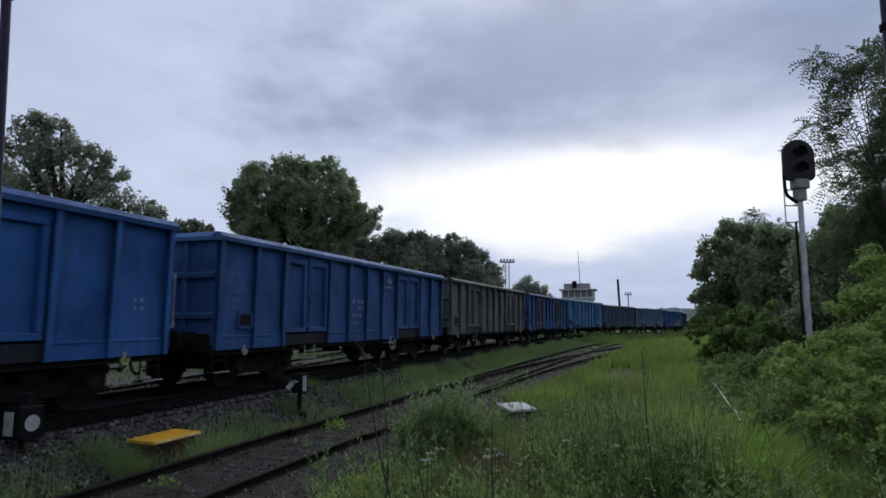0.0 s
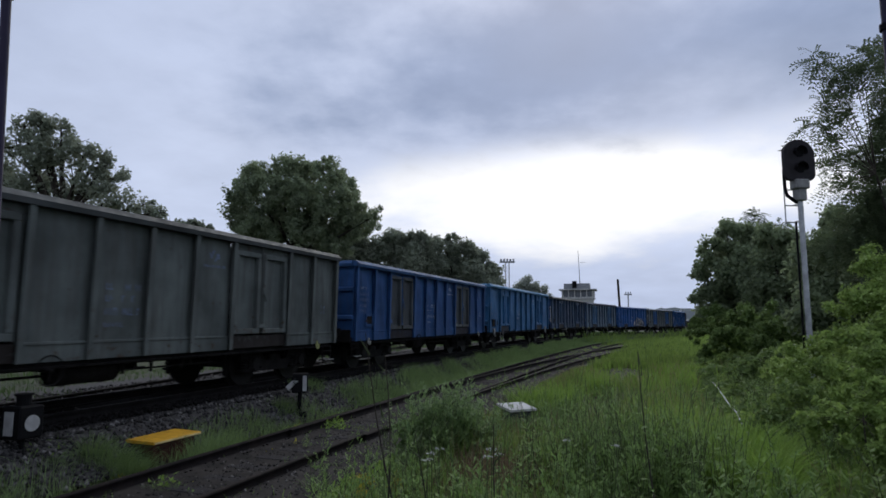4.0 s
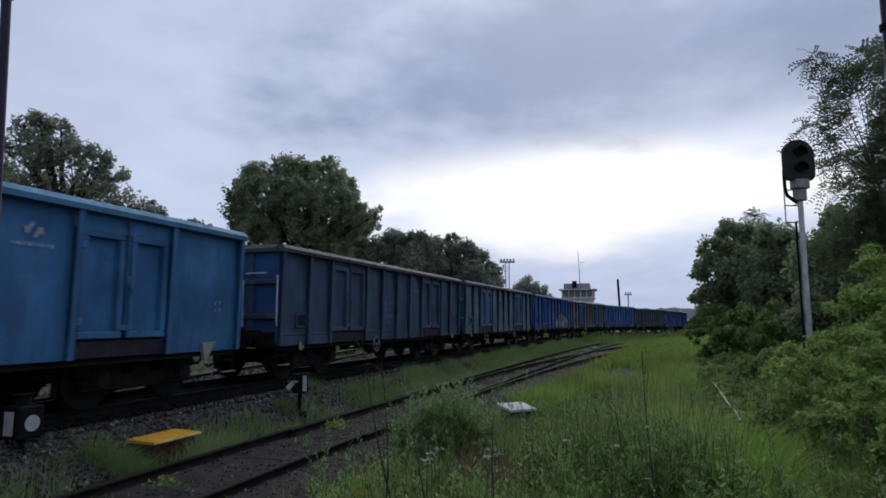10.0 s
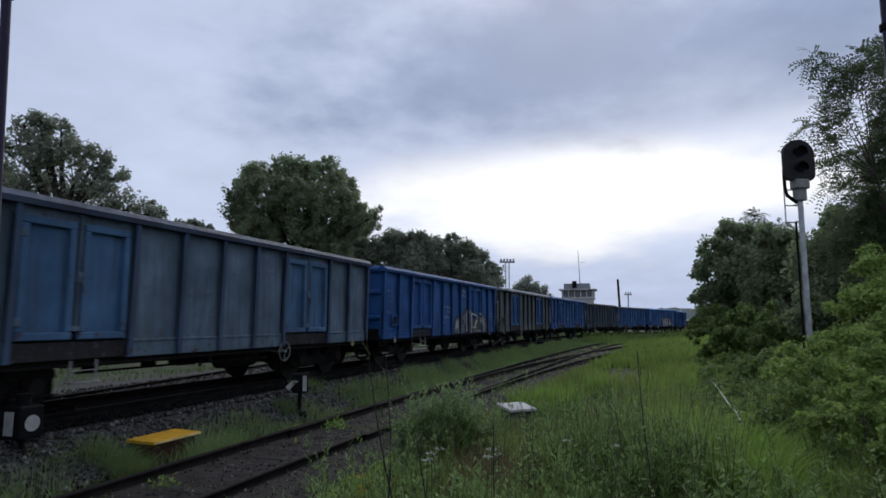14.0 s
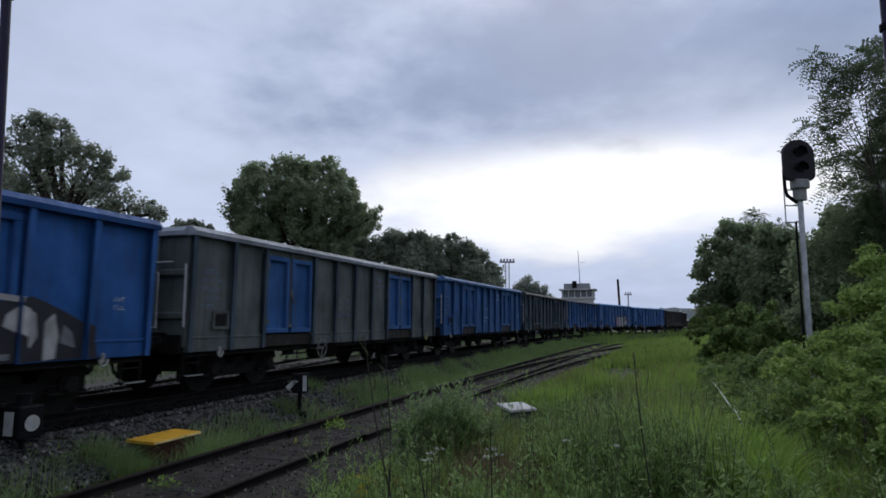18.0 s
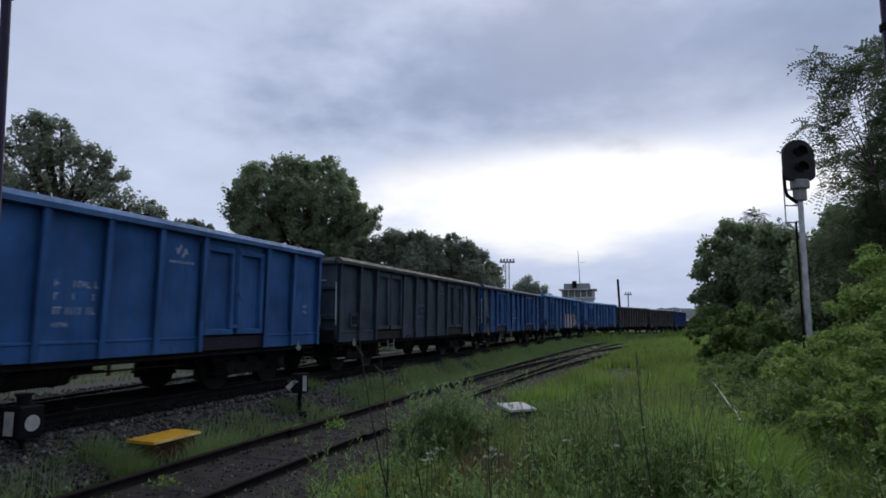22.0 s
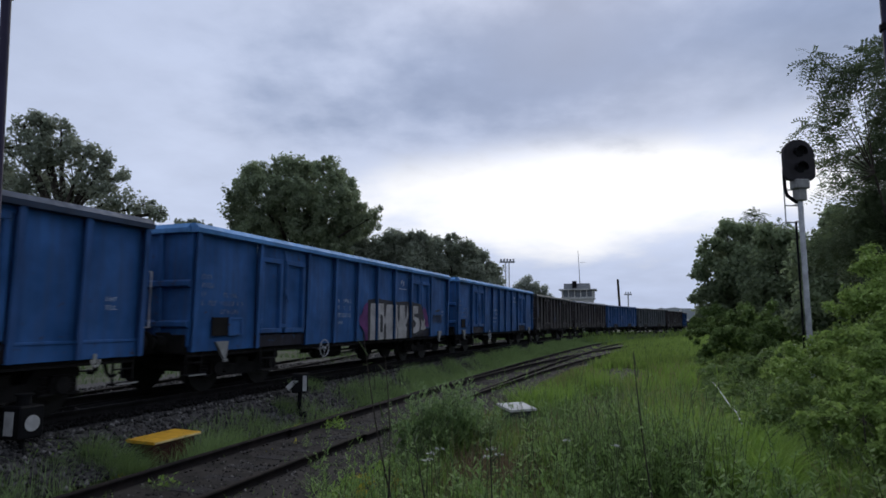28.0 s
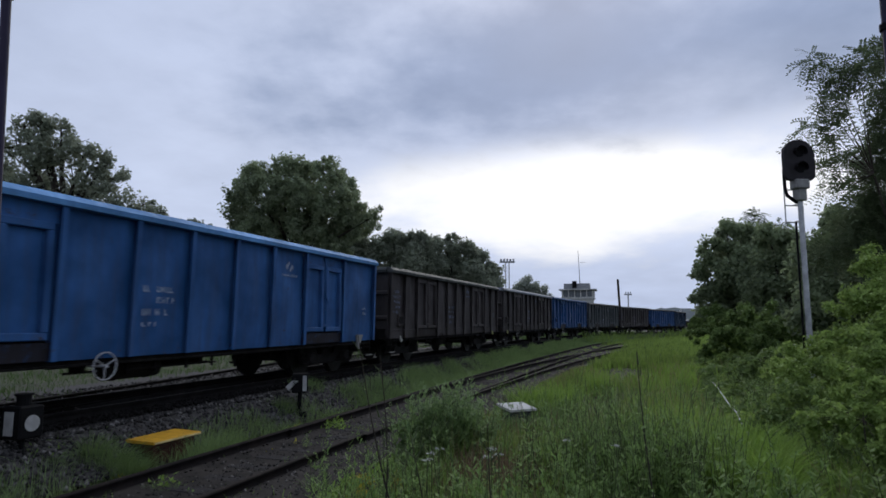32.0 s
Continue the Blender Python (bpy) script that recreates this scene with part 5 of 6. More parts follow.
def make_grass():
    # the meadow between the siding and the thicket
    x, y, r, g = scatter(170000, 2.6, 30, -34, 46, 101, 1.25)
    o, al = offset_of(x, y)
    p = patchy(x, y, 0.9, 5)
    bare = (al < 11.5) & (o < 6.25 + 0.35 * p) & (g.random(len(x)) < 0.93)
    keep = ~bare & (o > SIDING + 1.25 + 0.25 * p) & (o < 19) & (g.random(len(x)) < 0.62 + 0.25 * p) & ~((np.abs(x - 1.55) < 0.65) & (np.abs(y - 12.8) < 0.42)) & ((np.hypot(x - 0.75, y - 8.2) > 0.65) | (g.random(len(x)) < 0.2))
    x, y, r, p, o = x[keep], y[keep], r[keep], p[keep], o[keep]
    edge = np.clip((o - SIDING - 1.1) / 1.8, 0.3, 1) * np.where((np.abs(o - 10.88) < 0.3) & (y < 22), 0.3, 1.0)
    h = (0.36 + 0.12 * p) * g.uniform(0.5, 1.35, len(x)) * edge
    wd = 0.0065 * np.maximum(1.0, r / 7.0) * g.uniform(0.7, 1.5, len(x))
    kind = g.random(len(x))
    lush = (patchy(x, y, 0.55, 9) > 0.9) & (kind < 0.5)
    for lx_, ly_, lr_ in ((3.75, 8.9, 1.2), (2.9, 16.5, 1.9), (7.5, 23.0, 2.2), (4.7, 7.2, 0.7), (4.4, 11.5, 1.2), (7.2, 13.3, 1.2), (9.6, 19.0, 1.6), (5.2, 15.5, 1.2)):
        lush |= (np.hypot(x - lx_, (y - ly_) * 0.7) < lr_ * (0.7 + 0.3 * p)) & (kind < 0.6)
    dry = ~lush & (kind > 0.86)
    rest = ~lush & ~dry
    blades("meadow_grass", x[rest], y[rest], h[rest], wd[rest], M["grass"], "tall uncut meadow grass beside the siding", "grass", 1)
    blades("lush_grass", x[lush], y[lush], h[lush] * 1.1, wd[lush] * 1.5, M["grass_lush"], "patches of lush bright green grass", "grass", 2)
    blades("seeding_grass", x[dry], y[dry], h[dry] * 1.35, wd[dry] * 0.8, M["grass_dry"], "dry seeding grass stalks among the meadow", "grass", 3)
    n = 2600
    sx = np.concatenate([0.7 + g.normal(size=n // 2) * 0.3, 4.6 + g.normal(size=n // 4) * 0.6, 2.0 + g.normal(size=n - n // 2 - n // 4) * 1.6])
    sy = np.concatenate([8.1 + g.normal(size=n // 2) * 0.5, 8.6 + g.normal(size=n // 4) * 0.8, 12.0 + g.normal(size=n - n // 2 - n // 4) * 3.0])
    so, _ = offset_of(sx, sy)
    ok = so > SIDING + 1.9
    blades("red_sorrel", sx[ok], sy[ok], 0.42 * g.uniform(0.5, 1.3, int(ok.sum())), 0.014 * g.uniform(0.6, 1.4, int(ok.sum())), M["sorrel"], "reddish sorrel stalks among the grass", "weeds", 9, 0.2)
    # further off
    x, y, r, g = scatter(60000, 28, 140, 2, 34, 102, 1.4)
    o, al = offset_of(x, y)
    keep = ((o > 6.3) | ((o > 1.5) & (al > 56))) & (o < 20)
    x, y, r, o = x[keep], y[keep], r[keep], o[keep]
    blades("far_grass", x, y, np.where(o < 3.0, 0.85, 0.42) * g.uniform(0.5, 1.3, len(x)), 0.0012 * r * g.uniform(0.7, 1.5, len(x)), M["grass"], "distant meadow grass along the line", "grass", 4)
    # verge between the two tracks
    n = 60000
    g = np.random.default_rng(103)
    s = 3 + 70 * g.random(n) ** 1.4
    o = g.uniform(1.65, 3.0, n)
    L = np.array([line_at(a, b)[:2] for a, b in zip(s, o)])
    p = patchy(L[:, 0], L[:, 1], 1.5, 12)
    keep = (g.random(n) < 0.3 + 0.45 * p + 0.018 * s - 0.3 * (s < 7.4)) & (o > 2.1 - 0.02 * s) & ~((np.abs(s - 8.06) < 0.62) & (np.abs(o - 2.12) < 0.42))
    L, s, p, o = L[keep], s[keep], p[keep], o[keep]
    blades("verge_grass", L[:, 0], L[:, 1], (0.22 + 0.09 * p) * g.uniform(0.5, 1.4, len(s)) + 0.05, 0.007 * np.maximum(1, s / 12) * g.uniform(0.7, 1.4, len(s)), M["grass_verge"],
           "grass growing between the two tracks", "grass", 6, 0.6, zs=np.interp(o, [1.3, 1.6, 2.3, 2.5, 3.2], [-0.175, -0.22, -0.7, -0.74, -0.74]) + fall(s))
    # tufts in the siding
    n = 16000
    s = 2 + 60 * g.random(n)
    o = SIDING + g.uniform(-1.3, 1.5, n)
    L = np.array([line_at(a, b)[:2] for a, b in zip(s, o)])
    p = patchy(L[:, 0], L[:, 1], 2.4, 14)
    keep = p > 0.6
    L, s = L[keep], s[keep]
    blades("siding_weeds", L[:, 0], L[:, 1], 0.12 * g.uniform(0.5, 1.6, len(s)), 0.006 * np.maximum(1, s / 14) * g.uniform(0.7, 1.4, len(s)), M["grass_lush"],
           "low weeds growing among the siding's sleepers", "weeds", 7, 0.7, zs=SIDE_Z - 0.17 + fall(s))
    # the field beyond the line
    n = 55000
    s = -5 + 110 * g.random(n) ** 1.3
    o = -g.uniform(2.0, 16, n)
    L = np.array([line_at(a, b)[:2] for a, b in zip(s, o)])
    far = np.hypot(L[:, 0], L[:, 1])
    keep = (patchy(L[:, 0], L[:, 1], 0.9, 33) > np.interp(o, [-5.5, -4.0, -2.0], [-9.0, -0.3, 0.75]))
    L, far, o, s = L[keep], far[keep], o[keep], s[keep]
    n = len(o)
    blades("field_grass", L[:, 0], L[:, 1], 0.16 * g.uniform(0.4, 1.4, n), 0.0008 * far * g.uniform(0.7, 1.4, n), M["grass_field"], "short green grass beyond the line", "grass", 8, 0.6,
           zs=np.where(o > -4.7, -0.2, np.where(o > -5.3, -0.42, GROUND_Z + 0.45)) + fall(s))


make_grass()


def stems_and_leaves(x, y, z, h, g, k, leaf, lean=0.12, w=0.0035, slim=0.14):
    """Two meshes' worth of arrays: narrow leaves set along leaning stems, and the square stems."""
    n = len(x)
    lx, ly = g.normal(size=n) * lean * h, g.normal(size=n) * lean * h
    t = g.uniform(0.1, 1.0, (n, k))
    P = np.stack([x[:, None] + lx[:, None] * t ** 2, y[:, None] + ly[:, None] * t ** 2, z[:, None] + h[:, None] * t], 2).reshape(-1, 3)
    m = len(P)
    az = g.uniform(0, 6.28, m)
    ln = leaf * (1.2 - t.ravel() * 0.75) * g.uniform(0.5, 1.3, m)
    d = np.stack([np.cos(az) * ln, np.sin(az) * ln, ln * g.uniform(0.1, 1.1, m)], 1)
    b = np.stack([-np.sin(az), np.cos(az), np.zeros(m)], 1) * (ln * slim)[:, None]
    leaves = (np.stack([P, P + d * 0.5 - b, P + d, P + d * 0.5 + b], 1).reshape(-1, 3), np.arange(m * 4).reshape(-1, 4))
    tt = np.linspace(0, 1, 4)
    S = np.stack([x[:, None] + lx[:, None] * tt ** 2, y[:, None] + ly[:, None] * tt ** 2, z[:, None] - 0.03 + (h[:, None] + 0.03) * tt], 2)
    q = np.array([[w, w, 0], [-w, w, 0], [-w, -w, 0], [w, -w, 0]])
    v = (S[:, :, None, :] + q[None, None] * (1 - 0.6 * tt)[None, :, None, None]).reshape(-1, 3)
    i = np.arange(n)[:, None] * 16
    f = np.concatenate([i + r * 4 + np.array([[j, (j + 1) % 4, 4 + (j + 1) % 4, 4 + j]]) for r in range(3) for j in range(4)])
    return leaves, (v, f)


def meadow_weeds():
    """Slender leafy stems standing all through the meadow."""
    x, y, r, g = scatter(1700, 3.6, 17, -12, 34, 111, 1.1)
    x2, y2 = 2.3 + g.normal(size=420) * 0.75, 7.6 + g.normal(size=420) * 1.3
    x, y = np.concatenate([x, x2]), np.concatenate([y, y2])
    o, al = offset_of(x, y)
    keep = (o > SIDING + 2.2) & (np.abs(o - 10.88) > 0.35) & (o < 12.5) & (patchy(x, y, 0.8, 31) > -0.55) & ~((np.abs(x - 1.5) < 0.75) & (np.abs(y - 11.6) < 1.7)) & (np.hypot(x - 0.75, y - 8.2) > 0.6) & (np.hypot(x, y) > 3.4)
    tall = (np.hypot((x - 2.3) / 1.2, (y - 7.6) / 2.2) < 1)[keep]
    x, y = x[keep], y[keep]
    h = g.uniform(0.4, 0.9, len(x)) * np.where(g.random(len(x)) < 0.12, 1.3, 1.0) * np.where(tall, 1.5, 1.0)
    leaves, stems = stems_and_leaves(x, y, ground_z(x, y), h, g, 30, 0.11, slim=0.11)
    tagged(new("meadow_weeds", mesh_of("meadow_weeds", *leaves, M["weed"])), "slender leafy weeds standing in the meadow", "weeds", kind="stuff")
    tagged(new("weed_stems", mesh_of("weed_stems", *stems, M["stalk"])), "thin dry stems of the meadow weeds", "weeds", kind="stuff")


def mugwort(cx, cy, radius, n, tall, seed, mat="mugwort", lab="pale green mugwort bush beside the siding"):
    g = np.random.default_rng(seed)
    a, r = g.uniform(0, 6.28, n), radius * np.sqrt(g.random(n))
    x, y = r * np.cos(a), r * np.sin(a)
    gz = float(ground_z(cx, cy)[0])
    h = tall * g.uniform(0.55, 1.05, n) * (1 - 0.35 * r / radius)
    t = thing("mugwort_bush", Matrix.Translation((cx, cy, gz)), lab, "bush", "mugwort bushes")
    leaves, stems = stems_and_leaves(x, y, np.zeros(n), h, g, 60, 0.13, 0.22, 0.004, 0.17)
    st = part("stem_clump", mesh_of("stem_clump", *stems, M["stalk"]), None, t)
    st["kind"] = "stuff"
    lf = part("leaf_clump", mesh_of("leaf_clump", *leaves, M[mat]), None, t)
    lf["kind"] = "stuff"


mugwort(0.02, 9.5, 0.5, 120, 1.62, 1)
mugwort(-0.3, 9.2, 0.35, 55, 1.2, 2)
mugwort(0.45, 9.8, 0.4, 60, 1.3, 3)
for k_, (mx_, my_, mr_, mn_, mt_) in enumerate([(1.75, 6.6, 0.35, 22, 1.25), (2.3, 6.9, 0.4, 28, 1.45), (2.05, 7.9, 0.4, 30, 1.45), (2.75, 7.6, 0.4, 26, 1.5), (1.3, 5.9, 0.3, 16, 1.0), (2.6, 5.9, 0.35, 20, 1.15), (3.4, 6.3, 0.35, 18, 1.1), (0.3, 6.2, 0.3, 16, 0.9)]):
    mugwort(mx_, my_, mr_, mn_, mt_, 20 + k_, "weed", "tall dark green mugwort clump in the meadow")
meadow_weeds()


def stones(name, n, s0, s1, o0, o1, size, seed, zf, label, mat):
    g = np.random.default_rng(seed)
    s = s0 + (s1 - s0) * g.random(n) ** 1.5
    o = g.uniform(o0, o1, n)
    L = np.array([line_at(a, b)[:2] for a, b in zip(s, o)])
    z = zf(o) + fall(s)
    r = size * g.uniform(0.6, 1.4, n)
    base = np.array([[1, 0, 0], [-1, 0, 0], [0, 1, 0], [0, -1, 0], [0, 0, 1], [0, 0, -1]], float)
    v = base[None] * r[:, None, None] * g.uniform(0.55, 1.25, (n, 6, 1)) + g.normal(size=(n, 6, 3)) * r[:, None, None] * 0.22
    v += np.stack([L[:, 0], L[:, 1], z], 1)[:, None]
    f = np.array([[0, 2, 4], [2, 1, 4], [1, 3, 4], [3, 0, 4], [2, 0, 5], [1, 2, 5], [3, 1, 5], [0, 3, 5]])
    ob = new(name, mesh_of(name, v.reshape(-1, 3), (np.arange(n)[:, None, None] * 6 + f[None]).reshape(-1, 3), mat))
    tagged(ob, label, "gravel", kind="stuff")


def loose_stone(name, light):
    m, nt, b = material(name, 0.9, 0.0, 0.12)
    rnd = node(nt, "ShaderNodeNewGeometry").outputs["Random Per Island"]
    col = ramp(nt, rnd, [(0.0, tuple(0.08 * c for c in light)), (0.7, tuple(0.32 * c for c in light)), (1.0, light)])
    g = noise_of(nt, 40.0)
    col = mixed(nt, 0.3, col, ramp(nt, g, [(0.3, 0.2), (0.7, 0.8)]), "OVERLAY")
    nt.links.new(col, b.inputs["Base Color"])
    return m


M["ballast_loose"] = loose_stone("loose_ballast_stone", (0.15, 0.144, 0.141))
M["cinder_loose"] = loose_stone("loose_cinder", (0.12, 0.112, 0.108))
stones("ballast_stones", 17000, 1, 60, 1.2, 2.35, 0.034, 71, lambda o: np.where(np.abs(o) < 1.6, -0.19, -0.22 - (np.abs(o) - 1.6) * 0.7), "loose grey ballast stones along the track", M["ballast_loose"])
stones("far_ballast_stones", 10000, 1, 60, -3.4, -0.9, 0.036, 73, lambda o: np.full(len(o), -0.19), "loose grey ballast stones beyond the rails", M["ballast_loose"])
stones("track_stones", 9000, 1, 60, -0.65, 0.65, 0.032, 74, lambda o: np.full(len(o), -0.185), "grey ballast stones between the rails", M["ballast_loose"])
stones("oily_stones", 5000, 1, 50, 0.8, 1.32, 0.03, 75, lambda o: np.interp(o, [0.8, 1.4, 1.61, 2.0], [-0.13, -0.13, -0.21, -0.485]), "oil-stained ballast stones beside the rail, darkened as if shaded", M["oily"])
stones("siding_stones", 16000, 1, 40, SIDING - 1.5, SIDING + 1.9, 0.024, 72, lambda o: SIDE_Z - 0.004 + np.interp(o - SIDING, [-1.7, -1.3, -0.9, -0.3, 0.3, 0.9, 1.3, 2.0], [-0.32, -0.17, -0.125, -0.172, -0.172, -0.115, -0.14, -0.25]), "scattered dark stones in the siding", M["cinder_loose"])

# ---------- signals and lineside things ----------


def make_signal(base):
    x, y, _ = base
    TOP = 5.42
    t = thing("railway_signal", Matrix.Translation((x, y, -0.55)) @ pose(0, 0, 0, 0, 0, 6), "tall grey signal mast with a black rounded lamp board", "signal")
    bm = bmnew()
    rod(bm, (0, 0, -0.3), (0, 0, TOP - 0.75), 0.058, 14, 0.052)
    part("mast", bm, M["galv"], t)
    bm = bmnew()
    box(bm, (0, 0, 0.05), (0.42, 0.42, 0.5), 0.03)
    part("foundation", bm, M["concrete"], t)
    bm = bmnew()
    rod(bm, (-0.105, 0.03, 0.1), (-0.105, 0.03, TOP - 1.4), 0.022, 8)
    part("cable_duct", bm, M["black"], t)
    bm = bmnew()
    box(bm, (0, 0, TOP - 0.82), (0.2, 0.2, 0.3), 0.02)
    box(bm, (0, -0.02, TOP - 0.62), (0.3, 0.24, 0.2), 0.02)
    part("bracket", bm, M["bracket"], t, "grey bracket under the board")
    # board with round top and shouldered foot
    bm = bmnew()
    out = []
    for k in range(13):
        a = math.pi * k / 12
        out.append((0.345 * math.cos(a), TOP - -0.02 + 0.32 * math.sin(a)))
    for k in range(7):
        a = math.pi + math.pi / 2 * k / 6
        out.append((-0.20 + 0.145 * math.cos(a), TOP - 0.38 + 0.16 * math.sin(a)))
    for k in range(7):
        a = 1.5 * math.pi + math.pi / 2 * k / 6
        out.append((0.20 + 0.145 * math.cos(a), TOP - 0.38 + 0.16 * math.sin(a)))
    prism(bm, out, "y", -0.06, 0.02)
    part("lamp_board", bm, M["signal_black"], t)
    bm = bmnew()
    box(bm, (0, 0.13, TOP - 0.12), (0.44, 0.22, 0.7), 0.05)
    part("lamp_case", bm, M["signal_black"], t)
    for z in (TOP - 0.28, TOP - -0.06):
        bm = bmnew()
        n = 14
        for k in range(n):
            a, b = math.radians(-20 + 220 * k / n), math.radians(-20 + 220 * (k + 1) / n)
            va = [bm.verts.new((r * math.cos(q), yy, z + r * math.sin(q))) for q, yy, r in ((a, -0.06, 0.125), (b, -0.06, 0.125), (b, -0.17, 0.125), (a, -0.17, 0.125))]
            bm.faces.new(va)
        bmesh.ops.solidify(bm, geom=bm.faces[:], thickness=0.006)
        hood = part("hood", bm, M["signal_black"], t)
        bm = bmnew()
        rod(bm, (0, -0.062, z), (0, -0.075, z), 0.1, 16)
        part("lens", bm, M["black"], hood, "unlit dark lens")
    bm = bmnew()
    bent(bm, [(-0.31, 0.02, TOP - 0.30), (-0.31, 0.02, TOP - 0.70), (-0.27, 0.02, TOP - 0.85), (-0.06, 0.02, TOP - 1.00)], 0.035, 10)
    part("cable_pipe", bm, M["black"], t)
    bm = bmnew()
    for xx in (-0.17, 0.22):
        rod(bm, (xx, 0.25, TOP - 1.42), (xx, 0.25, TOP - 0.30), 0.014, 6)
    for z in (TOP - 1.38, TOP - 1.02, TOP - 0.68):
        rod(bm, (-0.17, 0.25, z), (0.22, 0.25, z), 0.014, 6)
        rod(bm, (0, 0.05, z), (0, 0.25, z), 0.014, 6)
    part("ladder", bm, M["galv"], t)


make_signal((7.48, 12.60, 0.47))


def point_lantern(loc, yaw, z_head, tall, disc, lab):
    t = thing("point_indicator", Matrix.Translation(loc) @ pose(0, 0, 0, 0, 0, yaw), lab, "point indicator", "point indicators")
    h = z_head - loc[2]
    bm = bmnew()
    rod(bm, (0, 0, -0.15), (0, 0, h), 0.045, 10)
    box(bm, (0, 0, 0.0), (0.3, 0.22, 0.12), 0.02)
    part("post", bm, M["black"], t)
    bm = bmnew()
    box(bm, (0, 0, h + tall / 2), (0.34, 0.34, tall), 0.02)
    head = part("lantern", bm, M["black"], t)
    if disc:
        bm = bmnew()
        rod(bm, (0, 0, h + tall), (0, 0, h + tall + 0.13), 0.09, 14, 0.085)
        rod(bm, (0, 0, h + tall + 0.13), (0, 0, h + tall + 0.15), 0.115, 14)
        part("chimney", bm, M["black"], head)
        bm = bmnew()
        rod(bm, (0.0, -0.17, h + tall * 0.47), (0.0, -0.178, h + tall * 0.47), 0.105, 24)
        part("white_disc", bm, M["dim_white"], head)
        bm = bmnew()
        box(bm, (-0.174, 0.02, h + tall * 0.48), (0.008, 0.16, tall * 0.72))
        part("white_panel", bm, M["dim_white"], head)
    else:
        bm = bmnew()
        box(bm, (0.1, -0.174, h + tall * 0.5), (0.085, 0.008, tall * 0.82))
        part("white_panel", bm, M["dim_white"], head)
        bm = bmnew()
        box(bm, (-0.17, -0.16, h + tall * 0.46), (0.27, 0.02, 0.1), 0.0, Matrix.Rotation(radians(-42), 4, "Y"))
        part("white_arm", bm, M["dim_white"], head)


point_lantern((-5.53, 8.25, -0.35), 72, -0.11, 0.42, True, "black point lantern with a white disc and panel")
point_lantern((-3.12, 13.6, -0.6), 12, -0.13, 0.4, False, "small black point indicator with a white arrow")


def make_cover():
    t = thing("point_motor_cover", on_line(8.06, 2.12, -0.76), "low yellow-lidded steel point motor box between the tracks", "equipment box")
    bm = bmnew()
    box(bm, (0, 0, 0.16), (0.86, 0.42, 0.34), 0.015)
    part("case", bm, M["case_red"], t, "dark red rusty case")
    bm = bmnew()
    prism(bm, [(-0.29, 0.335), (0.29, 0.335), (0.29, 0.36), (0.26, 0.385), (-0.26, 0.375), (-0.29, 0.36)], "x", -0.5, 0.5)
    part("lid", bm, M["yellow"], t, "faded yellow lid")
    # pale strip paints in the bright highlight of the lid's front edge
    bm = bmnew()
    box(bm, (0, -0.292, 0.352), (0.98, 0.008, 0.026))
    part("lid_edge", bm, M["yellow_highlight"], t, "pale strip painted as the highlight on the lid's edge")
    for x in (-0.3, 0.3):
        bm = bmnew()
        bent(bm, [(x - 0.06, -0.22, 0.24), (x - 0.06, -0.25, 0.24), (x + 0.06, -0.25, 0.24), (x + 0.06, -0.22, 0.24)], 0.008, 6)
        part("handle", bm, M["rail"], t)


make_cover()


def make_white_box():
    t = thing("cable_box", Matrix.Translation((1.52, 12.9, -0.74)) @ pose(0, 0, 0, 0, 0, 24), "pale concrete cable box standing in the grass", "equipment box")
    bm = bmnew()
    box(bm, (0, 0, 0.14), (0.5, 0.38, 0.4), 0.02)
    part("case", bm, M["case_dark"], t, "dark blue-grey case")
    bm = bmnew()
    prism(bm, [(-0.27, 0.33), (0.3, 0.39), (0.3, 0.44), (-0.27, 0.375)], "x", -0.31, 0.31)
    part("lid", bm, M["concrete"], t, "weathered white sloping lid")
    s = thing("concrete_slab", Matrix.Translation((2.15, 12.75, -0.9)) @ pose(0, 0, 0, 3, 0, 15), "broken pale concrete slab lying in the grass", "slab")
    bm = bmnew()
    box(bm, (0, 0, 0.1), (0.5, 0.3, 0.2), 0.02)
    part("slab", bm, M["concrete"], s)


make_white_box()


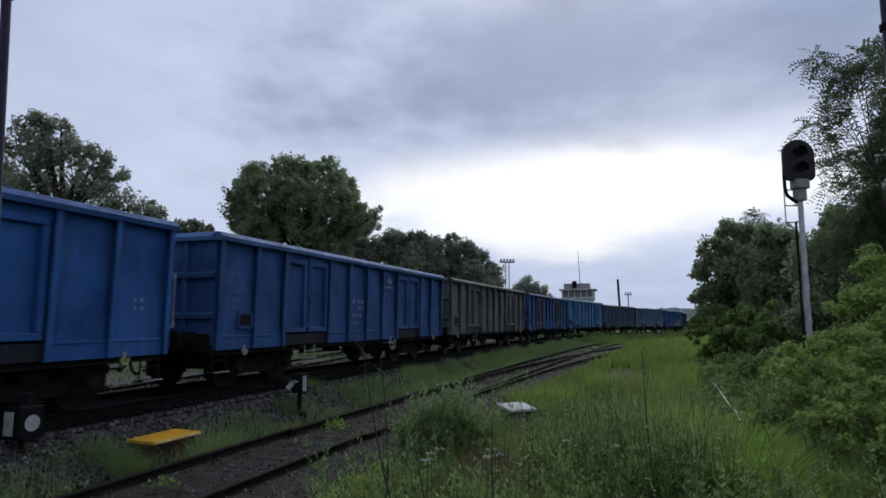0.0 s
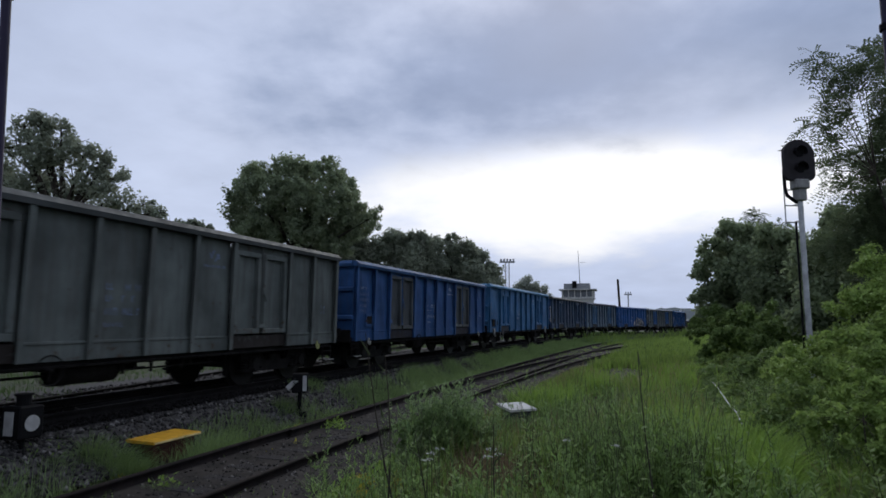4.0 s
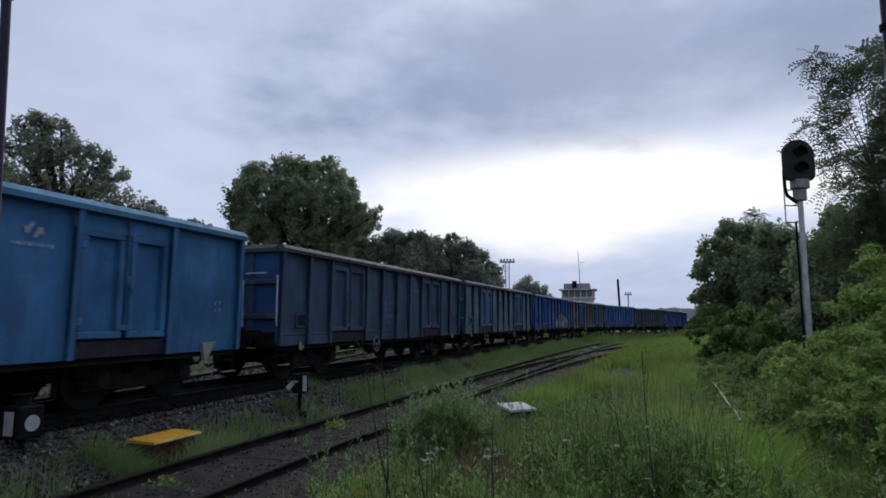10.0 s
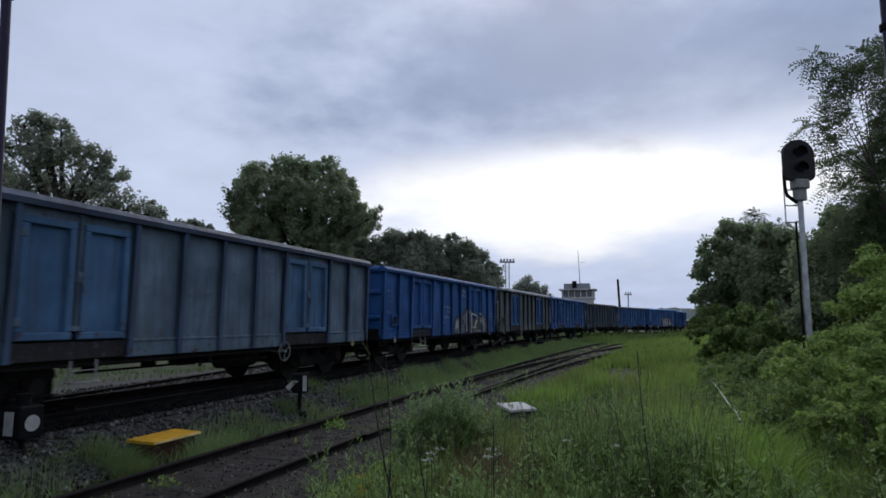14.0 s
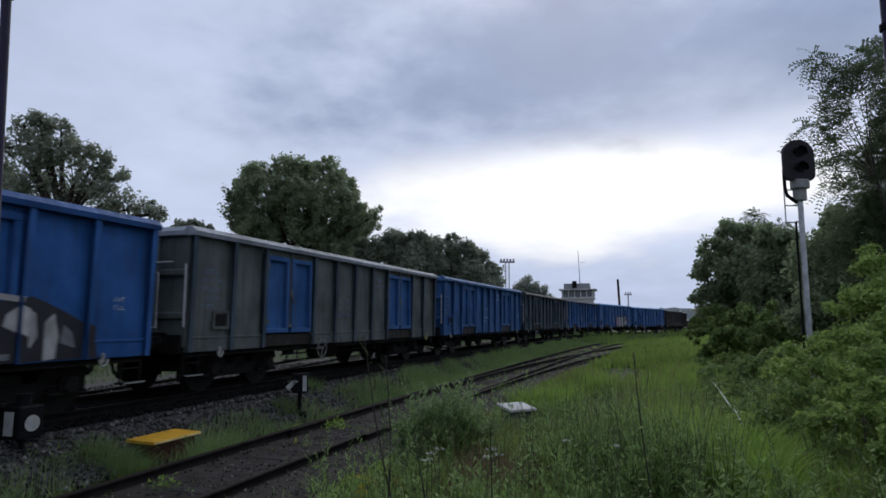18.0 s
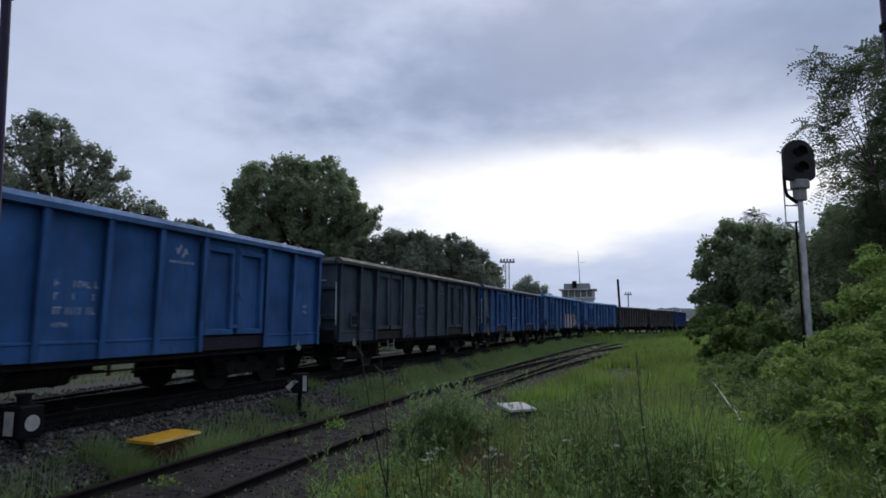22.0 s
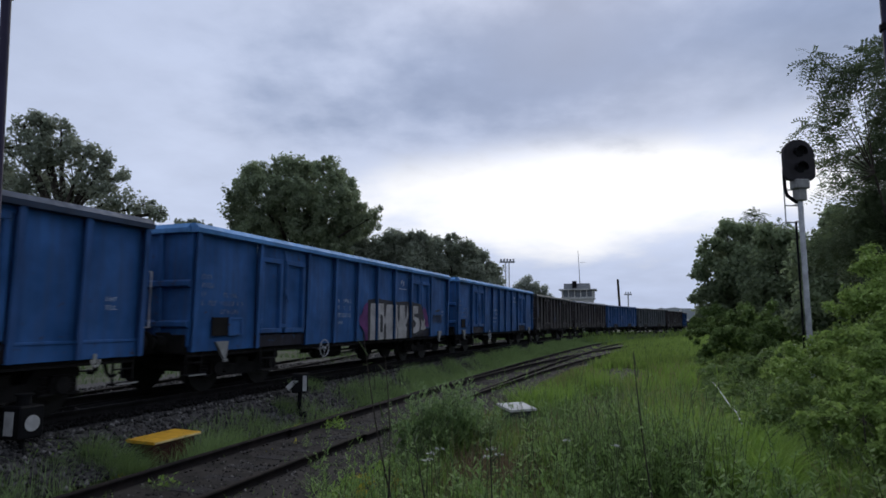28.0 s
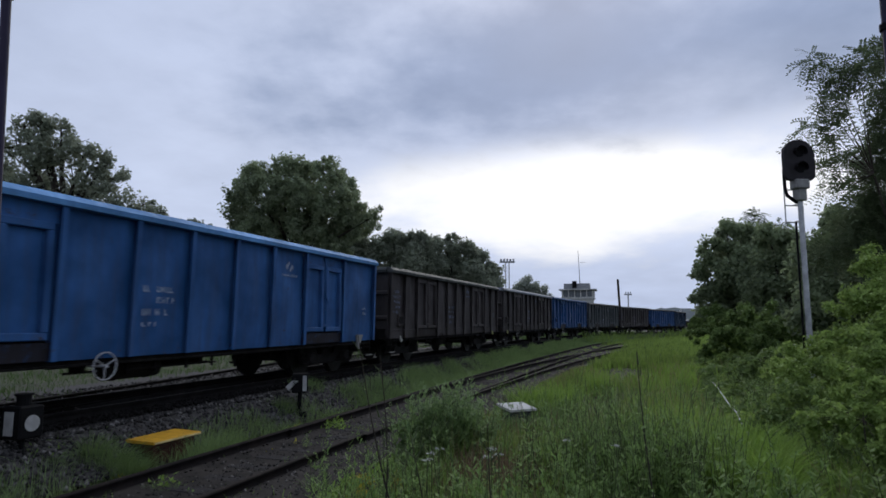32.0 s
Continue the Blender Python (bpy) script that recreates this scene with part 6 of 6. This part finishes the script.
def make_tower():
    cx, cy = 26.1, 118.0
    t = thing("signal_tower", Matrix.Translation((cx, cy, -0.7)) @ pose(0, 0, 0, 0, 0, -16), "pale rendered signal tower with a flat overhanging roof", "building")
    W, D = 5.6, 5.0
    UP = 1.3

    bm = bmnew()
    box(bm, (0, 0, 2.4 + UP / 2), (W, D, 4.8 + UP))
    part("lower_wall", bm, M["wall"], t)
    bm = bmnew()
    box(bm, (0, 0, 5.0 + UP), (W + 0.5, D + 0.5, 0.4), 0.03)
    part("sill_band", bm, M["concrete"], t)
    n = 5
    for k in range(n + 1):
        bm = bmnew()
        box(bm, (-W / 2 + k * W / n, -D / 2, 5.85 + UP), (0.35 if k in (0, n) else 0.16, 0.3, 1.3))
        part("pillar", bm, M["wall"], t)
        bm = bmnew()
        box(bm, (W / 2, -D / 2 + k * D / n, 5.85 + UP), (0.3, 0.35 if k in (0, n) else 0.16, 1.3))
        part("pillar", bm, M["wall"], t)
    for k in range(n):
        bm = bmnew()
        box(bm, (-W / 2 + (k + 0.5) * W / n, -D / 2 + 0.1, 5.85 + UP), (W / n - 0.16, 0.04, 1.3))
        part("window", bm, M["window"], t)
        bm = bmnew()
        box(bm, (W / 2 - 0.1, -D / 2 + (k + 0.5) * D / n, 5.85 + UP), (0.04, D / n - 0.16, 1.3))
        part("window", bm, M["window"], t)
    for y, w_ in ((D / 2, W), ):
        bm = bmnew()
        box(bm, (0, y, 5.85 + UP), (w_, 0.3, 1.3))
        box(bm, (-W / 2, 0, 5.85 + UP), (0.3, D, 1.3))
        part("back_wall", bm, M["wall"], t)
    bm = bmnew()
    box(bm, (0, 0, 6.6 + UP), (W + 1.3, D + 1.3, 0.22), 0.03)
    part("roof", bm, M["concrete"], t)
    bm = bmnew()
    box(bm, (-0.2, 0.2, 7.25 + UP), (W - 0.8, D - 0.8, 1.1), 0.03)
    part("roof_room", bm, M["roofing"], t)
    bm = bmnew()
    box(bm, (-0.6, -1.9, 7.6 + UP), (0.8, 0.5, 1.3), 0.02)
    part("chimney", bm, M["black"], t, "black chimney block")
    bm = bmnew()
    rod(bm, (0.3, 0.5, 7.7 + UP), (0.1, 0.5, 14.3 + UP), 0.09, 8, 0.04)
    rod(bm, (0.15, 0.5, 12.0 + UP), (1.6, 0.5, 12.0 + UP), 0.025, 6)
    part("aerial", bm, M["galv"], t)


make_tower()


def make_floodlight(foot, top, width, two):
    t = thing("floodlight_tower", Matrix.Translation((foot[0], foot[1], -0.9)), "grey steel floodlight tower in the yard", "floodlight", "yard floodlights")
    h = top[2] + 0.9
    bm = bmnew()
    for dx in ((-0.45, 0.45) if two else (0.0,)):
        rod(bm, (dx, 0, 0), (dx, 0, h), 0.13 if two else 0.2, 6)
    if two:
        z = 0.6
        while z < h - 1:
            rod(bm, (-0.45, 0, z), (0.45, 0, z + 0.9), 0.04, 5)
            rod(bm, (-0.45, 0, z), (0.45, 0, z), 0.04, 5)
            z += 0.9
    part("mast", bm, M["galv"], t)
    bm = bmnew()
    box(bm, (0, 0, h), (width, 0.5, 0.35), 0.03)
    part("platform", bm, M["roofing"], t)
    for k in range(5 if two else 3):
        bm = bmnew()
        box(bm, (-width / 2 + width * (k + 0.5) / (5 if two else 3), -0.2, h + 0.5), (width / 9, 0.4, 0.6), 0.05)
        part("lamp", bm, M["roofing"], t)


make_floodlight((15.82, 150.00, 2.40), (16.01, 150.00, 15.68), 3.8, True)
make_floodlight((57.39, 190.00, 2.61), (57.64, 190.00, 9.40), 2.2, False)

pole = thing("dark_pole", Matrix.Translation((28.6, 100.0, -0.8)), "dark leaning wooden pole behind the train", "pole")
_b = bmnew()
rod(_b, (0.35, 0, -0.5), (0.0, 0, 8.9), 0.22, 10, 0.18)
part("pole_shaft", _b, M["bark"], pole)


def make_far_things():
    for x, y, top in ((45.6, 118.0, 3.45), (44.5, 122.0, 3.35)):
        t = thing("marker_post", Matrix.Translation((x, y, -1.0)), "slim white marker post beyond the bend", "post", "white marker posts")
        bm = bmnew()
        rod(bm, (0, 0, -0.3), (0, 0, top + 1.0), 0.09, 8, 0.08)
        box(bm, (0, -0.02, top + 0.6), (0.34, 0.1, 0.7), 0.02)
        part("post", bm, M["pale"], t)
    # roofed block stands in for a distant dark wagon
    hut = thing("far_dark_block", Matrix.Translation((79.8, 200.0, -1.1)), "small dark roofed block standing in for a far wagon", "hut")
    bm = bmnew()
    box(bm, (0, 0, 1.0), (3.4, 2.6, 2.4), 0.03)
    part("wall", bm, M["bark"], hut)
    bm = bmnew()
    prism(bm, [(-1.9, 2.2), (0.0, 2.6), (1.9, 2.2), (1.9, 2.32), (0.0, 2.74), (-1.9, 2.32)], "y", -1.6, 1.6)
    part("roof", bm, M["roofing"], hut)
    # added slab stands in for an unidentified pale strip far off
    low = thing("far_pale_slab", Matrix.Translation((84.5, 202.0, -1.1)), "low pale slab standing in for a far pale strip", "wall")
    bm = bmnew()
    box(bm, (0, 0, 0.8), (4.6, 0.3, 2.0), 0.02)
    part("slab", bm, M["concrete"], low)


make_far_things()


def make_hills():
    xs = np.linspace(-900, 900, 401)
    g = np.random.default_rng(5)
    v, f = [], []
    prof = 17.5 + 2 * np.sin(xs / 160 + 1.0) + 1.2 * np.sin(xs / 47)
    tops = prof + np.convolve(g.normal(size=len(xs) + 2), [0.3, 0.4, 0.3], "valid") * 1.8
    for i, x in enumerate(xs):
        yy = 950 - abs(x) * 0.25
        v += [(x, yy - 90, -1.0), (x, yy - 20, tops[i] * 0.75), (x, yy, tops[i]), (x, yy + 120, -1.0)]
    for i in range(len(xs) - 1):
        for j in range(3):
            f.append((i * 4 + j, (i + 1) * 4 + j, (i + 1) * 4 + j + 1, i * 4 + j + 1))
    tagged(new("backdrop_hills", mesh_of("backdrop_hills", v, f, M["hill"])), "low wooded hills on the horizon, distance haze in their blue", "hills", kind="structure")


make_hills()


def make_post(low, high, r, lab):
    t = thing("steel_post", Matrix.Translation((low[0], low[1], -0.78)), lab, "post")
    d = Vector(high) - Vector((low[0], low[1], -0.78))
    bm = bmnew()
    rod(bm, (0, 0, -0.2), d, r, 12)
    part("tube", bm, M["dark_violet"], t)
    bm = bmnew()
    q = d * 0.93
    rod(bm, q - d.normalized() * 0.012, q + d.normalized() * 0.012, r * 1.5, 12)
    part("clamp", bm, M["black"], t)


M["dark_violet"] = plain("dark_painted_steel", (0.022, 0.017, 0.04), 0.6)
make_post((-1.54, 2.20, -0.49), (-1.67, 2.20, 2.91), 0.017, "slim dark painted steel post beside the camera")
make_post((1.68, 2.20, -0.49), (1.68, 2.20, 2.77), 0.017, "slim dark painted steel post by the thicket")

cable = thing("lineside_cable", Matrix(), "pale thick cable lying through the grass", "cable")
_b = bmnew()
bent(_b, [(8.87, 20.74, -0.5), (7.7, 17.5, -0.44), (6.62, 14.49, -0.5), (5.95, 12.7, -0.43), (5.41, 11.33, -0.46), (4.66, 9.28, -0.53), (4.28, 8.24, -0.44), (3.78, 6.96, -0.47), (3.4, 6.0, -0.6)], 0.012, 7)
part("strand", _b, M["galv"], cable)


# ---------- weeds ----------
WEEDS = []
M["dark_stalk"] = plain("dark_dock_stalk", (0.035, 0.03, 0.022), 0.8)


def make_weed(root, tip, seed, leaves=10, heads=True, mat=None, thick=0.0065):
    r = random.Random(seed)
    gz = float(ground_z(root[0], root[1])[0])
    t = thing("tall_weed", Matrix.Translation((root[0], root[1], gz)), "tall thin dry-stemmed weed in the grass", "weed", "tall weeds")
    d = Vector(tip) - Vector((root[0], root[1], gz))
    side = Vector((r.uniform(-1, 1), r.uniform(-1, 1), 0)) * d.length * 0.04
    bm = bmnew()
    pts = [d * k / 6 + side * math.sin(math.pi * k / 6) for k in range(7)]
    pts[0] = pts[0] - Vector((0, 0, 0.05))
    tube(bm, pts, [thick * (1 - k * 0.12) for k in range(7)], 5)
    hd = bmnew()
    if heads:
        for k in range(r.randint(2, 4)):
            a = d * r.uniform(0.72, 0.97)
            rod(hd, a, a + Vector((r.uniform(-1, 1), r.uniform(-1, 1), r.uniform(0.6, 1.6))) * 0.09, thick * 0.7, 5, 0.002)
    WEEDS.append(t)
    part("stem", bm, M["dark_stalk"] if thick > 0.008 else M["stalk"], t)
    part("seed_head", hd, M["stalk"], t)["kind"] = "stuff"
    n = leaves
    g = np.random.default_rng(seed)
    k = g.uniform(0.12, 0.92, n)
    p = np.array([tuple(d * float(q) + side * math.sin(math.pi * float(q))) for q in k])
    az = g.uniform(0, 6.28, n)
    ln = g.uniform(0.05, 0.13, n) * (1.15 - k * 0.6)
    a = np.stack([np.cos(az) * ln, np.sin(az) * ln, ln * g.uniform(-0.3, 0.6, n)], 1)
    b = np.stack([-np.sin(az), np.cos(az), np.zeros(n)], 1) * (ln * 0.16)[:, None]
    v = np.stack([p, p + a * 0.5 - b, p + a, p + a * 0.5 + b], 1).reshape(-1, 3)
    part("leaves", mesh_of("leaves", v, np.arange(n * 4).reshape(-1, 4), mat or M["weed"]), None, t)["kind"] = "stuff"


make_weed((-0.19, 5.00, -0.60), (-0.66, 5.00, 1.31), 1, 8, thick=0.011)
make_weed((-0.52, 5.00, -0.60), (-0.49, 5.00, 1.14), 2, 4, thick=0.011)
make_weed((1.80, 5.00, -0.61), (1.57, 5.00, 1.17), 3, 24, thick=0.011)
make_weed((0.46, 5.00, -0.61), (0.38, 5.00, 0.60), 4, 10, thick=0.011)
make_weed((-0.04, 5.00, -0.60), (-0.24, 5.00, 0.52), 5, 8, thick=0.011)
_r = random.Random(77)
for k_ in range(60):
    dd = _r.uniform(4.4, 9.0)
    aa = radians(_r.uniform(-5, 30))
    rx, ry = dd * math.sin(aa), dd * math.cos(aa)
    hh = _r.uniform(0.6, 1.25)
    make_weed((rx, ry, 0), (rx + _r.uniform(-0.22, 0.22), ry + _r.uniform(-0.2, 0.2), GROUND_Z + hh), 100 + k_, _r.randint(12, 34))


def make_flower(tip, seed):
    r = random.Random(seed)
    gz = float(ground_z(tip[0], tip[1])[0])
    t = thing("white_wildflower", Matrix.Translation((tip[0], tip[1], gz)), "white umbel wildflower among the grass", "flower", "white wildflowers")
    h = tip[2] - gz
    bm = bmnew()
    rod(bm, (0, 0, -0.05), (0, 0, h), 0.005, 5)
    part("stem", bm, M["stalk"], t)
    bm = bmnew()
    for k in range(26):
        a, q = r.uniform(0, 6.28), math.sqrt(r.random()) * 0.055
        box(bm, (q * math.cos(a), q * math.sin(a), h + 0.01 - q * 0.2 + r.uniform(0, 0.008)), (0.009, 0.009, 0.005))
    part("umbel", bm, M["petal"], t)


for k_, pt in enumerate([(-0.11, 6.20, 0.12), (-0.15, 6.00, 0.10), (-0.04, 6.50, 0.10), (0.46, 6.00, 0.20), (0.53, 6.00, 0.15), (0.41, 5.90, 0.15), (1.79, 6.50, 0.13), (1.37, 7.00, 0.09)]):
    make_flower(pt, k_)


def make_rosette(x, y, seed, mat, size, lab):
    g = np.random.default_rng(seed)
    gz = float(ground_z(x, y)[0])
    t = thing("weed_plant", Matrix.Translation((x, y, gz)), lab, "weed", "low weeds by the rails")
    n = int(140 + 1500 * size * size)
    az, el = g.uniform(0, 6.28, n), g.uniform(0.1, 1.3, n)
    ln = min(0.11, size * 0.45) * g.uniform(0.45, 1.1, n)
    d = np.stack([np.cos(az) * np.cos(el), np.sin(az) * np.cos(el), np.sin(el)], 1) * ln[:, None]
    p = g.normal(size=(n, 3)) * np.array([0.4, 0.4, 0.4]) * size
    p[:, 2] = np.abs(p[:, 2]) * np.exp(-1.2 * (p[:, 0] ** 2 + p[:, 1] ** 2) / size ** 2)
    b = np.stack([-np.sin(az), np.cos(az), g.uniform(-0.5, 0.5, n)], 1) * (ln * 0.2)[:, None]
    v = np.stack([p, p + d * 0.45 - b, p + d, p + d * 0.45 + b], 1).reshape(-1, 3)
    part("leaves", mesh_of("leaves", v, np.arange(n * 4).reshape(-1, 4), mat), None, t)


for k_, (pt, mt, sz) in enumerate([((-2.90, 10.30, -0.62), "yellow_leaf", 0.16), ((-3.33, 8.50, -0.61), "yellow_leaf", 0.14), ((-4.48, 8.80, -0.61), "yellow_leaf", 0.15), ((-5.39, 8.70, -0.61), "grass_lush", 0.2),
                                   ((-2.21, 12.60, -0.58), "grass_lush", 0.42), ((-1.63, 10.00, -0.62), "weed", 0.22), ((-2.56, 11.00, -0.66), "yellow_leaf", 0.18), ((-3.66, 8.30, -0.61), "grass_lush", 0.26),
                                   ((-3.41, 9.90, -0.62), "weed", 0.2), ((-1.81, 9.00, -0.59), "weed", 0.2),
                                   ((-0.98, 7.60, -0.54), "yellow_leaf", 0.2), ((-1.25, 7.60, -0.58), "grass_lush", 0.22), ((-0.79, 9.30, -0.50), "grass_lush", 0.2), ((-1.08, 8.42, 0), "yellow_leaf", 0.18), ((-0.83, 8.57, 0), "grass_lush", 0.24), ((-1.19, 8.13, 0), "grass_lush", 0.2), ((-0.6, 8.0, 0), "yellow_leaf", 0.2), ((-2.85, 10.44, 0), "yellow_leaf", 0.14), ((-2.2, 11.6, 0), "grass_lush", 0.16), ((-1.6, 11.8, 0), "weed", 0.18), ((-4.9, 8.75, 0), "weed", 0.2), ((-5.5, 8.3, 0), "weed", 0.22), ((-3.95, 9.05, 0), "weed", 0.22), ((-3.2, 8.0, 0), "weed", 0.16), ((-2.6, 8.1, 0), "yellow_leaf", 0.12), ((-3.75, 8.75, 0), "weed", 0.2), ((-0.2, 8.7, 0), "weed", 0.24), ((-1.9, 8.0, 0), "weed", 0.15), ((-2.9, 12.6, 0), "yellow_leaf", 0.2), ((-2.3, 13.9, 0), "yellow_leaf", 0.22), ((-3.3, 11.3, 0), "yellow_leaf", 0.16)]):
    make_rosette(pt[0], pt[1], 300 + k_, M[mt], sz, "yellowing leafy weed by the rails" if mt == "yellow_leaf" else "leafy green weed by the rails")


def grass_tuft(x, y, radius, n, tall, seed, mat="grass_verge", wide=0.006, lab="soft green grass tuft between the tracks"):
    g = np.random.default_rng(seed)
    a, q = g.uniform(0, 6.28, n), radius * np.abs(g.normal(size=n)) * 0.6
    fx, fy = q * np.cos(a), q * np.sin(a)
    gz = float(ground_z(x, y)[0])
    t = thing("grass_tuft", Matrix.Translation((x, y, gz)), lab, "grass tuft", "grass tufts")
    h = tall * g.uniform(0.4, 1.1, n) * np.exp(-0.5 * (q / radius) ** 2)
    ob = blades("blade_clump", fx, fy, h, wide * g.uniform(0.7, 1.4, n), M[mat], "", "", seed, 0.7, zs=np.zeros(n))
    for key in ("label", "category"):
        if key in ob:
            del ob[key]
    ob.parent = t


for k_, (pt, rad_, n_, tall_) in enumerate([((-5.02, 9.00, -0.59), 0.32, 1000, 0.42), ((-4.72, 9.10, -0.55), 0.34, 1200, 0.5), ((-4.44, 9.20, -0.54), 0.28, 800, 0.36), ((-5.24, 8.40, -0.67), 0.25, 700, 0.25),
                                          ((-4.05, 10.60, -0.42), 0.32, 900, 0.34), ((-3.95, 11.40, -0.46), 0.36, 1000, 0.38), ((-3.73, 12.20, -0.48), 0.36, 1000, 0.36), ((-3.56, 13.40, -0.53), 0.4, 1000, 0.36),
                                          ((-3.36, 15.20, -0.55), 0.45, 1000, 0.36), ((-3.58, 8.20, -0.63), 0.2, 500, 0.26), ((-1.64, 8.20, -0.63), 0.24, 600, 0.28), ((-5.16, 8.70, -0.64), 0.22, 500, 0.25), ((-4.5, 9.0, 0), 0.3, 900, 0.42), ((1.25, 12.35, 0), 0.3, 600, 0.42), ((1.6, 12.2, 0), 0.3, 600, 0.4), ((1.95, 12.35, 0), 0.3, 600, 0.36), ((2.3, 13.3, 0), 0.35, 700, 0.6)]):
    grass_tuft(pt[0], pt[1], rad_, n_, tall_, 700 + k_)

_r = random.Random(41)
for k_ in range(30):
    if k_ < 17:
        px_, py_ = 3.75 + _r.gauss(0, 0.5), 8.2 + _r.gauss(0, 0.8)
    elif k_ < 23:
        px_, py_ = 5.1 + _r.gauss(0, 0.4), 8.0 + _r.gauss(0, 0.7)
    else:
        px_, py_ = 2.7 + _r.gauss(0, 0.7), 14.8 + _r.gauss(0, 1.2)
    grass_tuft(px_, py_, _r.uniform(0.25, 0.4), 420, _r.uniform(0.55, 0.85), 400 + k_, "grass_lush", 0.014, "bright lush green grass tuft in the meadow")


def undergrowth():
    """The tangle of low leaves that covers the bank before the thicket."""
    g = np.random.default_rng(91)
    n = 230000
    r = 5.0 + 29 * g.random(n) ** 1.3
    a = np.radians(g.uniform(17, 44, n))
    x, y = r * np.sin(a), r * np.cos(a)
    o, al = offset_of(x, y)
    p = patchy(x, y, 1.1, 21)
    h = np.clip((o - 10.3 + p * 0.5) / 3.6, 0, 1.5) * (0.85 + 0.28 * p + 0.22 * patchy(x, y, 3.1, 22) + 0.16 * patchy(x, y, 6.5, 24))
    keep = (h > 0.06) & (o < 22)
    x, y, h, r = x[keep], y[keep], h[keep], r[keep]
    n = len(x)
    z = ground_z(x, y) + h * g.random(n) ** 0.3
    P = np.stack([x, y, z], 1)
    nn = g.normal(size=(n, 3)) * 0.6 + np.array([0, -0.3, 1.0])
    nn /= np.linalg.norm(nn, axis=1, keepdims=True)
    A = np.cross(nn, g.normal(size=(n, 3)))
    A /= np.linalg.norm(A, axis=1, keepdims=True)
    B = np.cross(nn, A)
    s = (0.03 * np.maximum(1, r / 9.0) * g.uniform(0.5, 1.4, n))[:, None]
    v = np.stack([P - A * s, P - B * s * 0.6, P + A * s, P + B * s * 0.6], 1).reshape(-1, 3)
    bright = patchy(x, y, 1.3, 26) + 0.5 * patchy(x, y, 4.0, 27) > 0.55
    v = v.reshape(-1, 4, 3)
    for name, mask, mat, lab in (("undergrowth", ~bright, "leaf_bank", "tangled green undergrowth on the bank"), ("bramble_patches", bright, "leaf_bush", "bright yellow-green bramble patches on the bank")):
        k = int(mask.sum())
        tagged(new(name, mesh_of(name, v[mask].reshape(-1, 3), np.arange(k * 4).reshape(-1, 4), M[mat])), lab, "undergrowth", kind="stuff")
    # leafy shoots that stand out of the tangle
    x, y, r, g = scatter(1500, 6.0, 30, 20, 44, 92, 1.1)
    o, al = offset_of(x, y)
    keep = (o > 11.3) & (o < 17)
    x, y, o, r = x[keep], y[keep], o[keep], r[keep]
    h = g.uniform(0.35, 0.9, len(x)) + np.clip((o - 11.3) / 4.0, 0, 1) * 0.8
    leaves, stems = stems_and_leaves(x, y, ground_z(x, y), h, g, 40, 0.13, 0.2, 0.005, 0.26)
    tagged(new("bank_shoots", mesh_of("bank_shoots", *leaves, M["leaf_bank"])), "leafy green shoots standing on the bank", "weeds", kind="stuff")
    tagged(new("shoot_stems", mesh_of("shoot_stems", *stems, M["stalk"])), "thin stems of the shoots on the bank", "weeds", kind="stuff")


undergrowth()


# ---------- what moves ----------
SWAYING = [(o_, -0.6, 0.12) for o_ in scene.objects if o_.parent is None and o_.name in ("locust_tree.001", "locust_tree.002")] + [(o_, 0.0, 1.0) for o_ in WEEDS[:5]]


def motions():
    half = 4.4
    for wag, s_mid in WAGONS:
        rows = []
        for i in range(0, 33):
            s = s_mid - SPEED * i
            xa, ya, _ = line_at(s - half)
            xb, yb, _ = line_at(s + half)
            rows.append((float(i), pose((xa + xb) / 2, (ya + yb) / 2, float(fall(s)), 0, 0, math.degrees(math.atan2(yb - ya, xb - xa)))))
        walk(wag, rows)
    # the wind in the locust tree and the tall weeds
    for tree, lean, wob in SWAYING:
        home = tree.matrix_basis.copy()
        walk(tree, [(float(t), home @ pose(0, 0, 0, 0, lean * t / 32.0 + wob * math.sin(t * 1.9 + home.translation.x), 0)) for t in np.arange(0.0, 32.5, 0.5)])
    step = 0.1
    turn = math.degrees(SPEED * step / 0.46)
    for ws, x in WHEELS:
        walk(ws, [(i * step, pose(x, 0, 0.46) @ Matrix.Rotation(radians(-turn * i), 4, "Y")) for i in range(0, 321)])


motions()
